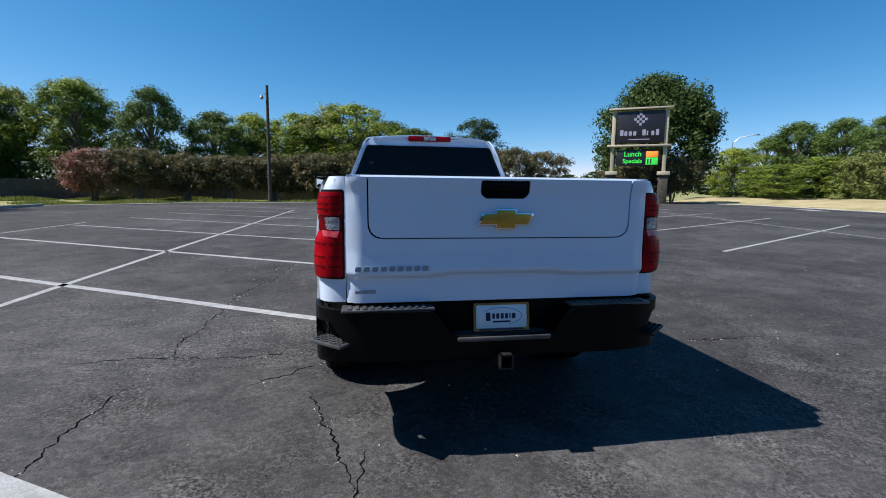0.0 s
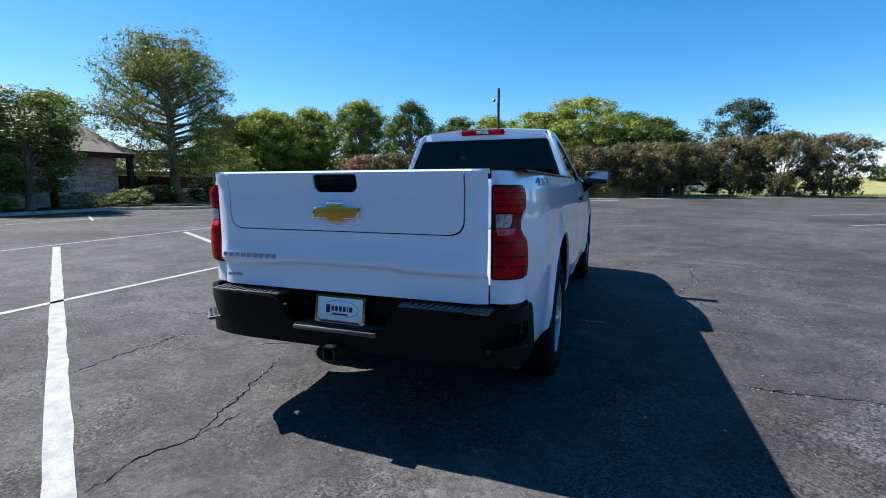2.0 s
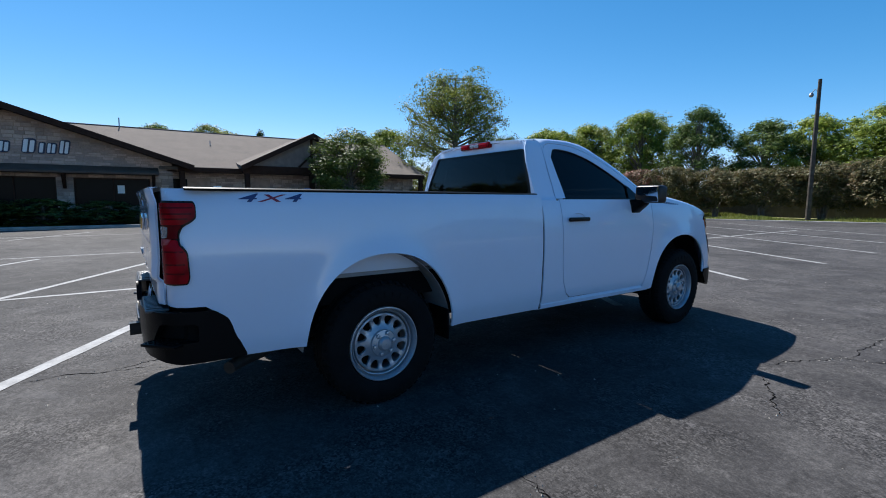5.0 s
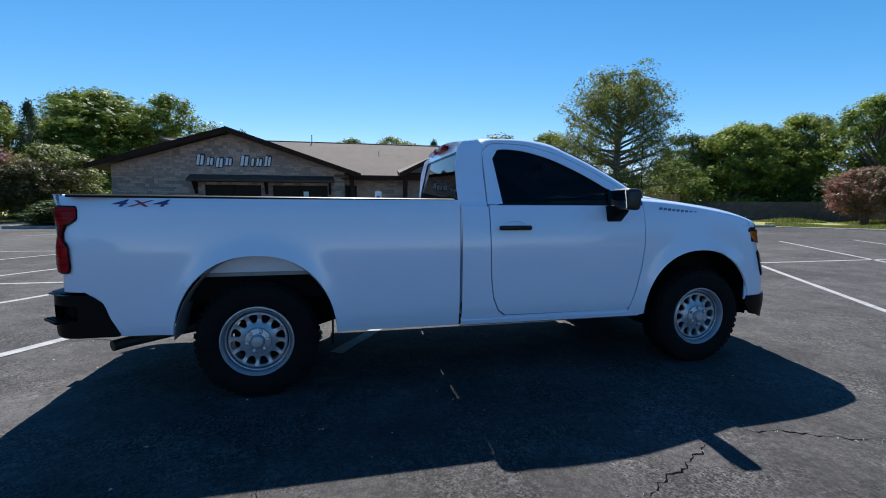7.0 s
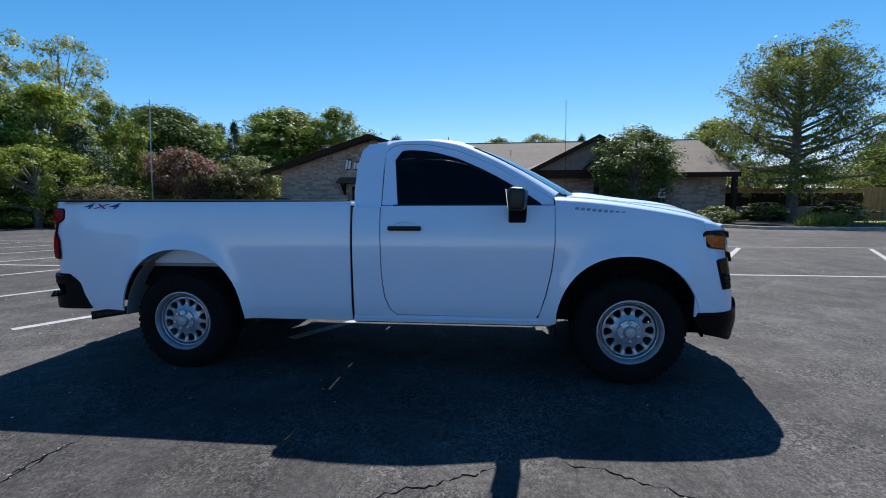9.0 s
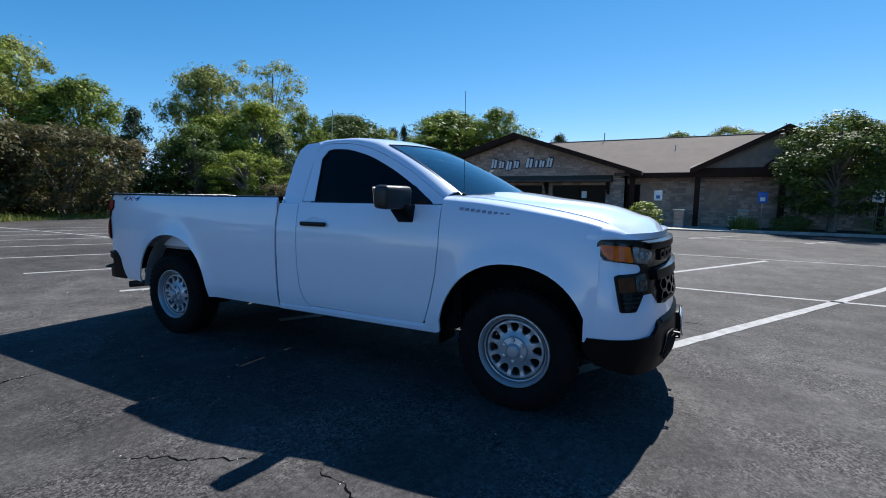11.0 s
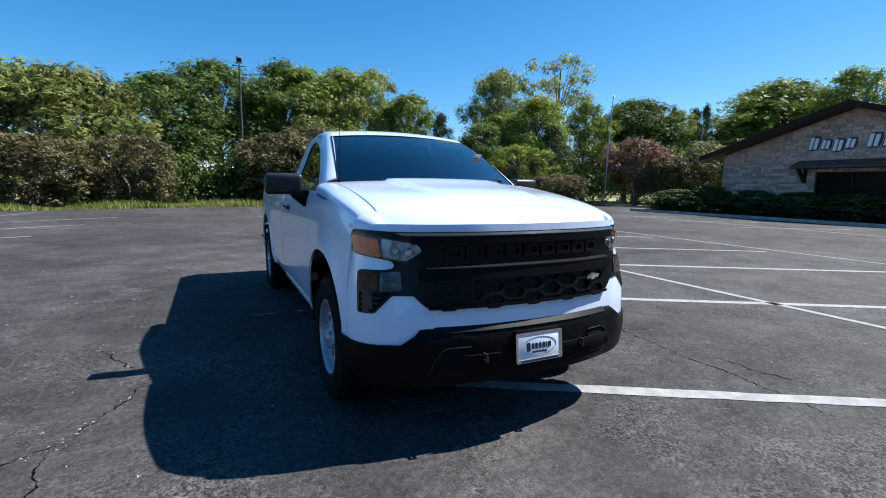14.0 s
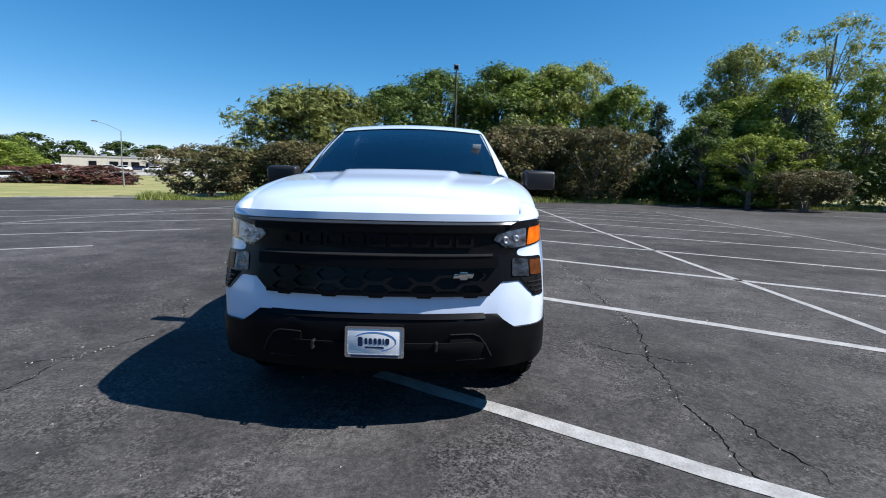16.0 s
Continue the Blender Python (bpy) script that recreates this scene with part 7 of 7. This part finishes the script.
MYRTLE = [
    (-21.7, 36.3, 3.9, 2.2, 'pink'), (-18.6, 36.7, 4.1, 2.1, 'rust'), (-15.2, 37.0, 3.8, 2.1, 'rust'),
    (-11.9, 37.0, 3.7, 2.2, 'rust'), (-8.5, 37.8, 3.9, 2.3, 'rust'), (-4.9, 38.3, 4.1, 2.5, 'rust'),
    (-4.5, 36.9, 3.8, 2.0, 'rust'), (-1.4, 37.3, 4.3, 1.9, 'rust'), (1.7, 38.5, 4.5, 1.8, 'rust'),
    (4.6, 38.5, 3.8, 1.6, 'rust'), (4.0, 42.5, 4.8, 2.7, 'rust'),
    (29.4, 38.4, 4.6, 2.0, 'rust'),
    (26.2, 41.2, 3.8, 2.0, 'rust'), (6.3, 40.7, 4.5, 1.8, 'rust'),
]
SOUTH = [
    (15.4, -23.2, 3.3, 2.3, 'rust'), (10.3, -24.3, 3.7, 2.3, 'rust'), (10.3, -29.6, 8.1, 4.5, 'olive'),
    (5.9, -25.7, 4.0, 1.7, 'rust'), (4.9, -34.8, 9.4, 3.4, 'dark'), (1.2, -39.1, 11.6, 4.3, 'dark'),
    (-4.3, -41.0, 12.6, 4.1, 'dark'), (-9.6, -40.2, 12.5, 4.2, 'green'), (-13.1, -41.5, 13.2, 3.1, 'pale'),
    (-15.1, -35.7, 10.1, 2.5, 'green'), (-16.6, -31.9, 8.0, 1.8, 'cedar'), (-22.1, -31.4, 11.9, 2.3, 'pale'),
    (-29.0, -31.2, 14.3, 3.1, 'thin'), (-22.7, -26.3, 8.9, 2.6, 'yellow'), (-17.8, -26.9, 6.4, 2.2, 'dark'),
    (-6.1, -29.7, 5.6, 2.9, 'rust'), (-10.6, -28.6, 5.4, 2.6, 'rust'), (-2.6, -29.1, 4.8, 2.5, 'rust'),
    (-18.8, -22.9, 4.6, 2.0, 'yellow'),
]
SOUTHWEST = [
    (-23.0, -32.5, 12.5, 3.0, 'pale'), (-20.6, -28.3, 7.6, 2.5, 'yellow'), (-22.3, -23.5, 6.6, 2.1, 'cedar'),
    (-29.6, -27.9, 9.4, 2.2, 'green'), (-37.6, -28.5, 10.2, 2.9, 'dark'), (-41.2, -27.3, 9.5, 2.2, 'yellow'),
    (-41.2, -24.2, 9.8, 1.2, 'cedar'), (-30.8, -22.6, 5.5, 2.0, 'pink'), (-32.0, -19.7, 4.1, 1.8, 'rust'),
    (-20.6, -20.6, 2.4, 1.5, 'rust'), (-50.0, -22.7, 11.9, 3.8, 'green'), (-50.6, -16.9, 12.5, 3.6, 'green'),
    (-44.5, -27.8, 10.2, 2.0, 'cedar'), (-48.2, -25.7, 9.3, 2.7, 'pale'), (-35.4, -19.8, 5.3, 2.6, 'olive'),
    (-38.1, -29.4, 10.6, 3.8, 'dark'), (-52.3, -23.3, 12.9, 6.1, 'green'), (-39.9, -32.5, 11.0, 3.2, 'dark'),
    (-6.1, -39.7, 12.0, 3.7, 'green'), (-9.7, -38.8, 12.2, 3.0, 'pale'), (-5.5, -33.6, 6.7, 2.4, 'olive'),
]
WEST = [
    (-45.9, -31.6, 11.1, 1.2, 'cedar'), (-53.3, -26.6, 13.1, 3.3, 'green'), (-70.6, 2.6, 11.3, 3.5, 'green'),
    (-65.9, 8.3, 11.3, 3.1, 'pale'), (-60.8, 13.6, 10.4, 1.6, 'cedar'), (-70.6, 11.3, 11.1, 4.1, 'pale'),
    (-60.6, -11.6, 10.7, 2.6, 'cedar'), (-44.6, 18.3, 6.8, 3.2, 'green'), (-43.2, 22.8, 9.0, 2.6, 'yellow'),
    (-38.7, 36.8, 8.6, 2.8, 'dark'), (-36.9, 41.8, 9.9, 3.2, 'yellow'), (-33.5, 44.9, 8.4, 2.2, 'green'),
    (-35.1, 39.1, 9.1, 3.1, 'yellow'), (-42.1, 19.2, 6.8, 3.2, 'green'), (-36.1, 43.0, 9.6, 2.2, 'yellow'),
    (-43.5, 17.4, 6.6, 3.0, 'green'), (-34.9, 31.6, 5.5, 2.6, 'green'),
]
EAST = [
    (10.9, 45.6, 5.3, 2.1, 'rust'), (14.3, 44.7, 5.5, 2.0, 'rust'), (17.6, 43.7, 5.1, 1.8, 'rust'),
    (33.4, 48.4, 14.2, 5.0, 'elm'), (14.8, 60.7, 10.8, 3.1, 'pine'), (48.2, 53.4, 7.0, 2.5, 'yellow'),
    (57.8, 58.2, 9.0, 3.3, 'green'), (56.9, 52.1, 10.6, 3.5, 'dark'), (56.2, 45.4, 10.1, 3.2, 'dark'),
    (54.4, 39.7, 9.5, 2.6, 'dark'), (45.4, 38.0, 5.0, 3.0, 'green'), (41.4, 39.3, 4.1, 2.8, 'green'),
    (46.2, 34.0, 5.0, 2.3, 'olive'),
]
FAR = [
    (62, -54, 5.8, 4.9, 'green'), (58, -52, 5.3, 3.6, 'green'), (60, -46, 4.7, 3.7, 'green'), (68, -60, 7.0, 4.5, 'dark'),
    (42.2, -49.2, 2.3, 3.0, 'hedge'), (46.6, -48.2, 2.3, 3.0, 'hedge'), (51.0, -47.2, 2.0, 2.6, 'hedge'), (81.7, -80.6, 8.0, 1.6, 'green'),
    (108, -126, 10.5, 5.0, 'dark'), (100, -133, 11.0, 5.0, 'dark'), (93, -139, 10.5, 5.5, 'dark'), (84, -143, 9.5, 5.0, 'dark'), (116, -120, 12.0, 5.5, 'dark'), (124, -112, 11.0, 5.5, 'green'), (74, -148, 9.0, 5.5, 'dark'), (58, 128, 5.5, 3.6, 'dark'), (66, 126, 6.5, 4.2, 'dark'), (73, 122, 6.5, 4.4, 'dark'), (82, 122, 6.0, 4.0, 'dark'), (98, 118, 6.5, 4.4, 'dark'),
]
for rows_, group_ in ((NORTH, "north woods"), (MYRTLE, "myrtle row"), (SOUTH, "south woods"), (SOUTHWEST, "southwest woods"), (WEST, "trees behind the building"), (EAST, "east woods"), (FAR, "far trees")):
    for x_, y_, h_, r_, kind_ in rows_:
        if rows_ is MYRTLE and y_ < 39.5:          # a strip of grass stays free before the row
            y_, r_ = y_ + 0.8, r_ * 0.88
        plant(x_, y_, h_, r_, kind_, group_)


# the feathery bald cypress past the building and the small tree at the porch
def cypress(x, y, h, r):
    rng = np.random.default_rng(101)
    t = tagged(new("bald_cypress"), "tall feathery yellow-green bald cypress with bare limbs showing", "tree")
    t.matrix_basis = pose(x, y, -0.04)
    prof = curve([0.10, 0.20, 0.32, 0.45, 0.60, 0.75, 0.87, 0.95, 1.0, 1.3], [0.70, 0.90, 1.0, 0.99, 0.90, 0.74, 0.54, 0.32, 0.12, 0.10])
    limbs, cen, rad = [([(0, 0, 0), (0.05, 0, h * 0.4), (-0.05, 0.05, h * 0.7), (0, 0, h * 0.94)], 0.36, 0.05)], [], []
    for k in range(76):
        f = k / 76
        z0 = h * (0.19 + 0.68 * f ** 0.95)
        a = k * 2.4 + rng.normal() * 0.35
        rise = max(-0.1, 0.02 + 0.62 * min(1, 1.7 * f) + rng.normal() * 0.14)
        ln = r * 0.7
        for _ in range(6):
            ln = 0.5 * ln + 0.5 * r * prof((z0 + rise * ln) / h)
        ln *= rng.uniform(0.70, 1.08)
        tip = Vector((ln * math.cos(a), ln * math.sin(a), z0 + rise * ln))
        limbs.append(([(0, 0, z0), (tip.x * 0.5, tip.y * 0.5, z0 + 0.42 * rise * ln), tuple(tip)], 0.14 * (1 - 0.6 * f), 0.02))
        n = int(4 + ln * 4.5)
        for j in range(n):
            q = 0.36 + 0.70 * ((j + rng.random()) / n) ** 0.8
            side = rng.normal() * 0.62 * (0.3 + q)
            up = rise * ln * (0.84 * q if q < 0.5 else 0.42 + 1.16 * (q - 0.5))
            p = (tip.x * q - math.sin(a) * side, tip.y * q + math.cos(a) * side, z0 + up + rng.normal() * 0.34 - 0.05)
            cen.append(p)
            rad.append(0.42 * rng.uniform(0.5, 1.5))
            if j % 4 == 0:
                limbs.append(([(tip.x * q * 0.85, tip.y * q * 0.85, z0 + 0.85 * up), tuple(0.5 * (np.array(p) + np.array((tip.x * q * 0.92, tip.y * q * 0.92, z0 + 0.93 * up)))), p], 0.035, 0.01))
    share("trunk", trunk_mesh("trunk", limbs, BARK), t)
    share("crown", leaf_mesh("crown", np.array(cen), np.array(rad), 64000, 0.085, LEAVES["cypress"], rng, 0.0, 0.8), t)


cypress(-28.2, 21.4, 11.9, 4.9)
plant(-24.6, 10.6, 5.7, 2.15, "porch", "porch tree")
for x, y, h, r, k in ((-24.6, -11.5, 1.7, 1.2, "dark"), (-24.8, -9.3, 1.5, 1.3, "dark"), (-24.8, -6.9, 1.45, 1.3, "dark"), (-24.8, -4.6, 1.4, 1.3, "dark"),
                      (-24.8, -2.2, 1.3, 1.3, "dark"), (-24.9, 0.2, 1.2, 1.2, "dark"), (-23.8, 2.4, 1.5, 0.8, "yellow"), (-24.2, 9.0, 0.9, 0.8, "olive"),
                      (-24.0, 12.6, 1.0, 0.9, "pale"), (-23.8, 15.0, 1.1, 0.9, "olive"), (-27.5, 19.5, 1.3, 1.2, "dark"), (-28.0, 24.0, 1.4, 1.3, "dark"),
                      (-24.0, -13.6, 1.4, 1.2, "dark"), (-25.8, -14.8, 1.5, 1.2, "dark")):
    plant(x, y, h, r, k, "bed shrubs")


# a dark understorey closes the foot of the woods
def thicket(name, pts, h, depth, material, count, seed, label):
    rng = np.random.default_rng(seed)
    pts = np.array(pts, float)
    seg = rng.integers(0, len(pts) - 1, 160)
    t = rng.random(160)[:, None]
    base = pts[seg] * (1 - t) + pts[seg + 1] * t + rng.normal(size=(160, 2)) * depth
    cen = np.c_[base, rng.uniform(0.2, h, 160)]
    me = leaf_mesh(name, cen, rng.uniform(0.9, 1.7, 160), count, 0.2, material, rng)
    tagged(new(name, me), label, "thicket", "", "stuff")


thicket("thicket", [(-36, 43), (-20, 44), (-5, 45), (8, 46)], 3.0, 1.2, LEAVES["dark"], 14000, 7, "dark undergrowth at the foot of the north woods")
thicket("thicket", [(14, -31), (4, -33), (-8, -35), (-18, -34), (-26, -30), (-32, -24)], 3.6, 1.3, LEAVES["dark"], 18000, 9, "dark undergrowth at the foot of the south woods")
thicket("thicket", [(7, -29), (0, -31), (-6, -32), (-14, -31), (-20, -28)], 2.6, 1.0, LEAVES["elm"], 15000, 10, "dark undergrowth before the south woods")
thicket("thicket", [(-34, -26), (-44, -22), (-52, -14)], 4.5, 1.5, LEAVES["green"], 9000, 11, "undergrowth behind the restaurant")
thicket("thicket", [(-34, 33), (-40, 26), (-44, 18)], 4.0, 1.3, LEAVES["green"], 8000, 12, "undergrowth beside the restaurant")
thicket("thicket", [(44, 48), (54, 42), (64, 36), (84, 34)], 1.8, 1.5, LEAVES["dark"], 9000, 13, "undergrowth of the east woods")


def blades(name, pts, width, h, count, seed, label):
    """Uncut grass along an edge."""
    rng = np.random.default_rng(seed)
    pts = np.array(pts, float)
    ln = np.linalg.norm(np.diff(pts, axis=0), axis=1)
    seg = rng.choice(len(ln), count, p=ln / ln.sum())
    t = rng.random(count)[:, None]
    p = pts[seg] * (1 - t) + pts[seg + 1] * t
    d = (pts[seg + 1] - pts[seg]) / ln[seg][:, None]
    p = p + np.c_[-d[:, 1], d[:, 0]] * (rng.random(count)[:, None] ** 1.3) * width
    hh = h * rng.uniform(0.3, 1.0, count) * (0.6 + 0.4 * np.sin(p[:, 0] * 0.9 + p[:, 1] * 0.7))
    a = rng.random(count) * 6.28
    w = np.c_[np.cos(a), np.sin(a)] * 0.03
    lean = rng.normal(size=(count, 2)) * 0.35 * hh[:, None]
    z0 = np.full(count, -0.04)
    v = np.stack([np.c_[p - w, z0], np.c_[p + w, z0], np.c_[p + lean, hh]], 1).reshape(-1, 3)
    me = bpy.data.meshes.new(name)
    me.from_pydata(v.tolist(), [], np.arange(3 * count).reshape(-1, 3).tolist())
    me.materials.append(BLADE)
    tagged(new(name, me), label, "grass", "", "stuff")


blades("grass", [(-18.9, 26.3), (-13.2, 31.3), (-5, 34.3), (3, 36.4), (12.5, 42.4), (24, 46.4), (30.4, 42.3)], 4.0, 0.35, 26000, 1, "long grass along the north edge of the lot")
blades("grass", [(-28.2, -24.2), (-22, -29.9), (-10, -29.9), (4, -26.4), (12, -23.5), (18, -20.6)][::-1], -4.0, 0.5, 30000, 2, "long grass along the south edge of the lot")
blades("grass", [(-31, 29), (-24, 37), (-14, 40)], 2.5, 0.4, 7000, 3, "grass before the board fence")
blades("grass", [(-19.2, 22.4), (-19.2, 26), (-14, 31)], 6.0, 0.22, 9000, 4, "sunlit mown grass beside the lot")
for x, y in ((-24.0, 6.75), (-20.0, 17.4), (-20.2, 18.6), (-24.6, 13.4)):
    blades("grass_tuft", [(x - 0.4, y - 0.3), (x + 0.4, y + 0.3)], 0.7, 1.0, 500, int(100 + y * 10), "bright ornamental grass tuft")


# ---- stones of the restaurant walls, laid in courses ----
stone_meshes = []
for k in range(6):
    m_ = bpy.data.meshes.new("stone")
    s_ = box(-0.014, 0.028, -0.5, 0.5, -0.5, 0.5)
    for v in s_.verts:
        if v.co.x > 0.02:
            v.co.y *= 0.96
            v.co.z *= 0.92
            v.co.x += 0.006 * math.sin(9 * v.co.y + 5 * v.co.z + k * 2.1)
    s_.to_mesh(m_)
    s_.free()
    m_.materials.append(STONE)
    stone_meshes.append(m_)
wall_parts = {o.name.split(".")[0]: o for o in rest.children}
rng_s, laid = random.Random(11), 0


def lay(x, parent, y0, y1, z0, z1, bounds, limit):
    """Courses of stone between y0 and y1; bounds(z) gives the free stretches of a course."""
    global laid
    z = z0
    while z < z1 - 0.08:
        h = rng_s.choice((0.10, 0.14, 0.19))
        for a, c in bounds(z, z + h):
            y = a
            while y < c - 0.05:
                w = min(rng_s.uniform(0.16, 0.55), c - y)
                if c - y - w < 0.15:
                    w = c - y
                m = Matrix.LocRotScale((x, y + w / 2, z + h / 2), None, (1, w - 0.018, h - 0.018))
                if laid < limit:
                    share("stone", rng_s.choice(stone_meshes), parent, m)
                    laid += 1
                else:
                    loose.append((m, w))
                y += w
        z += h


def free_of(holes_, lo, hi):
    def at(z0, z1):
        a, c = lo(z1), hi(z1)
        cuts = sorted((h[0], h[1]) for h in holes_ if z1 > h[2] - 0.02 and z0 < h[3] + 0.02)
        out = []
        for p, q in cuts:
            if p > a:
                out.append((a, p))
            a = max(a, q)
        if c > a:
            out.append((a, c))
        return [(p, q) for p, q in out if q - p > 0.1]
    return at


def gable_lo(z):
    k = (apex_y - eave_l) / (apex_z - eave_zl)
    return max(gy0, apex_y - (apex_z - 0.30 - z) * k)


def gable_hi(z):
    k = (eave_r - apex_y) / (apex_z - eave_z)
    return min(gy1, apex_y + (apex_z - 0.30 - z) * k)


loose = []
lay(WX + 0.012, wall_parts["gable_wall"], gy0, gy1, 2.95, 5.45, free_of([], gable_lo, gable_hi), 290)
lay(WX + 0.012, wall_parts["gable_wall"], gy0, gy1, 0.0, 2.95, free_of(WINS, gable_lo, gable_hi), 290)


def merged(name, items, parent):
    """The remaining stones joined into one mesh."""
    vs, fs = [], []
    for m, w in items:
        src = rng_s.choice(stone_meshes)
        o = len(vs)
        vs += [tuple(m @ v.co) for v in src.vertices]
        fs += [tuple(o + i for i in p.vertices) for p in src.polygons]
    me = bpy.data.meshes.new(name)
    me.from_pydata(vs, [], fs)
    me.materials.append(STONEMANY)
    ob = new(name, me)
    ob.parent = parent
    tagged(ob, "", "", "", "stuff")


STONEMANY = mat("cream_limestone_courses", (0.60, 0.46, 0.385), 0.9, color2=(0.36, 0.27, 0.23), scale=1.1, fine=14, grain=0.3, bump=0.5, bump_scale=20, island=True)
merged("stone_facing", loose, wall_parts["gable_wall"])
loose = []
laid = 10**6
lay(-28.088, None, 0.95, 17.3, 0.0, 3.0, free_of([(1.2, 3.0, 0, 2.5), (5.3, 6.5, 1.2, 2.4), (10.3, 11.5, 1.2, 2.4)], lambda z: 3.0 if z < 2.5 else 0.95, lambda z: 17.3), 0)
merged("stone_facing", loose, wall_parts["wing_wall"])
